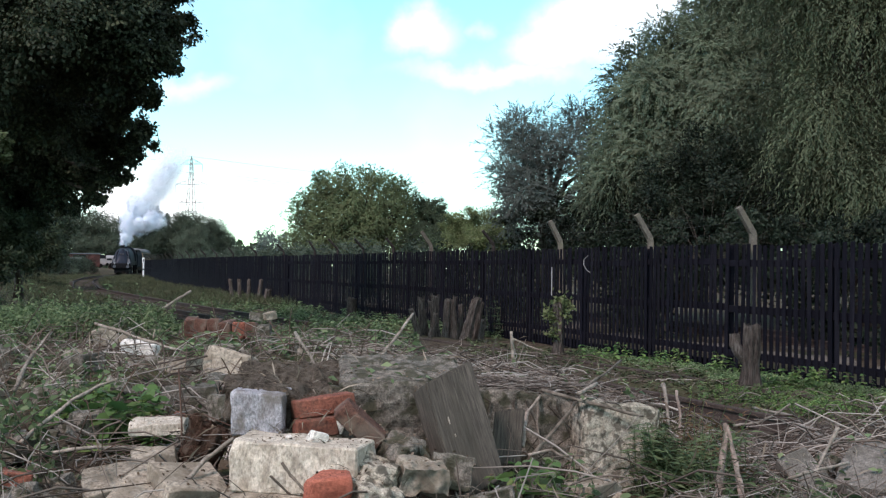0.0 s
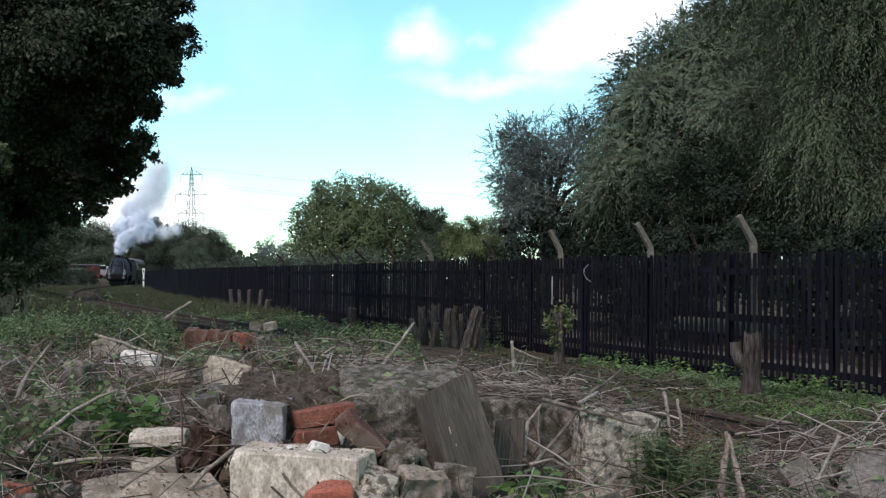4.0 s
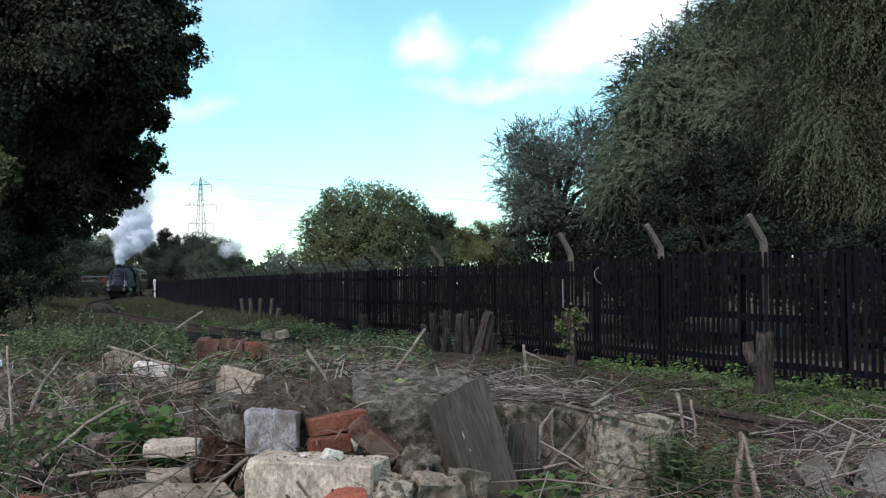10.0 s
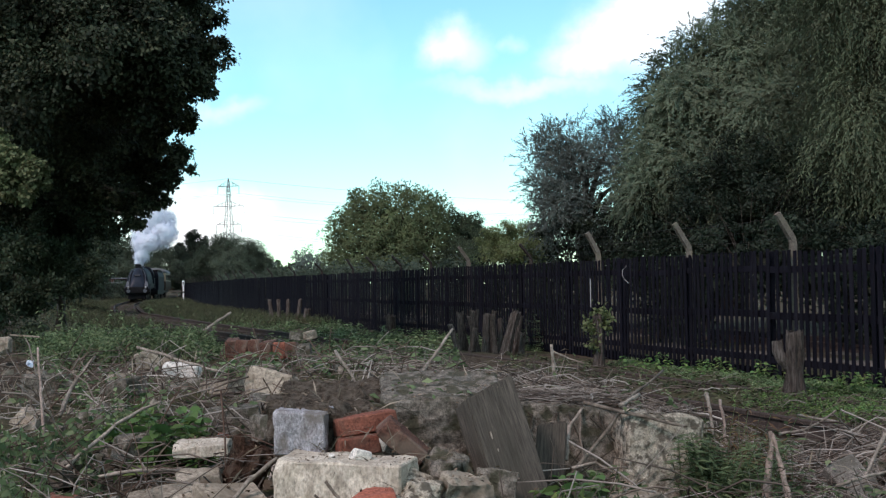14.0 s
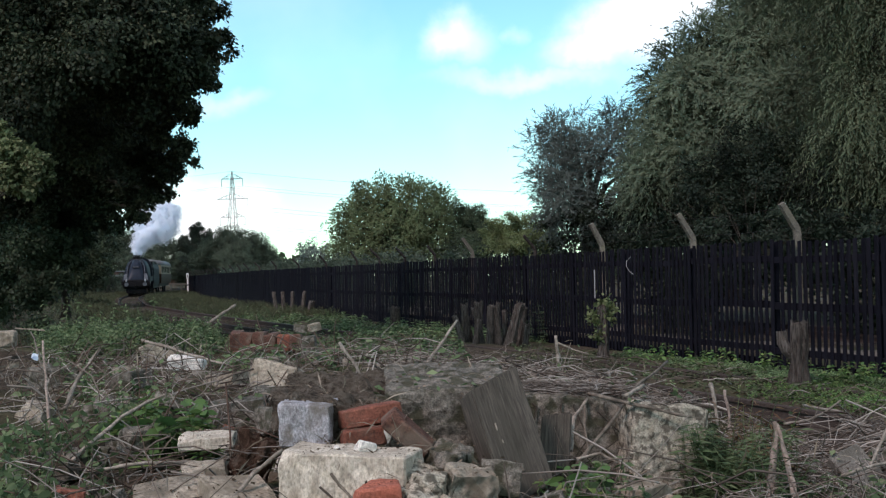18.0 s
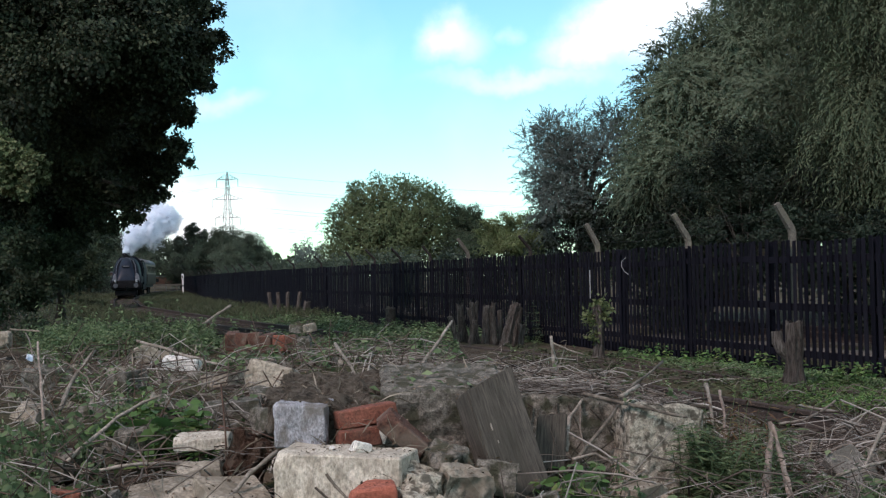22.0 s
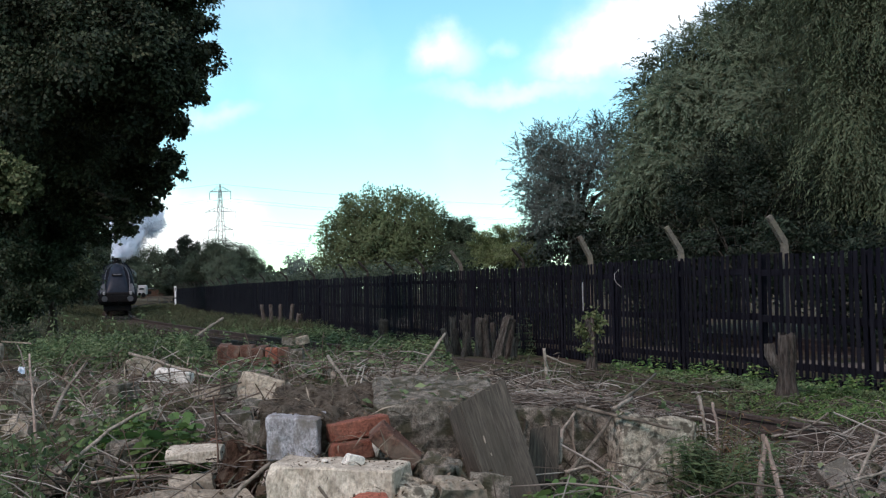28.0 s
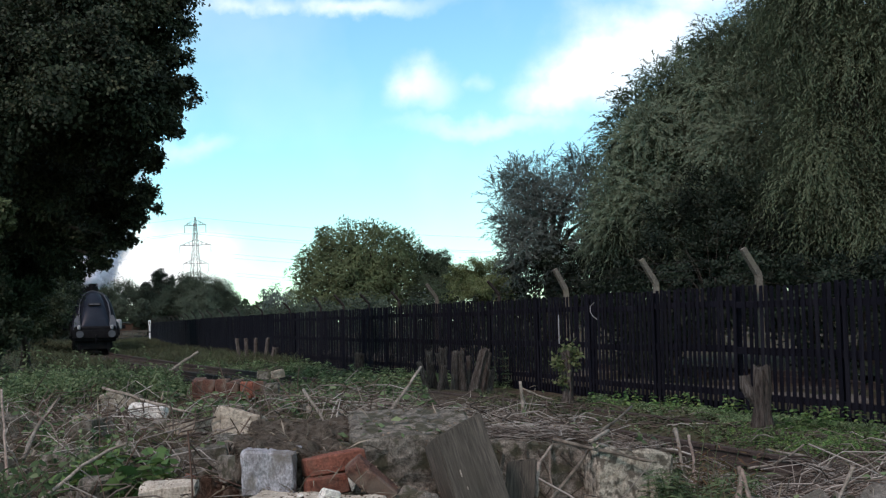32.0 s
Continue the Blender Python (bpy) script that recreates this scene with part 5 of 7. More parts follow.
def plank_between(name, label, a, b, c, thick, material, category="plank"):
    """A plank with corners a, b along its top end and c at the foot below b."""
    a, b, c = Vector(a), Vector(b), Vector(c)
    u, v = b - a, c - b
    w, h = u.length, v.length
    n = u.cross(v).normalized()
    v2 = v.normalized()
    u2 = v2.cross(n)
    m = Matrix(((u2.x, n.x, -v2.x, a.x), (u2.y, n.y, -v2.y, a.y), (u2.z, n.z, -v2.z, a.z), (0, 0, 0, 1)))
    bm = bmesh.new()
    bmesh.ops.create_cube(bm, size=1.0)
    for q in bm.verts:
        k = q.co.x + 0.5
        q.co = Vector((k * u.dot(u2), (q.co.y + 0.5) * thick * (1 if n.y > 0 else -1), (q.co.z - 0.5) * h - k * u.dot(v2)))
    bmesh.ops.bevel(bm, geom=bm.edges[:], offset=0.006, segments=2, affect="EDGES")
    bmesh.ops.subdivide_edges(bm, edges=[e for e in bm.edges if e.calc_length() > 0.08], cuts=5, use_grid_fill=True)
    for q in bm.verts:
        q.co += Vector((noise.noise(q.co * 11), noise.noise(q.co * 13 + Vector((5, 0, 0))), 0)) * 0.004
    bmesh.ops.recalc_face_normals(bm, faces=bm.faces[:])
    me = bpy.data.meshes.new(name)
    bm.to_mesh(me)
    bm.free()
    me.materials.append(M[material])
    ob = new(name, me)
    ob.matrix_basis = m
    return tagged(ob, label, category)


timber = plank_between("sleeper_offcut", "weathered grey-brown sawn timber leaning on the block", (-0.06, 4.42, 1.25), (0.11, 4.55, 1.33), (0.24, 4.42, 0.92), 0.11, "oldwood", "timber")
for sx, sz, ln in ((0.052, -0.135, 0.028), (0.06, -0.20, 0.012), (0.105, -0.31, 0.016)):
    part("splinter", Geo().box(sx, sx + 0.004, -0.005, 0.005, sz - ln, sz, bevel=0.0015), M["paletwig"], timber, "pale splinter on the timber")
plank_between("grey_board", "grey board standing behind the leaning timber", (0.21, 4.75, 1.12), (0.33, 4.75, 1.13), (0.31, 4.70, 0.92), 0.04, "oldwood")
plank_between("thin_board", "pale thin board lying at the edge of the nettles", (-4.07, 10.40, 1.29), (-3.81, 10.40, 1.27), (-3.80, 10.38, 1.26), 0.01, "limestone")


# ---- cut stumps and stakes ----
def stump(label, base, height, radius, lean=(0, 0), seed=1, side=None, material="bark", name="tree_stump", category="stump", group=""):
    rnd = random.Random(seed)
    root = thing(name, label, category, pose(base[0], base[1], base[2]), group)
    g, rings, n = Geo(), [], 44
    for j in range(17):
        t = j / 16
        z = height * t - 0.08 * (j == 0)
        ring = []
        for k in range(n):
            a = 2 * math.pi * k / n
            r = radius * (1.2 - 0.2 * min(1, t * 4) - 0.04 * t) * (1 + 0.10 * math.sin(3 * a + seed) + 0.10 * math.sin(7 * a + 2 * seed + 2 * t) + 0.07 * math.sin(17 * a + seed + 3 * t + 2 * noise.noise(Vector((a, z * 4, seed)))) + 0.24 * noise.noise(Vector((math.cos(a) * 3.5, math.sin(a) * 3.5, z * 5 + seed))))
            zz = z + (0.25 * radius * math.sin(a * 2 + seed) + rnd.uniform(-0.4, 0.3) * radius if j == 16 else 0)
            ring.append((lean[0] * t * height + r * math.cos(a), lean[1] * t * height + r * math.sin(a), zz))
        rings.append(ring)
    g.loft(rings)
    part("stem", g, M[material], root, smooth=True)
    if side:
        g = Geo().tube([(side[0] * 0.2, 0, height * 0.42), (side[0] * 0.75, -0.02, height * 0.58), (side[0], -0.01, side[1] * 0.8), (side[0] * 1.05, 0.0, side[1])], [radius * 0.6, radius * 0.7, radius * 0.68, radius * 0.6], 11)
        part("side_stem", g, M[material], root)
    return root


def footing(p):
    return (p[0], p[1], float(ground_z(p[0], p[1])))


stump("grey sawn-off tree stump with a side limb by the fence", footing((3.80, 15.00, 0.22)), 0.78, 0.105, (0.02, 0), 3, (-0.19, 0.68))
leafy_stump = stump("cut tree stump sprouting leaves by the fence", footing((1.96, 20.50, 0.13)), 0.86, 0.085, (0, 0), 4)
for i, (px, h, r, ln) in enumerate((((-0.42, 26.40, 0.13), 0.82, 0.075, (-0.05, 0)), ((-0.17, 26.20, 0.12), 0.9, 0.085, (0.02, 0)), ((0.07, 26.00, 0.12), 0.84, 0.07, (0.05, 0)), ((0.29, 26.00, 0.12), 0.88, 0.065, (-0.08, 0)),
                                    ((0.48, 25.60, 0.12), 0.92, 0.10, (0.28, 0)), ((-0.32, 26.80, 0.16), 0.7, 0.06, (-0.2, 0)), ((0.82, 26.00, 0.17), 0.5, 0.07, (0.1, 0)), ((-0.07, 25.50, 0.12), 0.74, 0.05, (-0.25, 0)), ((0.17, 26.60, 0.13), 0.95, 0.05, (0.12, 0)), ((-0.50, 26.00, 0.11), 0.55, 0.06, (-0.3, 0)), ((0.41, 26.40, 0.12), 0.8, 0.05, (0.0, 0)), ((0.68, 26.20, 0.16), 0.86, 0.07, (0.18, 0)), ((-0.23, 25.30, 0.11), 0.5, 0.05, (0.2, 0)))):
    stump("one of several cut shrub stems by the fence", footing(px), h, r, ln, 20 + i, None, "bark", "cut_stem", "stump", "cut stems by the fence")
stump("small grey stump in weeds by the fence", footing((-2.68, 36.00, 0.22)), 0.6, 0.14, (0, 0), 31)
for i, (px, ln) in enumerate((((-8.61, 50.00, 0.51), -0.12), ((-8.30, 50.00, 0.52), -0.05), ((-7.96, 50.00, 0.52), 0.02), ((-7.56, 50.00, 0.53), 0.12), ((-7.12, 49.00, 0.55), 0.2))):
    stump("thin leaning grey stake in a row by the fence", footing(px), 0.98 if i < 4 else 0.6, 0.075 if i < 4 else 0.12, (ln, 0), 40 + i, None, "bark", "stake", "stake", "stakes by the fence")


# ---- dead branches and twigs ----
def branch(label, pts, r0, r1, material="paletwig", name="dead_branch", sides=6, seed=0):
    pts = [Vector(p) for p in pts]
    rnd = random.Random(seed)
    fine = []
    for a, b in zip(pts, pts[1:]):
        for k in range(4):
            fine.append(a.lerp(b, k / 4) + Vector([rnd.uniform(-1, 1) * (b - a).length * 0.012 for _ in range(3)]))
    fine.append(pts[-1])
    n = len(fine)
    rad = [(r0 + (r1 - r0) * i / (n - 1)) * (1 + 0.15 * math.sin(i * 2.3 + seed)) for i in range(n)]
    ob = part(name, Geo().tube(fine, rad, sides), M[material], smooth=True)
    return tagged(ob, label, "branch", "dead branches on the heap")


branch("long dead branch lying over the stems", [(-1.57, 4.70, 0.93), (-1.37, 4.70, 0.96), (-1.24, 4.80, 0.95), (-1.12, 4.90, 0.93)], 0.007, 0.009, seed=1)
branch("bowed dead branch over green leaves", [(-1.69, 4.90, 0.95), (-1.54, 5.10, 1.10), (-1.46, 5.20, 1.15), (-1.38, 5.20, 1.18)], 0.008, 0.006, seed=2)
branch("pale leaning dead branch", [(-2.10, 6.00, 1.04), (-2.11, 6.20, 1.16), (-2.05, 6.40, 1.31)], 0.012, 0.008, seed=3)
branch("long pale dead branch resting on the white lump", [(-2.39, 8.40, 1.26), (-1.99, 8.20, 1.16), (-1.68, 8.00, 1.09)], 0.012, 0.008, seed=4)
branch("pale straight dead stick pointing up", [(-0.39, 7.60, 1.10), (-0.29, 7.80, 1.23), (-0.19, 8.00, 1.37)], 0.012, 0.009, seed=5)
branch("pale dead stick on the heap", [(-0.87, 7.20, 1.28), (-0.75, 7.00, 1.15), (-0.67, 6.80, 1.04)], 0.010, 0.007, seed=6)
branch("upright pale dead stick", [(0.51, 8.60, 0.98), (0.50, 8.60, 1.12), (0.49, 8.60, 1.23)], 0.014, 0.011, seed=7)
branch("thin side twig of the upright stick", [(0.50, 8.60, 1.18), (0.61, 8.60, 1.13), (0.71, 8.50, 1.10)], 0.008, 0.005, seed=8)
branch("reddish split branch standing in the heap", [(1.02, 4.50, 0.82), (1.05, 4.55, 0.96), (1.08, 4.60, 1.06), (1.07, 4.60, 1.10)], 0.017, 0.008, "redtwig", seed=9)
branch("reddish split branch leaning in the heap", [(1.12, 4.50, 0.82), (1.10, 4.55, 0.96), (1.08, 4.60, 1.09)], 0.015, 0.007, "redtwig", seed=10)
branch("long dark branch lying over the concrete base", [(0.40, 4.85, 1.19), (0.59, 4.75, 1.15), (0.78, 4.70, 1.11)], 0.008, 0.006, "twig", seed=11)
branch("dark dead branch slanting up over the concrete base", [(0.32, 4.62, 0.93), (0.47, 4.70, 1.09), (0.59, 4.95, 1.19), (0.78, 5.30, 1.28)], 0.008, 0.005, "twig", seed=12)
branch("short pale stick across the dark branch", [(0.53, 4.72, 1.19), (0.62, 4.85, 1.22)], 0.008, 0.007, seed=13)
branch("white dead stem beside the rail", [(1.02, 5.60, 1.15), (1.02, 5.50, 1.06), (1.01, 5.40, 0.96)], 0.010, 0.006, seed=14)
branch("red-brown dead stem among leaves", [(1.06, 5.50, 1.13), (1.06, 5.40, 1.03), (1.02, 5.20, 0.88)], 0.007, 0.006, "redtwig", seed=15)
branch("pale stick lying over the nettles", [(-2.91, 12.50, 1.19), (-2.76, 12.60, 1.30), (-2.62, 12.70, 1.40)], 0.018, 0.013, seed=16)
branch("red-brown dead stem standing among leaves", [(-1.96, 5.40, 1.01), (-2.01, 5.50, 1.19), (-2.06, 5.60, 1.40)], 0.008, 0.005, "redtwig", seed=17)
branch("thick grey branch at the foot of the heap", [(-0.87, 4.10, 0.92), (-0.81, 4.20, 1.00), (-0.72, 4.25, 1.07)], 0.009, 0.007, seed=18)
branch("arched dead stem near the rail", [(1.56, 6.50, 0.85), (1.69, 6.50, 0.87), (1.81, 6.60, 0.90), (1.89, 6.60, 0.96)], 0.008, 0.006, seed=19)
branch("arched dead stem over the dry twigs", [(1.79, 7.00, 0.89), (1.92, 6.60, 0.89), (1.88, 6.20, 0.83), (1.67, 5.40, 0.79)], 0.008, 0.006, seed=20)
branch("pale dead stem at the edge of the heap", [(1.63, 5.00, 1.04), (1.59, 5.00, 0.96), (1.51, 4.90, 0.88)], 0.010, 0.006, seed=21)
branch("pale dead stem lying over stones", [(1.34, 4.70, 0.88), (1.50, 4.80, 0.90), (1.64, 4.90, 0.91)], 0.007, 0.006, seed=22)
branch("slender twig in front of the slab", [(-0.50, 3.85, 1.05), (-0.47, 3.85, 1.01), (-0.41, 3.80, 0.96)], 0.006, 0.004, "twig", seed=23)
branch("forked twig on the concrete base", [(0.32, 4.75, 0.98), (0.34, 4.85, 1.09), (0.41, 5.00, 1.16)], 0.009, 0.006, seed=24)
branch("thin stem in front of the concrete base", [(0.39, 4.70, 0.96), (0.38, 4.80, 1.06), (0.39, 4.90, 1.14)], 0.005, 0.004, "twig", seed=25)
branch("bent pale stem at the foot of the block", [(0.33, 4.60, 0.97), (0.42, 4.60, 0.99), (0.48, 4.55, 0.96)], 0.007, 0.005, seed=26)


def twig_heap(name, label, n, area, seed, material, reach=(0.15, 0.7), thick=(0.002, 0.006), lift=0.16, stand=0.15):
    """Dead stems strewn over the heap, as one tangle."""
    rnd = random.Random(seed)
    g = Geo()
    for _ in range(n):
        x, y = area(rnd)
        z = float(ground_z(x, y)) + rnd.uniform(0.0, lift)
        a = rnd.uniform(0, 2 * math.pi)
        el = rnd.gauss(0.05, stand)
        if rnd.random() < 0.08:
            el = rnd.uniform(0.6, 1.4)
        ln = rnd.uniform(*reach)
        if 0.14 * y < x < 0.285 * y and 5.3 < y < 11.5:  # trodden flat on the slope down to the rail
            z, el, ln = float(ground_z(x, y)) + rnd.uniform(0.0, 0.10), el * 0.25, ln * 0.7
        d = Vector((math.cos(a) * math.cos(el), math.sin(a) * math.cos(el), math.sin(el)))
        p = Vector((x, y, z))
        bow = Vector((rnd.gauss(0, 1), rnd.gauss(0, 1), rnd.gauss(0.3, 0.6))) * ln * 0.11
        pts = [p - d * ln * 0.5, p - d * ln * 0.2 + bow, p + d * ln * 0.12 + bow * 1.15, p + d * ln * 0.5 + bow * rnd.uniform(-0.6, 0.3)]
        r = rnd.uniform(*thick)
        g.tube(pts, [r, r * 0.95, r * 0.85, r * 0.5], 4, False)
    return tagged(part(name, g, M[material], smooth=True), label, "twigs", kind="stuff")


def heap_area(rnd):
    y = 3.3 + 7.0 * rnd.random() ** 1.3
    return rnd.uniform(-0.40, 0.40) * y, y


def crest_area(rnd):
    y = rnd.uniform(6.0, 10.0)
    return rnd.uniform(-0.12, 0.14) * y, y


def right_area(rnd):
    y = rnd.uniform(4.2, 6.6)
    return rnd.uniform(0.2, 0.40) * y, y


twig_heap("dead_twigs", "tangle of dead grey twigs strewn over the rubble heap", 700, heap_area, 1, "twigmix", (0.12, 0.6), (0.0015, 0.005), 0.14, 0.32)
twig_heap("dead_stems", "pale dry stems lying over the rubble heap", 520, heap_area, 2, "twigmix", (0.08, 0.4), (0.001, 0.003), 0.14, 0.4)
twig_heap("brush_pile", "piled brushwood along the crest of the heap", 620, crest_area, 3, "twigmix", (0.1, 0.5), (0.0015, 0.005), 0.12)


def matted(name, label, n, x0, x1, y0, y1, z, seed, material="twigmix", comb=0.7):
    """Flattened dead stems that lie over a block."""
    rnd = random.Random(seed)
    g = Geo()
    for _ in range(n):
        x, y = rnd.uniform(x0, x1), rnd.uniform(y0, y1)
        a = rnd.gauss(0.1, comb)
        ln = rnd.uniform(0.03, 0.15)
        d = Vector((math.cos(a), math.sin(a), rnd.gauss(0, 0.08)))
        p = Vector((x, y, z + rnd.uniform(-0.005, 0.022)))
        bow = Vector((0, rnd.gauss(0, 0.1), rnd.gauss(0, 0.06))) * ln
        r = rnd.uniform(0.0006, 0.0024)
        g.tube([p - d * ln * 0.5, p + bow, p + d * ln * 0.5], [r, r, r * 0.6], 4, False)
    return tagged(part(name, g, M[material], smooth=True), label, "twigs", kind="stuff")


matted("matted_stems", "grey matted dead stems over the concrete base", 1000, 0.14, 0.60, 4.98, 5.5, 1.172, 81)
matted("matted_stems", "grey matted dead stems over the limestone block", 420, 0.56, 0.84, 4.82, 5.1, 1.14, 82, "twigmix", 1.2)
matted("matted_stems", "fine dead stems over the rooty soil", 70, -0.70, -0.32, 4.66, 5.0, 1.225, 83, "brush", 3.0)
matted("matted_stems", "thin dead stems over the rotten wood", 22, -1.0, -0.76, 4.30, 4.60, 1.03, 84, "brush", 3.0)


def left_area(rnd):
    y = rnd.uniform(4.3, 9.5)
    return rnd.uniform(-0.42, -0.06) * y, y


twig_heap("stem_tangle", "tangle of dead stems over the rubble beside the nettles", 480, left_area, 5, "twigmix", (0.12, 0.5), (0.0015, 0.0055), 0.14, 0.5)
twig_heap("brown_stems", "upright brown dead weed stems", 200, left_area, 6, "brownstem", (0.15, 0.55), (0.001, 0.004), 0.2, 1.0)
def ridge_area(rnd):
    y = rnd.uniform(11, 22)
    return float(track_x(y)) + rnd.uniform(-0.6, 3.0), y


twig_heap("ridge_twigs", "scattered dead twigs on the soil by the rail", 260, ridge_area, 7, "twigmix", (0.15, 0.7), (0.003, 0.008), 0.06, 0.1)
twig_heap("dry_brush", "dry brown brushwood beside the old rail", 1500, right_area, 4, "twigmix", (0.12, 0.5), (0.001, 0.0038), 0.12, 0.4)


def edge_area(rnd):
    y = rnd.uniform(5.0, 7.2)
    return rnd.uniform(0.29, 0.42) * y, y


twig_heap("brush_pile", "grey dead brushwood piled where the rail runs under the heap", 520, edge_area, 8, "twigmix", (0.15, 0.7), (0.0015, 0.005), 0.24, 0.3)


def pebbles(name, label, n, material, seed, area, size):
    """Broken bits too small to tell apart, as one layer."""
    rng = random.Random(seed)
    me = rock_mesh(name, (1, 1, 0.7), seed, material, 5, 0.04, 0.0, 0)
    v0 = np.array([v.co[:] for v in me.vertices])
    f0 = [tuple(p.vertices) for p in me.polygons]
    g = Geo()
    for _ in range(n):
        x, y = area(rng)
        s = rng.uniform(*size) * (0.6 + 0.8 * rng.random())
        m = Matrix.Translation((x, y, float(ground_z(x, y)) + s * 0.15)) @ Euler((rng.uniform(0, 6), rng.uniform(0, 6), rng.uniform(0, 6))).to_matrix().to_4x4() @ Matrix.Diagonal((s, s, s, 1))
        k = len(g.v)
        g.v += [tuple(m @ Vector(p)) for p in v0]
        g.f += [tuple(k + i for i in f) for f in f0]
    return tagged(part(name, g, M[material]), label, "rubble", kind="stuff")


pebbles("stone_rubble", "small broken grey stones over the heap", 420, "concrete", 61, heap_area, (0.02, 0.09))
pebbles("limestone_rubble", "small buff limestone pieces over the heap", 110, "limestone", 62, heap_area, (0.02, 0.09))
pebbles("brick_rubble", "small red brick pieces over the heap", 30, "brick", 63, heap_area, (0.02, 0.06))


def foot_area(rnd):
    return rnd.uniform(-0.42, 0.32), rnd.uniform(3.7, 4.35)


pebbles("rubble_crumbs", "dark crumbs and chips at the foot of the blocks", 260, "concrete", 64, foot_area, (0.012, 0.045))
pebbles("rubble_crumbs", "pale chips at the foot of the blocks", 60, "limestone", 65, foot_area, (0.012, 0.04))


# ---- low plants ----
def herbs(name, label, material, spots, height, leaf, width, pairs, seed, droop=0.3, category="weeds", stem="nettle", kind="stuff", splay=0.18, up=0.9):
    """Upright plants: a thin stem each, with leaves in pairs all the way up."""
    rng = np.random.default_rng(seed)
    g = Geo()
    P, A, Fc, Ls, Ws = [], [], [], [], []
    for x, y in spots:
        z = float(ground_z(x, y)) - 0.02
        h = height * rng.uniform(0.55, 1.2)
        ln = rng.normal(size=2) * splay
        tip = np.array([x + ln[0] * h, y + ln[1] * h, z + h])
        base = np.array([x, y, z])
        g.tube([tuple(base), tuple((base + tip) / 2 + rng.normal(size=3) * 0.01), tuple(tip)], [0.003, 0.0025, 0.001], 3, False)
        k = max(3, int(pairs * h / height))
        for j in range(k):
            t = 0.15 + 0.85 * (j + 0.5) / k
            c = base + (tip - base) * t
            a0 = j * 1.57 + rng.uniform(0, 0.6)
            size = (1.15 - 0.55 * t) * rng.uniform(0.55, 1.35)
            for s in (0, math.pi):
                a = a0 + s
                P.append(c)
                A.append((math.cos(a), math.sin(a), 0.25 - droop * rng.uniform(0.5, 1.5)))
                Fc.append((rng.normal() * 0.7, rng.normal() * 0.7, up))
                Ls.append(leaf * size)
                Ws.append(width * size)
    shape = broad_leaves if width > leaf * 0.4 else leaves
    v, f = shape(np.array(P), np.array(A), np.array(Fc), np.array(Ls), np.array(Ws))
    root = thing(name, label, category, pose(0, 0, 0), kind=kind)
    part("stems", g, M[stem], root)
    part("leaves", np_mesh("leaves", v, f, M[material]), None, root)
    return root


def strew(n, seed, x0, x1, y0, y1, test=None):
    rnd = random.Random(seed)
    out = []
    while len(out) < n:
        y = rnd.uniform(y0, y1)
        x = rnd.uniform(x0, x1) * y
        if test is None or test(x, y):
            out.append((x, y))
    return out


def clump(p, n, spread, seed):
    rnd = random.Random(seed)
    return [(p[0] + rnd.gauss(0, spread), p[1] + rnd.gauss(0, spread)) for _ in range(n)]


def off_track(x, y):
    return (float(track_x(y)) - x) > 2.6


def patchy(x, y):
    return off_track(x, y) and noise.noise(Vector((x * 0.9, y * 0.9, 7.0))) > -0.12


def verge(x, y):
    if y < 27 and x < 0.105 * y:
        return False
    return x - float(track_x(y)) > (1.35 + 0.8 * noise.noise(Vector((x * 0.8, y * 0.8, 0)))) and noise.noise(Vector((x * 1.3, y * 0.8, 4.0))) > 0.06 - 0.1 * (x > 3.6) and x < float(fence_x(y)) - 0.1


herbs("nettle_bed", "dense bed of green nettles beyond the rubble", "nettle", strew(950, 1, -0.37, -0.225, 9.6, 14.5, patchy), 0.28, 0.046, 0.022, 13, 1, 0.6, splay=0.3)
herbs("tall_nettles", "tall pale-tipped nettles standing above the bed", "nettle", strew(36, 19, -0.37, -0.19, 9.8, 13.5, off_track), 0.46, 0.058, 0.028, 13, 19, 0.7, splay=0.3)
herbs("nettle_bed", "low nettles along the back of the heap", "nettle", strew(420, 2, -0.235, -0.02, 9.6, 13.0, patchy), 0.15, 0.05, 0.032, 7, 2, 0.5)
herbs("bank_weeds", "dim green weeds on the bank by the line", "bankleaf", strew(1100, 3, -0.42, -0.26, 16, 48, off_track), 0.42, 0.09, 0.035, 9, 3, 0.5, splay=0.35)
herbs("verge_weeds", "low bright green weeds along the foot of the fence", "weed", strew(1900, 4, 0.02, 0.42, 12.0, 30, verge), 0.13, 0.040, 0.023, 7, 4, 0.5, splay=0.45)
herbs("verge_weeds", "thin weeds along the fence further on", "weed", strew(900, 5, -0.22, 0.05, 28, 60, verge), 0.28, 0.1, 0.06, 6, 5, 0.1)
def beside_track(x, y):
    return 1.2 < abs(x - float(track_x(y))) < 6 and x < float(fence_x(y)) - 0.2


herbs("track_grass", "dull brown-green grass along the track", "drab", strew(5200, 18, -0.36, -0.1, 45, 150, beside_track), 0.34, 0.30, 0.028, 5, 18, -1.0)
herbs("rail_grass", "dull weeds growing between and beside the rails", "drab", strew(420, 23, -0.36, -0.16, 30, 120, lambda x, y: abs(x - float(track_x(y))) < 2.0), 0.13, 0.14, 0.05, 5, 23, -0.3)
def buried(x, y):
    return -0.5 < x - float(track_x(y)) < 2.6


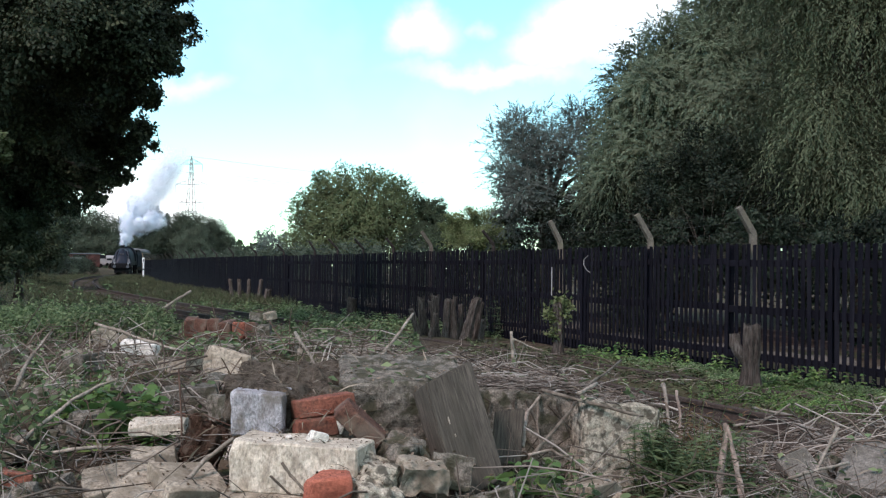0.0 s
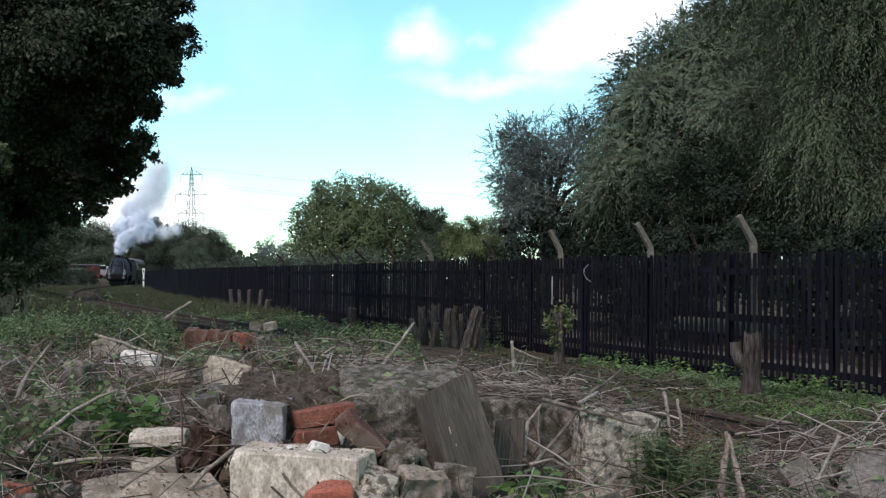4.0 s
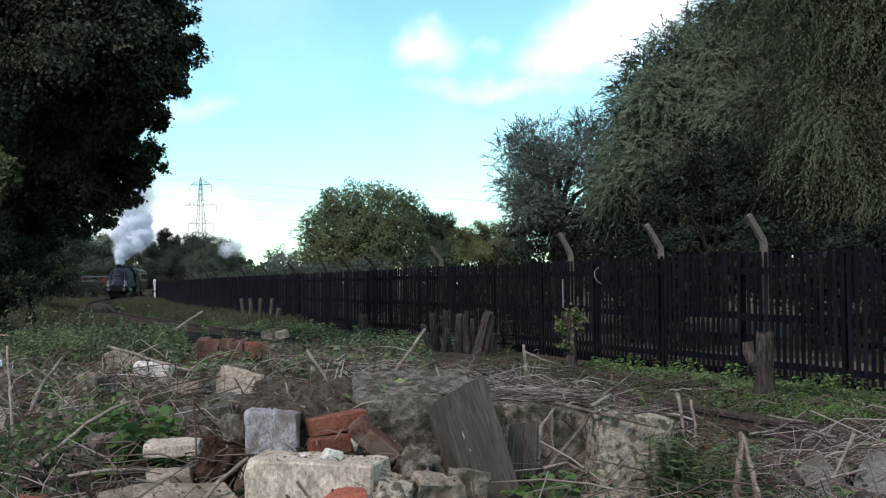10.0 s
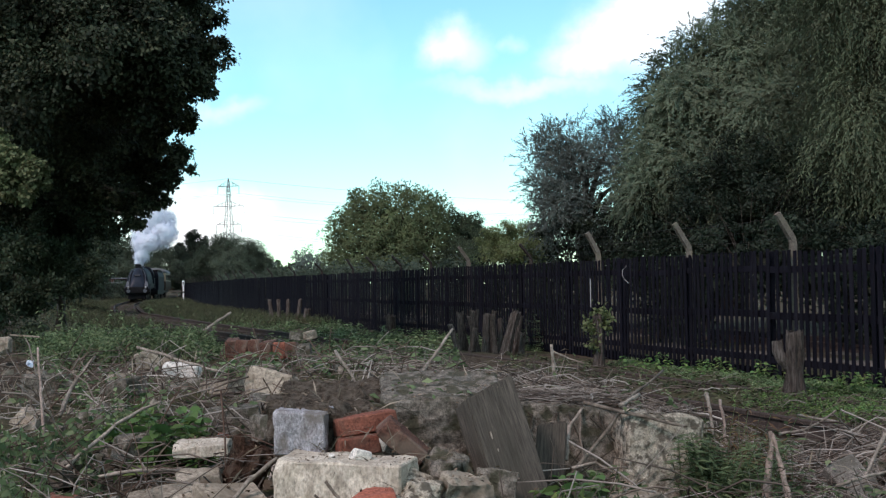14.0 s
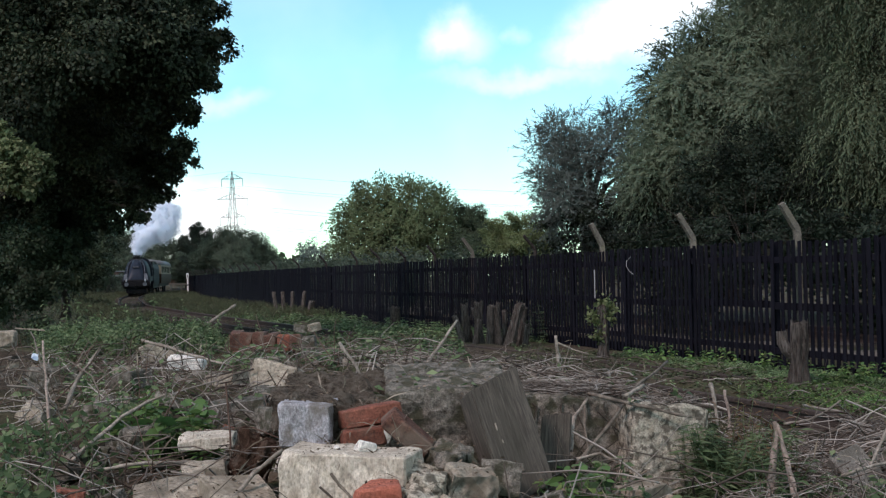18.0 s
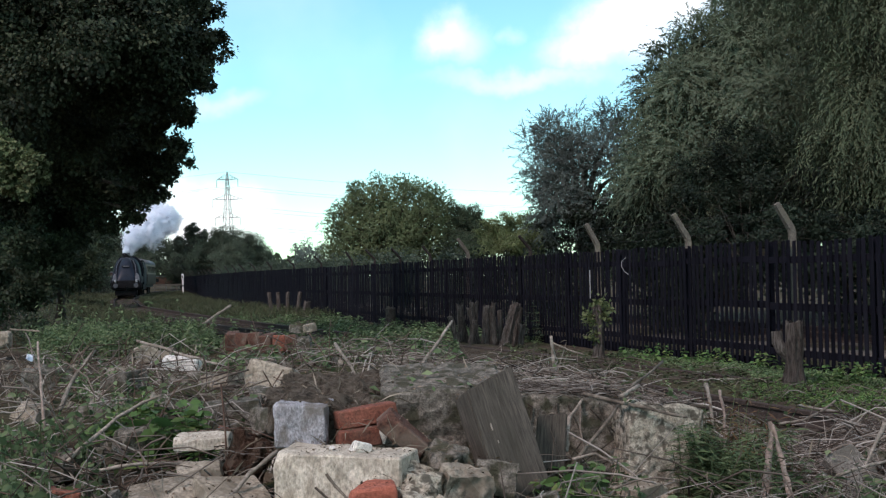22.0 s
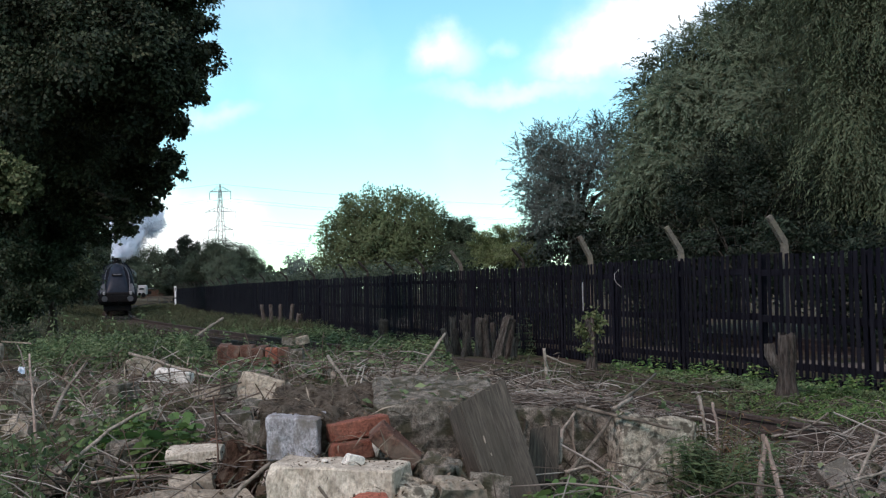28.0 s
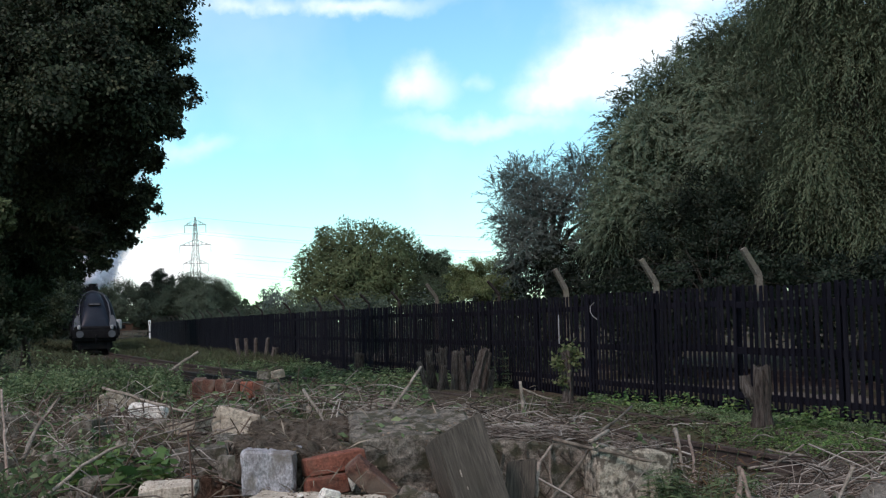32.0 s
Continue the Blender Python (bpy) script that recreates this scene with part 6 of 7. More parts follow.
herbs("ridge_weeds", "sparse weeds on the soil over the buried rail", "drab", strew(900, 20, 0.02, 0.42, 11.0, 26, buried), 0.09, 0.07, 0.03, 4, 20, 0.0)
herbs("ridge_weeds", "scattered green weeds on the soil by the rail", "weed", strew(260, 21, 0.02, 0.42, 11.0, 26, buried), 0.09, 0.04, 0.025, 4, 21, 0.0)
herbs("track_weeds", "sparse dull weeds beside the rails", "darkleaf", strew(2200, 6, -0.34, -0.06, 18, 75, beside_track), 0.14, 0.12, 0.05, 5, 6)
herbs("dock_weeds", "bright broad-leaved dock clumps at the foot of the fence", "freshleaf", sum([clump(q, 10, 0.22, 30 + i) for i, q in enumerate(((2.75, 20.00, 0.34), (3.40, 19.00, 0.28), (3.90, 20.00, 0.28), (4.09, 17.50, 0.30), (4.63, 17.00, 0.28), (5.13, 16.50, 0.24), (4.86, 15.00, 0.19), (4.31, 15.00, 0.20)))], []), 0.30, 0.1, 0.055, 6, 30, 0.5, splay=0.35)
herbs("verge_weeds", "bright green carpet of low weeds beside the rail", "freshleaf", sum([clump(q, 110, 0.4, 50 + i) for i, q in enumerate(((3.33, 13.50, 0.28), (3.56, 13.00, 0.31), (3.74, 12.60, 0.32), (4.09, 12.80, 0.31), (4.41, 14.00, 0.29), (4.17, 14.50, 0.25), (3.97, 15.00, 0.21)))], []), 0.10, 0.034, 0.019, 7, 50, 0.5, splay=0.45)
herbs("nettle_clump", "dark green nettles at the edge of the rubble", "nettle", clump((-1.90, 4.95, 0.97), 36, 0.19, 7), 0.28, 0.058, 0.027, 11, 7, 0.8, splay=0.35, up=0.25)
herbs("nettle_clump", "green nettles at the foot of the heap", "nettle", clump((-1.68, 4.45, 0.9), 14, 0.11, 27), 0.17, 0.052, 0.027, 7, 27, 0.7, splay=0.35, up=0.25)
herbs("bramble", "bright green bramble sprouting in the rubble", "freshleaf", clump((-1.33, 5.22, 1.10), 20, 0.085, 8), 0.22, 0.105, 0.066, 6, 8, 0.4)
herbs("bramble", "yellow-green bramble leaves beside the bowed branch", "freshleaf", clump((-1.60, 5.62, 1.1), 13, 0.10, 28), 0.2, 0.09, 0.056, 6, 28, 0.4)
herbs("bramble", "low bramble sprays below the fallen brickwork", "weed", clump((-1.42, 8.9, 1.1), 40, 0.28, 29), 0.2, 0.09, 0.055, 5, 29, 0.4)
herbs("bramble", "low bramble leaves on the crest of the heap", "weed", clump((-0.75, 8.6, 1.1), 26, 0.30, 31), 0.16, 0.085, 0.05, 4, 31, 0.4)
herbs("bramble", "green bramble among the dead stems", "nettle", clump((-1.70, 5.90, 1.12), 16, 0.09, 9), 0.25, 0.06, 0.036, 8, 9, 0.5)
herbs("willowherb", "narrow-leaved willowherb beside the limestone block", "nettle", clump((0.94, 4.75, 0.95), 70, 0.085, 10), 0.30, 0.080, 0.010, 24, 10, 0.3, splay=0.3)
herbs("willowherb", "bronze-tinted willowherb beside the limestone block", "bronze", clump((0.96, 4.92, 1.02), 40, 0.09, 11), 0.36, 0.085, 0.010, 16, 11, 0.5, splay=0.3)
herbs("seedling", "fresh green seedlings at the foot of the heap", "freshleaf", clump((0.30, 4.30, 0.95), 10, 0.08, 12), 0.16, 0.07, 0.04, 4, 12)
herbs("seedling", "dark seedlings at the foot of the heap", "nettle", clump((0.47, 4.40, 0.93), 16, 0.09, 13), 0.14, 0.06, 0.03, 5, 13)
herbs("mugwort", "grey-green mugwort among the twigs", "nettle", clump((1.19, 4.60, 0.91), 24, 0.12, 14), 0.2, 0.07, 0.02, 7, 14)
herbs("mugwort", "green weeds at the edge of the heap", "nettle", clump((1.39, 4.50, 0.86), 26, 0.12, 15), 0.2, 0.07, 0.03, 6, 15)
herbs("nettle_clump", "nettles in front of the stakes", "nettle", clump((-2.33, 7.20, 1.14), 20, 0.2, 16), 0.22, 0.05, 0.032, 7, 16)
herbs("fence_ivy", "dark ivy sprigs climbing beside the cut stems", "darkleaf", clump((1.14, 27.50, 0.60), 16, 0.25, 22), 0.95, 0.09, 0.06, 10, 22)
rng_s = np.random.default_rng(17)
knots = np.array([(-0.12, -0.05, 0.62), (0.1, -0.06, 0.7), (0.0, -0.02, 0.9), (0.14, 0.05, 0.84), (-0.08, -0.08, 0.38), (-0.16, 0.0, 0.72)])
for knot in knots:
    tuft = knot + rng_s.normal(size=(50, 3)) * 0.055
    sv, sf = broad_leaves(tuft, rng_s.normal(size=(50, 3)) + np.array([0, 0, 0.2]), rng_s.normal(size=(50, 3)) + np.array([0, 0, 0.6]), np.full(50, 0.085), np.full(50, 0.045))
    part("shoot", np_mesh("shoot", sv, sf, M["limeleaf"]), None, leafy_stump, "yellow-green leafy shoot")["kind"] = "stuff"


def top_of_things():
    """Finds what lies uppermost at a spot of the heap."""
    bpy.context.view_layer.update()
    graph = bpy.context.evaluated_depsgraph_get()

    def at(x, y):
        hit, place, normal, _, _, _ = scene.ray_cast(graph, Vector((x, y, 1.55)), Vector((0, 0, -1)))
        return (place.z, normal) if hit else (float(ground_z(x, y)), Vector((0, 0, 1)))
    return at


def make_litter():
    """Dead leaves, chips and dry grass lying on everything that is flat."""
    at = top_of_things()
    rng = np.random.default_rng(77)
    rnd = random.Random(77)
    kinds = (("leaf_litter", "brown dead leaves and chips over the heap", "litter", 11000, 0.013, 0.008, 0.3), ("dry_grass", "pale dry grass stems over the heap", "drygrass", 4200, 0.09, 0.005, 0.5),
             ("small_weeds", "tiny green seedlings dotted over the heap", "nettle", 1500, 0.035, 0.022, 0.6))
    for name, label, mat, n, ln, wd, up in kinds:
        P, A, F = [], [], []
        while len(P) < n:
            x, y = heap_area(rnd)
            if name == "small_weeds" and noise.noise(Vector((x * 0.9, y * 0.9, 3.0))) < 0.05:
                continue
            z, nrm = at(x, y)
            if nrm.z < 0.5:
                continue
            P.append((x, y, z + 0.004 + (0.02 * rnd.random() if name != "leaf_litter" else 0.006 * rnd.random())))
            A.append((rnd.gauss(0, 1), rnd.gauss(0, 1), rnd.gauss(0.1, up)))
            F.append((rnd.gauss(0, 0.5), rnd.gauss(0, 0.5), 1))
        k = rng.uniform(0.5, 1.5, n)
        v, f = leaves(np.array(P), np.array(A), np.array(F), ln * k, wd * k)
        tagged(part(name, np_mesh(name, v, f, M[mat]), None), label, "litter" if mat != "nettle" else "weeds", kind="stuff")


make_litter()


def make_roots():
    """Dead ivy roots that drape over the broken concrete."""
    foot = bpy.data.objects["concrete_footing"]
    inv = foot.matrix_basis.inverted()
    rnd = random.Random(31)
    for i in range(6):
        x = rnd.uniform(-0.24, 0.24)
        pts = [Vector((x, rnd.uniform(-0.1, 0.15), 0.175)), Vector((x + rnd.gauss(0, 0.04), -0.22, 0.18)), Vector((x + rnd.gauss(0, 0.05), -0.285, 0.12)),
               Vector((x + rnd.gauss(0, 0.07), -0.30, 0.0)), Vector((x + rnd.gauss(0, 0.1), -0.32, rnd.uniform(-0.16, -0.06)))]
        part("root", Geo().tube(pts, [0.004, 0.005, 0.004, 0.003, 0.002], 5), M["darkbark"], foot, smooth=True)


make_roots()


# ---- the train ----
RAIL_Z = 0.28


def wheelset(radius, parent, y, spread=0.72, spokes=0):
    """One axle with its two wheels, turning as one."""
    root = part("wheelset", Geo().disc_x(-spread, spread, 0, 0, 0.07, 10), M["locodark"], parent, m=pose(0, y, radius))
    for s in (-1, 1):
        g = Geo()
        g.disc_x(s * spread - 0.07, s * spread + 0.07, 0, 0, radius, 28)
        g.disc_x(s * (spread - 0.09) - 0.02, s * (spread - 0.09) + 0.02, 0, 0, radius * 1.05, 28)
        w = part("wheel", g, M["locodark"], root, smooth=False)
        g = Geo()
        for k in range(10):
            a = 2 * math.pi * k / 10
            g.box(s * (spread + 0.072) - 0.01, s * (spread + 0.072) + 0.01, -0.03, 0.03, 0.05, radius * 0.85, pose(0, 0, 0, math.degrees(a)))
        part("spokes", g, M["rail"], root)
    return root


def arch(half, base, top, n=18, square=2.6):
    """One cross-section of a rounded casing, from foot to foot."""
    out = []
    for i in range(n + 1):
        a = math.pi * i / n
        c, s = math.cos(a), math.sin(a)
        x = half * math.copysign(abs(c) ** (2 / square), c)
        z = base + (top - base) * abs(s) ** (2 / square)
        out.append((x, z))
    return out


def make_engine():
    root = thing("steam_locomotive", "grey-blue streamlined steam locomotive in steam on the track", "locomotive", pose(*at_track(165), 0, 0, 0))
    # the casing: a dark full-width wedge, with the narrower nose plate proud of it, then the long boiler cover
    wedge = ((0.55, 1.55), (0.7, 1.95), (0.95, 2.40), (1.3, 2.85), (1.75, 3.25), (2.3, 3.52), (3.0, 3.66))
    dark = [[(x, y + 0.14, z) for x, z in arch(1.30 - 0.02 * i, 1.27, top - 0.10, 20, 2.9)] for i, (y, top) in enumerate(wedge)]
    dark += [[(x, y, z) for x, z in arch(1.22, 1.27, top, 20, 2.7)] for y, top in ((4.2, 3.62), (9.6, 3.70))]
    part("boiler_casing", Geo().loft(dark), M["locoside"], root, smooth=True)
    plate = [[(x, y, z) for x, z in arch(half, 1.30, top, 20, 2.4)] for (y, top), half in zip(wedge, (0.80, 0.83, 0.86, 0.87, 0.85, 0.78, 0.60))]
    part("nose", Geo().loft(plate), M["locoblue"], root, "grey-blue wedge-shaped nose", smooth=True)
    pts = [(-0.80, 0.54, 1.36), (-0.84, 0.72, 1.85), (-0.85, 1.08, 2.35), (-0.78, 1.58, 2.85), (-0.60, 2.05, 3.25), (-0.32, 2.32, 3.48), (0, 2.4, 3.56), (0.32, 2.32, 3.48), (0.60, 2.05, 3.25), (0.78, 1.58, 2.85), (0.85, 1.08, 2.35), (0.84, 0.72, 1.85), (0.80, 0.54, 1.36)]
    part("nose_line", Geo().tube(pts, 0.03, 6), M["locolight"], root, "pale line edging the nose")
    # pale sweep plates between the nose and the lamps
    for s in (-1, 1):
        ring = [[(s * a, y, z), (s * b, y, z), (s * b, y + 0.05, z + 0.03), (s * a, y + 0.05, z + 0.03)] for a, b, y, z in ((0.82, 1.18, 0.50, 1.32), (0.84, 1.16, 0.56, 1.55), (0.87, 1.12, 0.66, 1.85), (0.90, 1.02, 0.78, 2.08))]
        part("sweep_plate", Geo().loft(ring), M["locolight"], root, "pale polished plate beside the nose")
    # side valances
    for s in (-1, 1):
        g = Geo()
        pr = [(0.25, 1.28, 1.02), (0.8, 1.45, 0.95), (2.0, 1.72, 1.05), (4.0, 1.85, 1.35), (9.6, 1.85, 1.35)]
        ring = [[(s * 1.28, y, lo), (s * 1.345, y, lo), (s * 1.345, y, hi), (s * 1.28, y, hi)] for y, hi, lo in pr]
        part("valance", g.loft(ring), M["locodark"], root)
    # front: apron, buffer beam, buffers, coupling, lamps, nameplate
    part("front_apron", Geo().box(-1.16, 1.16, 0.35, 0.62, 0.62, 1.5, bevel=0.08), M["locodark"], root)
    part("front_skirt", Geo().box(-0.95, 0.95, 0.55, 0.75, 0.18, 0.7, bevel=0.05), M["locodark"], root)
    part("buffer_beam", Geo().box(-1.25, 1.25, 0.22, 0.36, 0.82, 1.28, bevel=0.02), M["locodark"], root)
    for s in (-1, 1):
        b = part("buffer", Geo().disc_y(s * 0.865, -0.12, 0.22, 1.06, 0.12, 16), M["locodark"], root)
        part("buffer_head", Geo().disc_y(s * 0.865, -0.17, -0.122, 1.06, 0.20, 24), M["locolight"], b, "worn pale buffer face")
        l = part("lamp", Geo().box(s * 0.9 - 0.08, s * 0.9 + 0.08, 0.25, 0.42, 1.32, 1.56, bevel=0.03), M["dullwhite"], root, "pale painted headlamp")
        part("lens", Geo().disc_y(s * 0.9, 0.20, 0.248, 1.46, 0.06, 16), M["lens"], l)
        part("life_guard", Geo().box(s * 0.72 - 0.06, s * 0.72 + 0.06, 0.5, 0.62, 0.08, 0.62), M["locodark"], root)
        part("cylinder", Geo().disc_y(s * 1.0, 1.8, 2.9, 0.95, 0.33, 18), M["locodark"], root)
        part("side_rod", Geo().box(s * 0.98 - 0.04, s * 0.98 + 0.04, 4.0, 8.4, 0.92, 1.08), M["locolight"], root)
    part("coupling_hook", Geo().tube([(0, 0.22, 1.02), (0, -0.06, 1.02), (0, -0.12, 0.92), (0, -0.04, 0.8)], 0.05, 8), M["locodark"], root)
    part("coupling_chain", Geo().tube([(0, -0.02, 0.95), (0.03, -0.04, 0.75), (0, 0.05, 0.55)], 0.045, 8), M["locodark"], root)
    part("nameplate", Geo().box(-0.36, 0.36, -0.02, 0.02, -0.08, 0.08, bevel=0.01, m=pose(0, 1.10, 2.74, -38)), M["locodark"], root, "dark nameplate on the nose")
    part("name_bar", Geo().box(-0.28, 0.28, -0.028, -0.022, -0.035, 0.035, m=pose(0, 1.10, 2.74, -38)), M["locolight"], root, "pale bar of writing")
    part("chimney", Geo().loft([[(0.36 * math.cos(a), 3.1 + 0.62 * math.sin(a), z) for a in [2 * math.pi * k / 20 for k in range(20)]] for z in (3.5, 3.7, 3.98)]), M["locodark"], root)
    part("whistle", Geo().tube([(0.0, 2.55, 3.55), (0.0, 2.55, 3.8)], 0.05, 8), M["locolight"], root)
    part("dome", Geo().loft([[(0.5 * k * math.cos(a), 6.5 + 0.9 * k * math.sin(a), z) for a in [2 * math.pi * j / 16 for j in range(16)]] for z, k in ((3.7, 1.0), (3.85, 0.85), (3.92, 0.5))]), M["locoside"], root, smooth=True)
    part("frames", Geo().box(-0.62, 0.62, 0.6, 12.6, 0.55, 1.3), M["locodark"], root)
    # cab
    cab = part("cab", Geo().loft([[(x, y, z) for x, z in arch(1.36, 1.3, 3.86, 18, 3.2)] for y in (9.6, 12.3)]), M["locoside"], root, smooth=True)
    for s in (-1, 1):
        part("cab_window", Geo().box(s * 1.355 - 0.02, s * 1.355 + 0.02, 10.2, 11.4, 2.5, 3.1), M["glass"], cab)
    sets = [wheelset(0.48, root, 1.7), wheelset(0.48, root, 3.6), wheelset(1.0, root, 4.7 + 0.3), wheelset(1.0, root, 7.1), wheelset(1.0, root, 9.2), wheelset(0.56, root, 11.4)]
    return root, [(sets[0], 0.48), (sets[1], 0.48), (sets[2], 1.0), (sets[3], 1.0), (sets[4], 1.0), (sets[5], 0.56)]


def at_track(y):
    return float(track_x(y)), y, RAIL_Z


def make_tender():
    root = thing("locomotive_tender", "grey-blue coal tender behind the locomotive", "tender", pose(*at_track(180)))
    part("tank", Geo().loft([[(x, y, z) for x, z in ((-1.28, 1.1), (1.28, 1.1), (1.30, 2.7), (1.15, 3.2), (-1.15, 3.2), (-1.30, 2.7))] for y in (-3.9, 3.9)]), M["locoside"], root)
    part("coal", rock_mesh("coal", (2.2, 6.0, 0.6), 91, "locodark", 4, 0.12, 0.02, 2), None, root, "black coal load", m=pose(0, 0, 3.2))
    part("frame", Geo().box(-1.2, 1.2, -3.9, 3.9, 0.6, 1.1), M["locodark"], root)
    sets = [wheelset(0.63, root, y) for y in (-2.7, -0.9, 0.9, 2.7)]
    return root, [(s, 0.63) for s in sets]


def make_coach(name, label):
    root = thing(name, label, "railway coach", pose(*at_track(200)), "coaches of the train")
    low = [(-1.35, 1.05), (1.35, 1.05), (1.4, 1.6), (1.4, 2.15), (-1.4, 2.15), (-1.4, 1.6)]
    high = [(-1.4, 2.152), (1.4, 2.152), (1.36, 3.0), (1.32, 3.2), (-1.32, 3.2), (-1.36, 3.0)]
    part("lower_panels", Geo().loft([[(x, y, z) for x, z in low] for y in (-6.5, 6.5)]), M["coachbrown"], root)
    part("upper_panels", Geo().loft([[(x, y, z) for x, z in high] for y in (-6.5, 6.5)]), M["coachcream"], root)
    part("roof", Geo().loft([[(x, y, z) for x, z in arch(1.36, 3.202, 3.85, 12, 2.2)] for y in (-6.55, 6.55)]), M["roofgrey"], root, smooth=True)
    for s in (-1, 1):
        for k in range(6):
            y = -5.25 + k * 2.1
            w = part("window", Geo().box(s * 1.385 - 0.02, s * 1.385 + 0.02, y - 0.62, y + 0.62, 2.3, 2.95, bevel=0.01), M["glass"], root)
            part("window_frame", Geo().box(s * 1.4 - 0.012, s * 1.4 + 0.012, y - 0.68, y + 0.68, 2.955, 3.02), M["coachbrown"], w)
    part("gangway", Geo().box(-0.55, 0.55, -6.8, -6.5, 1.1, 3.3, bevel=0.03), M["locodark"], root)
    part("underframe", Geo().box(-1.1, 1.1, -6.3, 6.3, 0.75, 1.05), M["locodark"], root)
    sets = [wheelset(0.46, root, y) for y in (-5.2, -3.0, 3.0, 5.2)]
    return root, [(s, 0.46) for s in sets]


engine, engine_sets = make_engine()
tender, tender_sets = make_tender()
coaches = [make_coach("railway_coach", "brown and cream railway coach behind the tender") for _ in range(1)]


def puff_mesh(seed, radius, material):
    """A billow: many small flecks of vapour, thick in the middle and thinning outwards."""
    rng = np.random.default_rng(seed)
    dense = material == "steam"
    n = 9000 if dense else 15000
    d = unit(rng.normal(size=(n, 3)))
    off = Vector((seed * 2.3, seed * 4.1, seed * 0.7))
    k = np.array([1 + 0.45 * noise.noise(Vector(q) * 1.6 + off) + 0.35 * noise.noise(Vector(q) * 3.7 + off) for q in d.tolist()]).reshape(-1, 1)
    reach = (0.62 + 0.30 * rng.uniform(0.0, 1.0, (n, 1)) ** 0.5 if dense else rng.uniform(0.0, 1.0, (n, 1)) ** 0.6) + np.abs(rng.normal(size=(n, 1))) * 0.15
    p = d * radius * k * reach
    size = radius * (0.06 if dense else 0.022) * rng.uniform(0.6, 1.5, n)
    v, f = leaves(p, np.cross(d, rng.normal(size=(n, 3))), d + rng.normal(size=(n, 3)) * 0.15, size * 1.4, size)
    return np_mesh("steam_puff", v, f, M[material])


# each billow: radius, density, and its way off the chimney early, midway and late (x, y, z)
BILLOWS = [
    (0.50, "steam", (0.1, 0, 0.4), (0.1, 0, 0.3), (0.1, 0, 0.2)),
    (0.80, "steam", (0.4, 0, 1.2), (0.3, 0, 1.1), (0.4, 0.5, 0.8)),
    (1.10, "steam", (0.8, 0.2, 2.3), (0.6, 0.2, 2.1), (0.1, 1, 1.7)),
    (1.35, "steam", (2.0, 0.4, 3.0), (1.7, 0.4, 2.8), (-0.5, 2, 2.4)),
    (1.35, "steam", (0.7, 0.4, 3.7), (0.4, 0.8, 3.5), (-1.4, 3, 3.0)),
    (1.40, "steam", (3.4, 1.0, 3.6), (2.6, 1, 3.5), (-0.6, 4, 3.4)),
    (1.50, "steam", (2.2, 1.0, 4.9), (1.3, 1, 4.8), (-1.4, 4, 4.2)),
    (1.10, "steam", (1.2, 1.2, 6.0), (2.5, 2, 5.0), (0.0, 4, 2.9)),
    (2.5, "thinsteam", (2.9, 1.2, 6.6), (0.4, 2, 6.4), (-1.5, 5, 6.5)),
    (2.7, "thinsteam", (4.5, 1.4, 7.8), (0.6, 2, 7.6), (-1.0, 6, 7.5)),
    (2.7, "thinsteam", (4.9, 2.0, 9.6), (0.5, 3, 8.6), (-1.5, 7, 8.0)),
    (2.5, "thinsteam", (6.2, 1.0, 11.2), (0.8, 2, 9.6), (-1.2, 4, 7.0)),
    (1.20, "thinsteam", (0.8, 1.0, 5.8), (0.4, 2, 6.0), (0.2, 4, 2.6)),
]
# and the same on the way, when the wind lays it over
LEAN = [(0.1, 0, 0.3), (0.5, 0.3, 0.9), (1.0, 0.6, 1.5), (1.8, 1, 2.0), (0.9, 2, 2.4), (2.7, 2, 2.5), (1.7, 3, 3.2), (3.1, 3, 3.1), (-0.5, 5, 6.3), (0.0, 5, 7.3), (-0.3, 6, 8.3), (0.2, 4, 7.0), (0.8, 3, 4.2)]
plume = thing("steam_plume", "billowing white steam rising from the locomotive chimney", "steam", pose(*at_track(165)))
puffs = [part("billow", puff_mesh(30 + i, b[0], b[1]), None, plume, m=pose(*b[2])) for i, b in enumerate(BILLOWS)]
wisp = part("wisp", puff_mesh(50, 1.1, "thinsteam"), None, plume, "small drifting wisp of steam")
part("billow", puff_mesh(51, 1.0, "thinsteam"), None, wisp, m=pose(1.4, 0, 0.4))


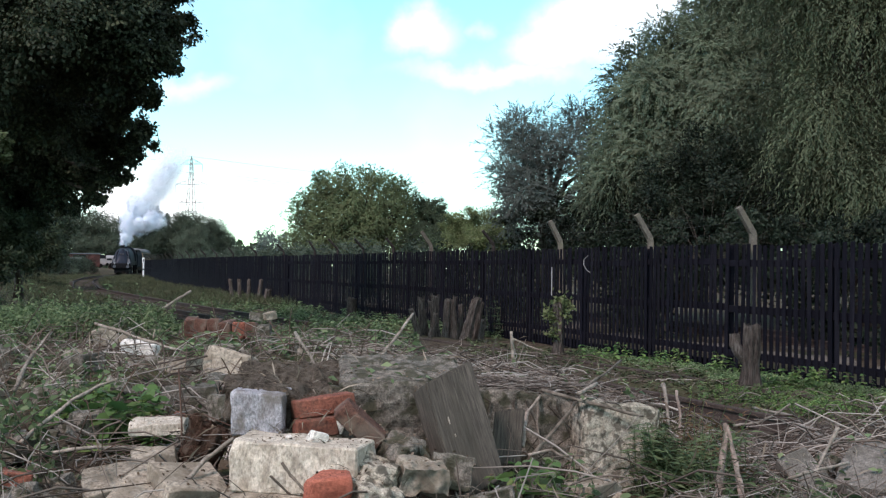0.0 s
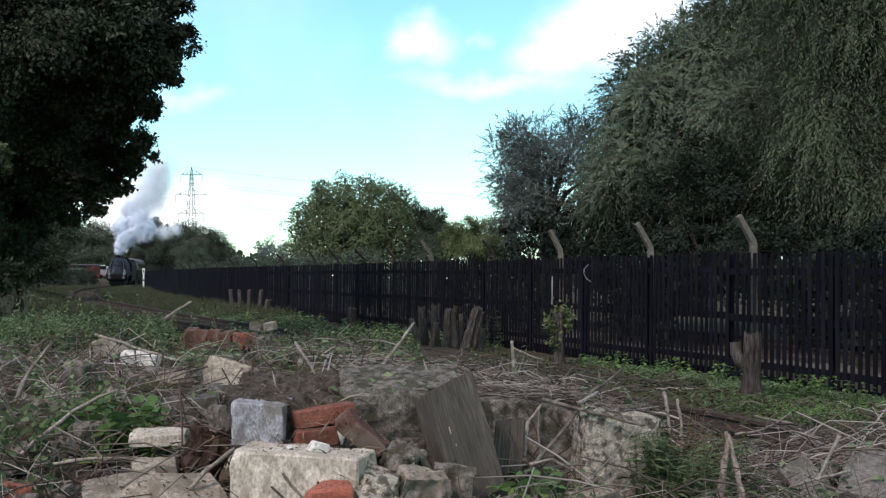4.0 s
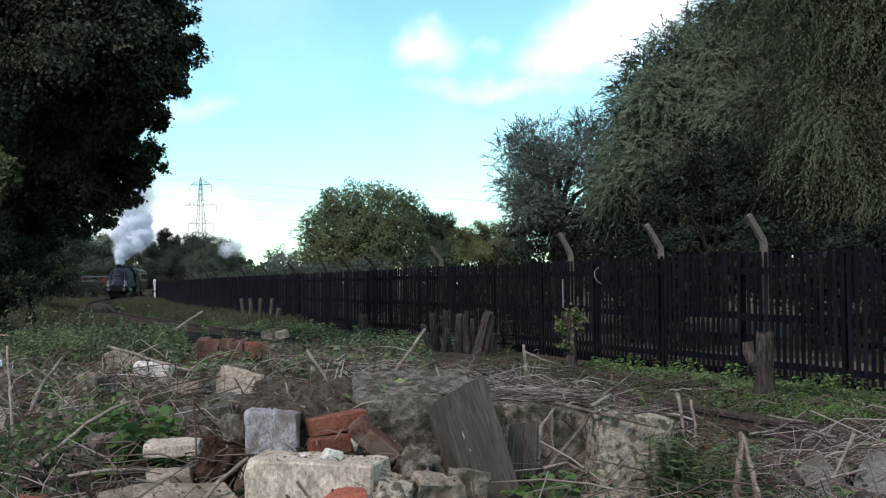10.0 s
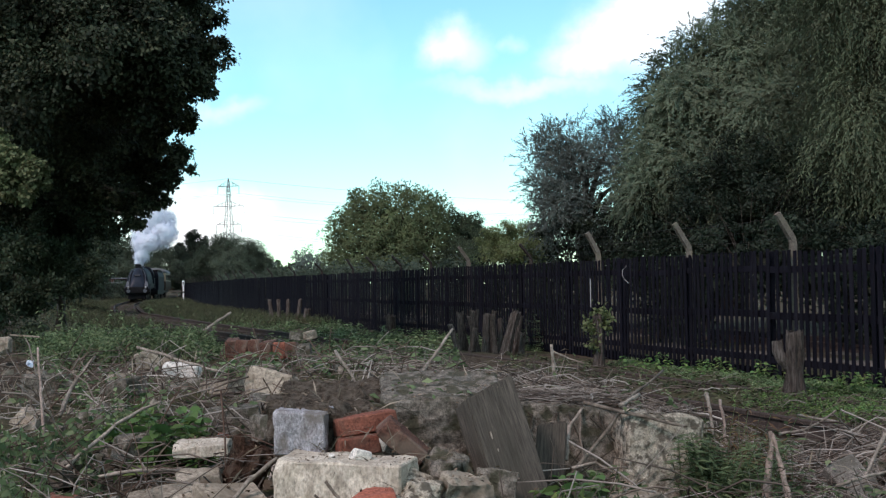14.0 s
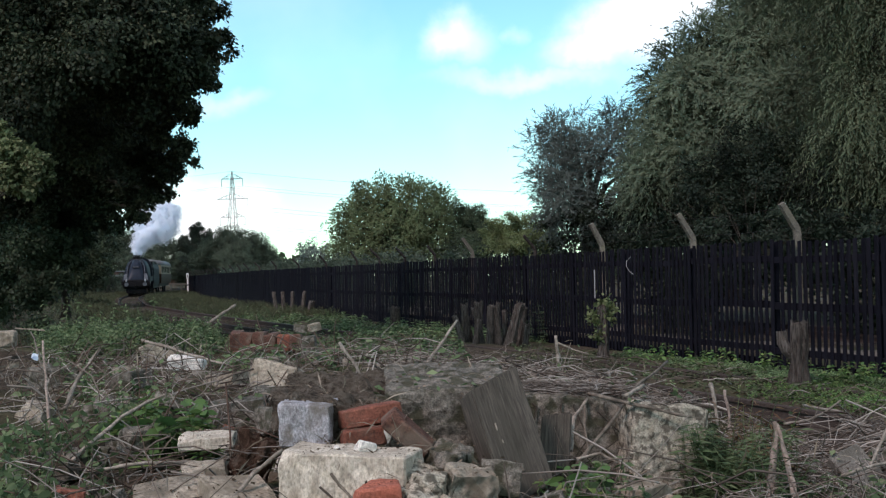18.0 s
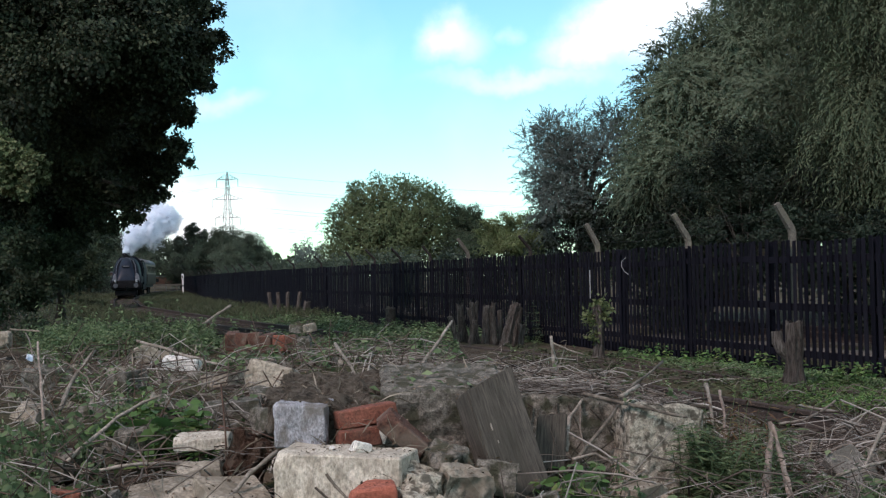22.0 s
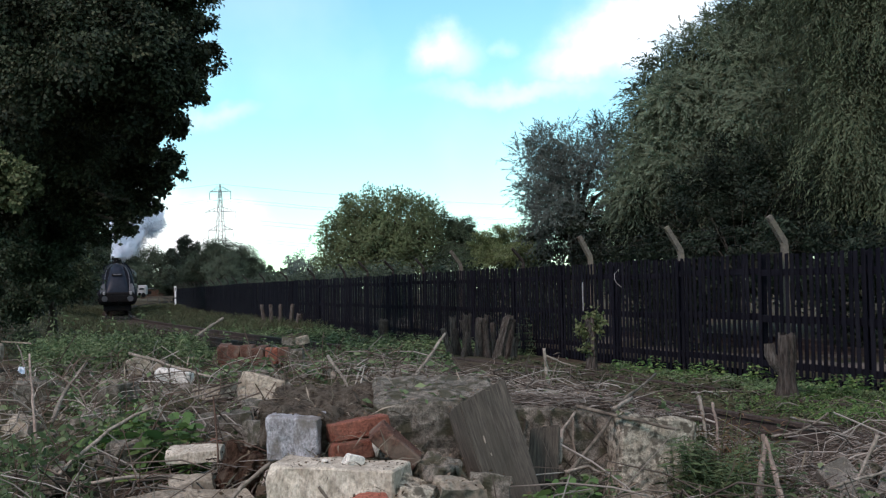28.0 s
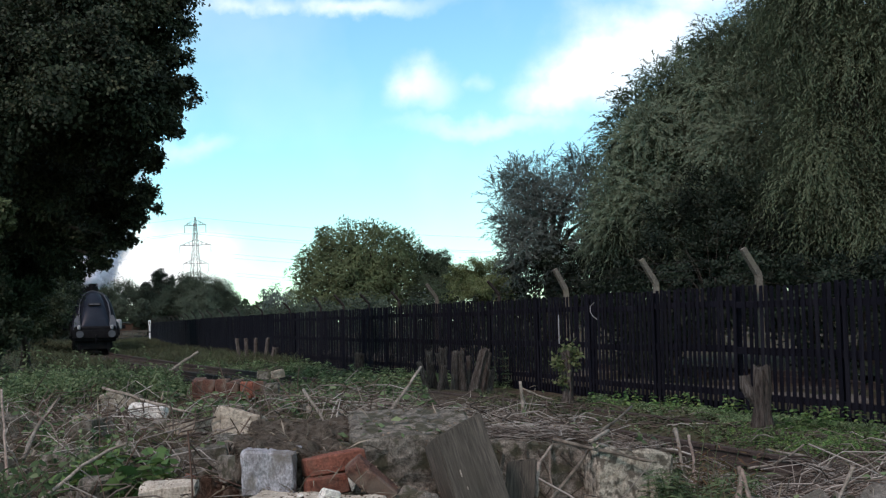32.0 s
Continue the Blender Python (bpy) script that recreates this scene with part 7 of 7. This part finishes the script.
# ---- parked things far down the line ----
def make_yard():
    root = thing("parked_wagon", "dark red goods wagon parked in the yard", "wagon", pose(*(-55.3, 185, 1.2), 0, 0, 20))
    part("body", Geo().box(-3.0, 3.0, -1.3, 1.3, 0.0, 1.9, bevel=0.04), M["redpaint"], root)
    part("roof", Geo().loft([[(x * 3.1, y, z) for x, z in ((-1, 1.9), (1, 1.9), (1, 2.05), (-1, 2.05))] for y in (-1.4, 1.4)]), M["roofgrey"], root)
    part("door", Geo().box(-0.9, 0.9, -1.36, -1.302, 0.1, 1.8), M["locodark"], root)
    root = thing("parked_van", "white van parked beside the line", "van", pose(*(-52.5, 190, 1.07), 0, 0, 10))
    part("body", Geo().box(-1.3, 1.3, -0.9, 0.9, 0.3, 1.9, bevel=0.18), M["dullwhite"], root)
    part("window", Geo().box(-0.9, 0.0, -0.93, -0.902, 1.4, 1.95), M["glass"], root)
    for s in (-0.8, 0.8):
        part("wheel", Geo().disc_y(s, -0.95, -0.75, 0.3, 0.33, 16), M["locodark"], root)
    root = thing("platform_canopy", "grey-roofed low shed beside the line", "shed", pose(*(-52.5, 170, 1.38), 0, 0, 12))
    part("roof", Geo().box(-2.0, 2.0, -1.5, 1.5, 0.9, 1.15, bevel=0.05), M["roofgrey"], root)
    part("wall", Geo().box(-1.8, 1.8, -1.2, 1.2, -0.6, 0.9), M["darkpost"], root)
    root = thing("yard_van", "white van parked by the trees", "van", pose(*(-51.9, 190, 1.58), 0, 0, 5))
    part("body", Geo().box(-0.5, 0.5, -0.9, 0.9, 0.0, 1.1, bevel=0.15), M["dullwhite"], root)
    part("window", Geo().box(-0.35, 0.35, -0.93, -0.902, 0.65, 0.95), M["glass"], root)
    part("wheel", Geo().disc_y(-0.3, -0.95, -0.75, 0.0, 0.22, 16), M["locodark"], root)
    part("wheel", Geo().disc_y(0.3, -0.95, -0.75, 0.0, 0.22, 16), M["locodark"], root)
    root = thing("yard_hut", "low red-brown brick hut by the trees", "hut", pose(*(-63.2, 240, 1.18)))
    part("wall", Geo().box(-2.4, 2.4, -1.2, 1.2, -0.5, 1.3), M["darkbrick"], root)
    part("roof", Geo().box(-2.6, 2.6, -1.4, 1.4, 1.302, 1.5, bevel=0.04), M["roofgrey"], root)
    part("window", Geo().box(-1.2, -0.3, -1.23, -1.202, 0.3, 1.0), M["glass"], root)
    root = thing("low_barrier", "low wooden rail barrier across the yard", "barrier", pose(*(-45.5, 178, 0.951)))
    part("rail", Geo().box(-2.6, 2.6, -0.08, 0.08, 0.0, 0.25, bevel=0.01), M["oldwood"], root)
    for x in (-2.4, -0.8, 0.8, 2.4):
        part("post", Geo().box(x - 0.1, x + 0.1, -0.07, 0.07, -1.0, -0.002), M["oldwood"], root)


make_yard()

# ---- what moves ----
engine_y = curve([0, 6, 13, 19, 25, 28, 32], [165, 150, 132, 115, 95.5, 84, 68.4])


def on_line(y):
    dx = float(track_x(y + 1) - track_x(y - 1)) / 2
    return pose(float(track_x(y)), y, RAIL_Z, 0, 0, math.degrees(math.atan2(-dx, 1)))


def roll_rows(radius):
    """Turns of a wheel by the way that the train has gone."""
    rows, t = [], 0.0
    step = 0.15 if radius < 0.8 else 0.32
    while t < 32.0:
        rows.append(t)
        t += step
    return rows + [32.0]


def motions():
    ts = [i * 1.0 for i in range(33)]
    walk(engine, [(t, on_line(float(engine_y(t)))) for t in ts])
    walk(tender, [(t, on_line(float(engine_y(t)) + 17.2 / 1.04)) for t in ts])
    for i, (c, _) in enumerate(coaches):
        walk(c, [(t, on_line(float(engine_y(t)) + (28.4 + 13.9 * i) / 1.03)) for t in ts])
    for sets in (engine_sets, tender_sets, *[c[1] for c in coaches]):
        for ws, radius in sets:
            y = ws.location.y
            rows = []
            for t in roll_rows(radius):
                gone = (165 - float(engine_y(t))) * 1.045
                rows.append((t, pose(0, y, radius, math.degrees(gone / radius) % 360)))
            walk(ws, rows)
    chimney = Vector((0, 3.1, 3.95))
    walk(plume, [(t, Matrix.Translation(on_line(float(engine_y(t))) @ chimney)) for t in ts])
    for i, (ob, b) in enumerate(zip(puffs, BILLOWS)):
        rows = []
        for k in range(17):
            t = 2.0 * k
            a, c, f = (b[2], b[3], t / 13) if t < 13 else (b[3], LEAN[i], (t - 13) / 11) if t < 24 else (LEAN[i], b[4], (t - 24) / 8)
            f = f * f * (3 - 2 * f)
            p = [a[j] + (c[j] - a[j]) * f + 0.12 * b[0] * math.sin(t * 0.9 + i * 1.7 + j * 2.1) for j in range(3)]
            rows.append((t, pose(*p, 25 * math.sin(t * 0.35 + i), t * 7 + i * 40, 20 * math.sin(t * 0.3 + 2 * i))))
        walk(ob, rows)
    walk(wisp, [(0, pose(3.5, 1, 3)), (3, pose(5, 1, 3.2)), (6, pose(7.8, 1, 2.3)), (9, pose(11, 4, 2.0)), (12, pose(9, 40, 1.5))] + [(t, pose(-50 - float(track_x(float(engine_y(t)) + 3)), 250 - float(engine_y(t)), 0.5)) for t in (16, 20, 24, 28, 32)])


motions()
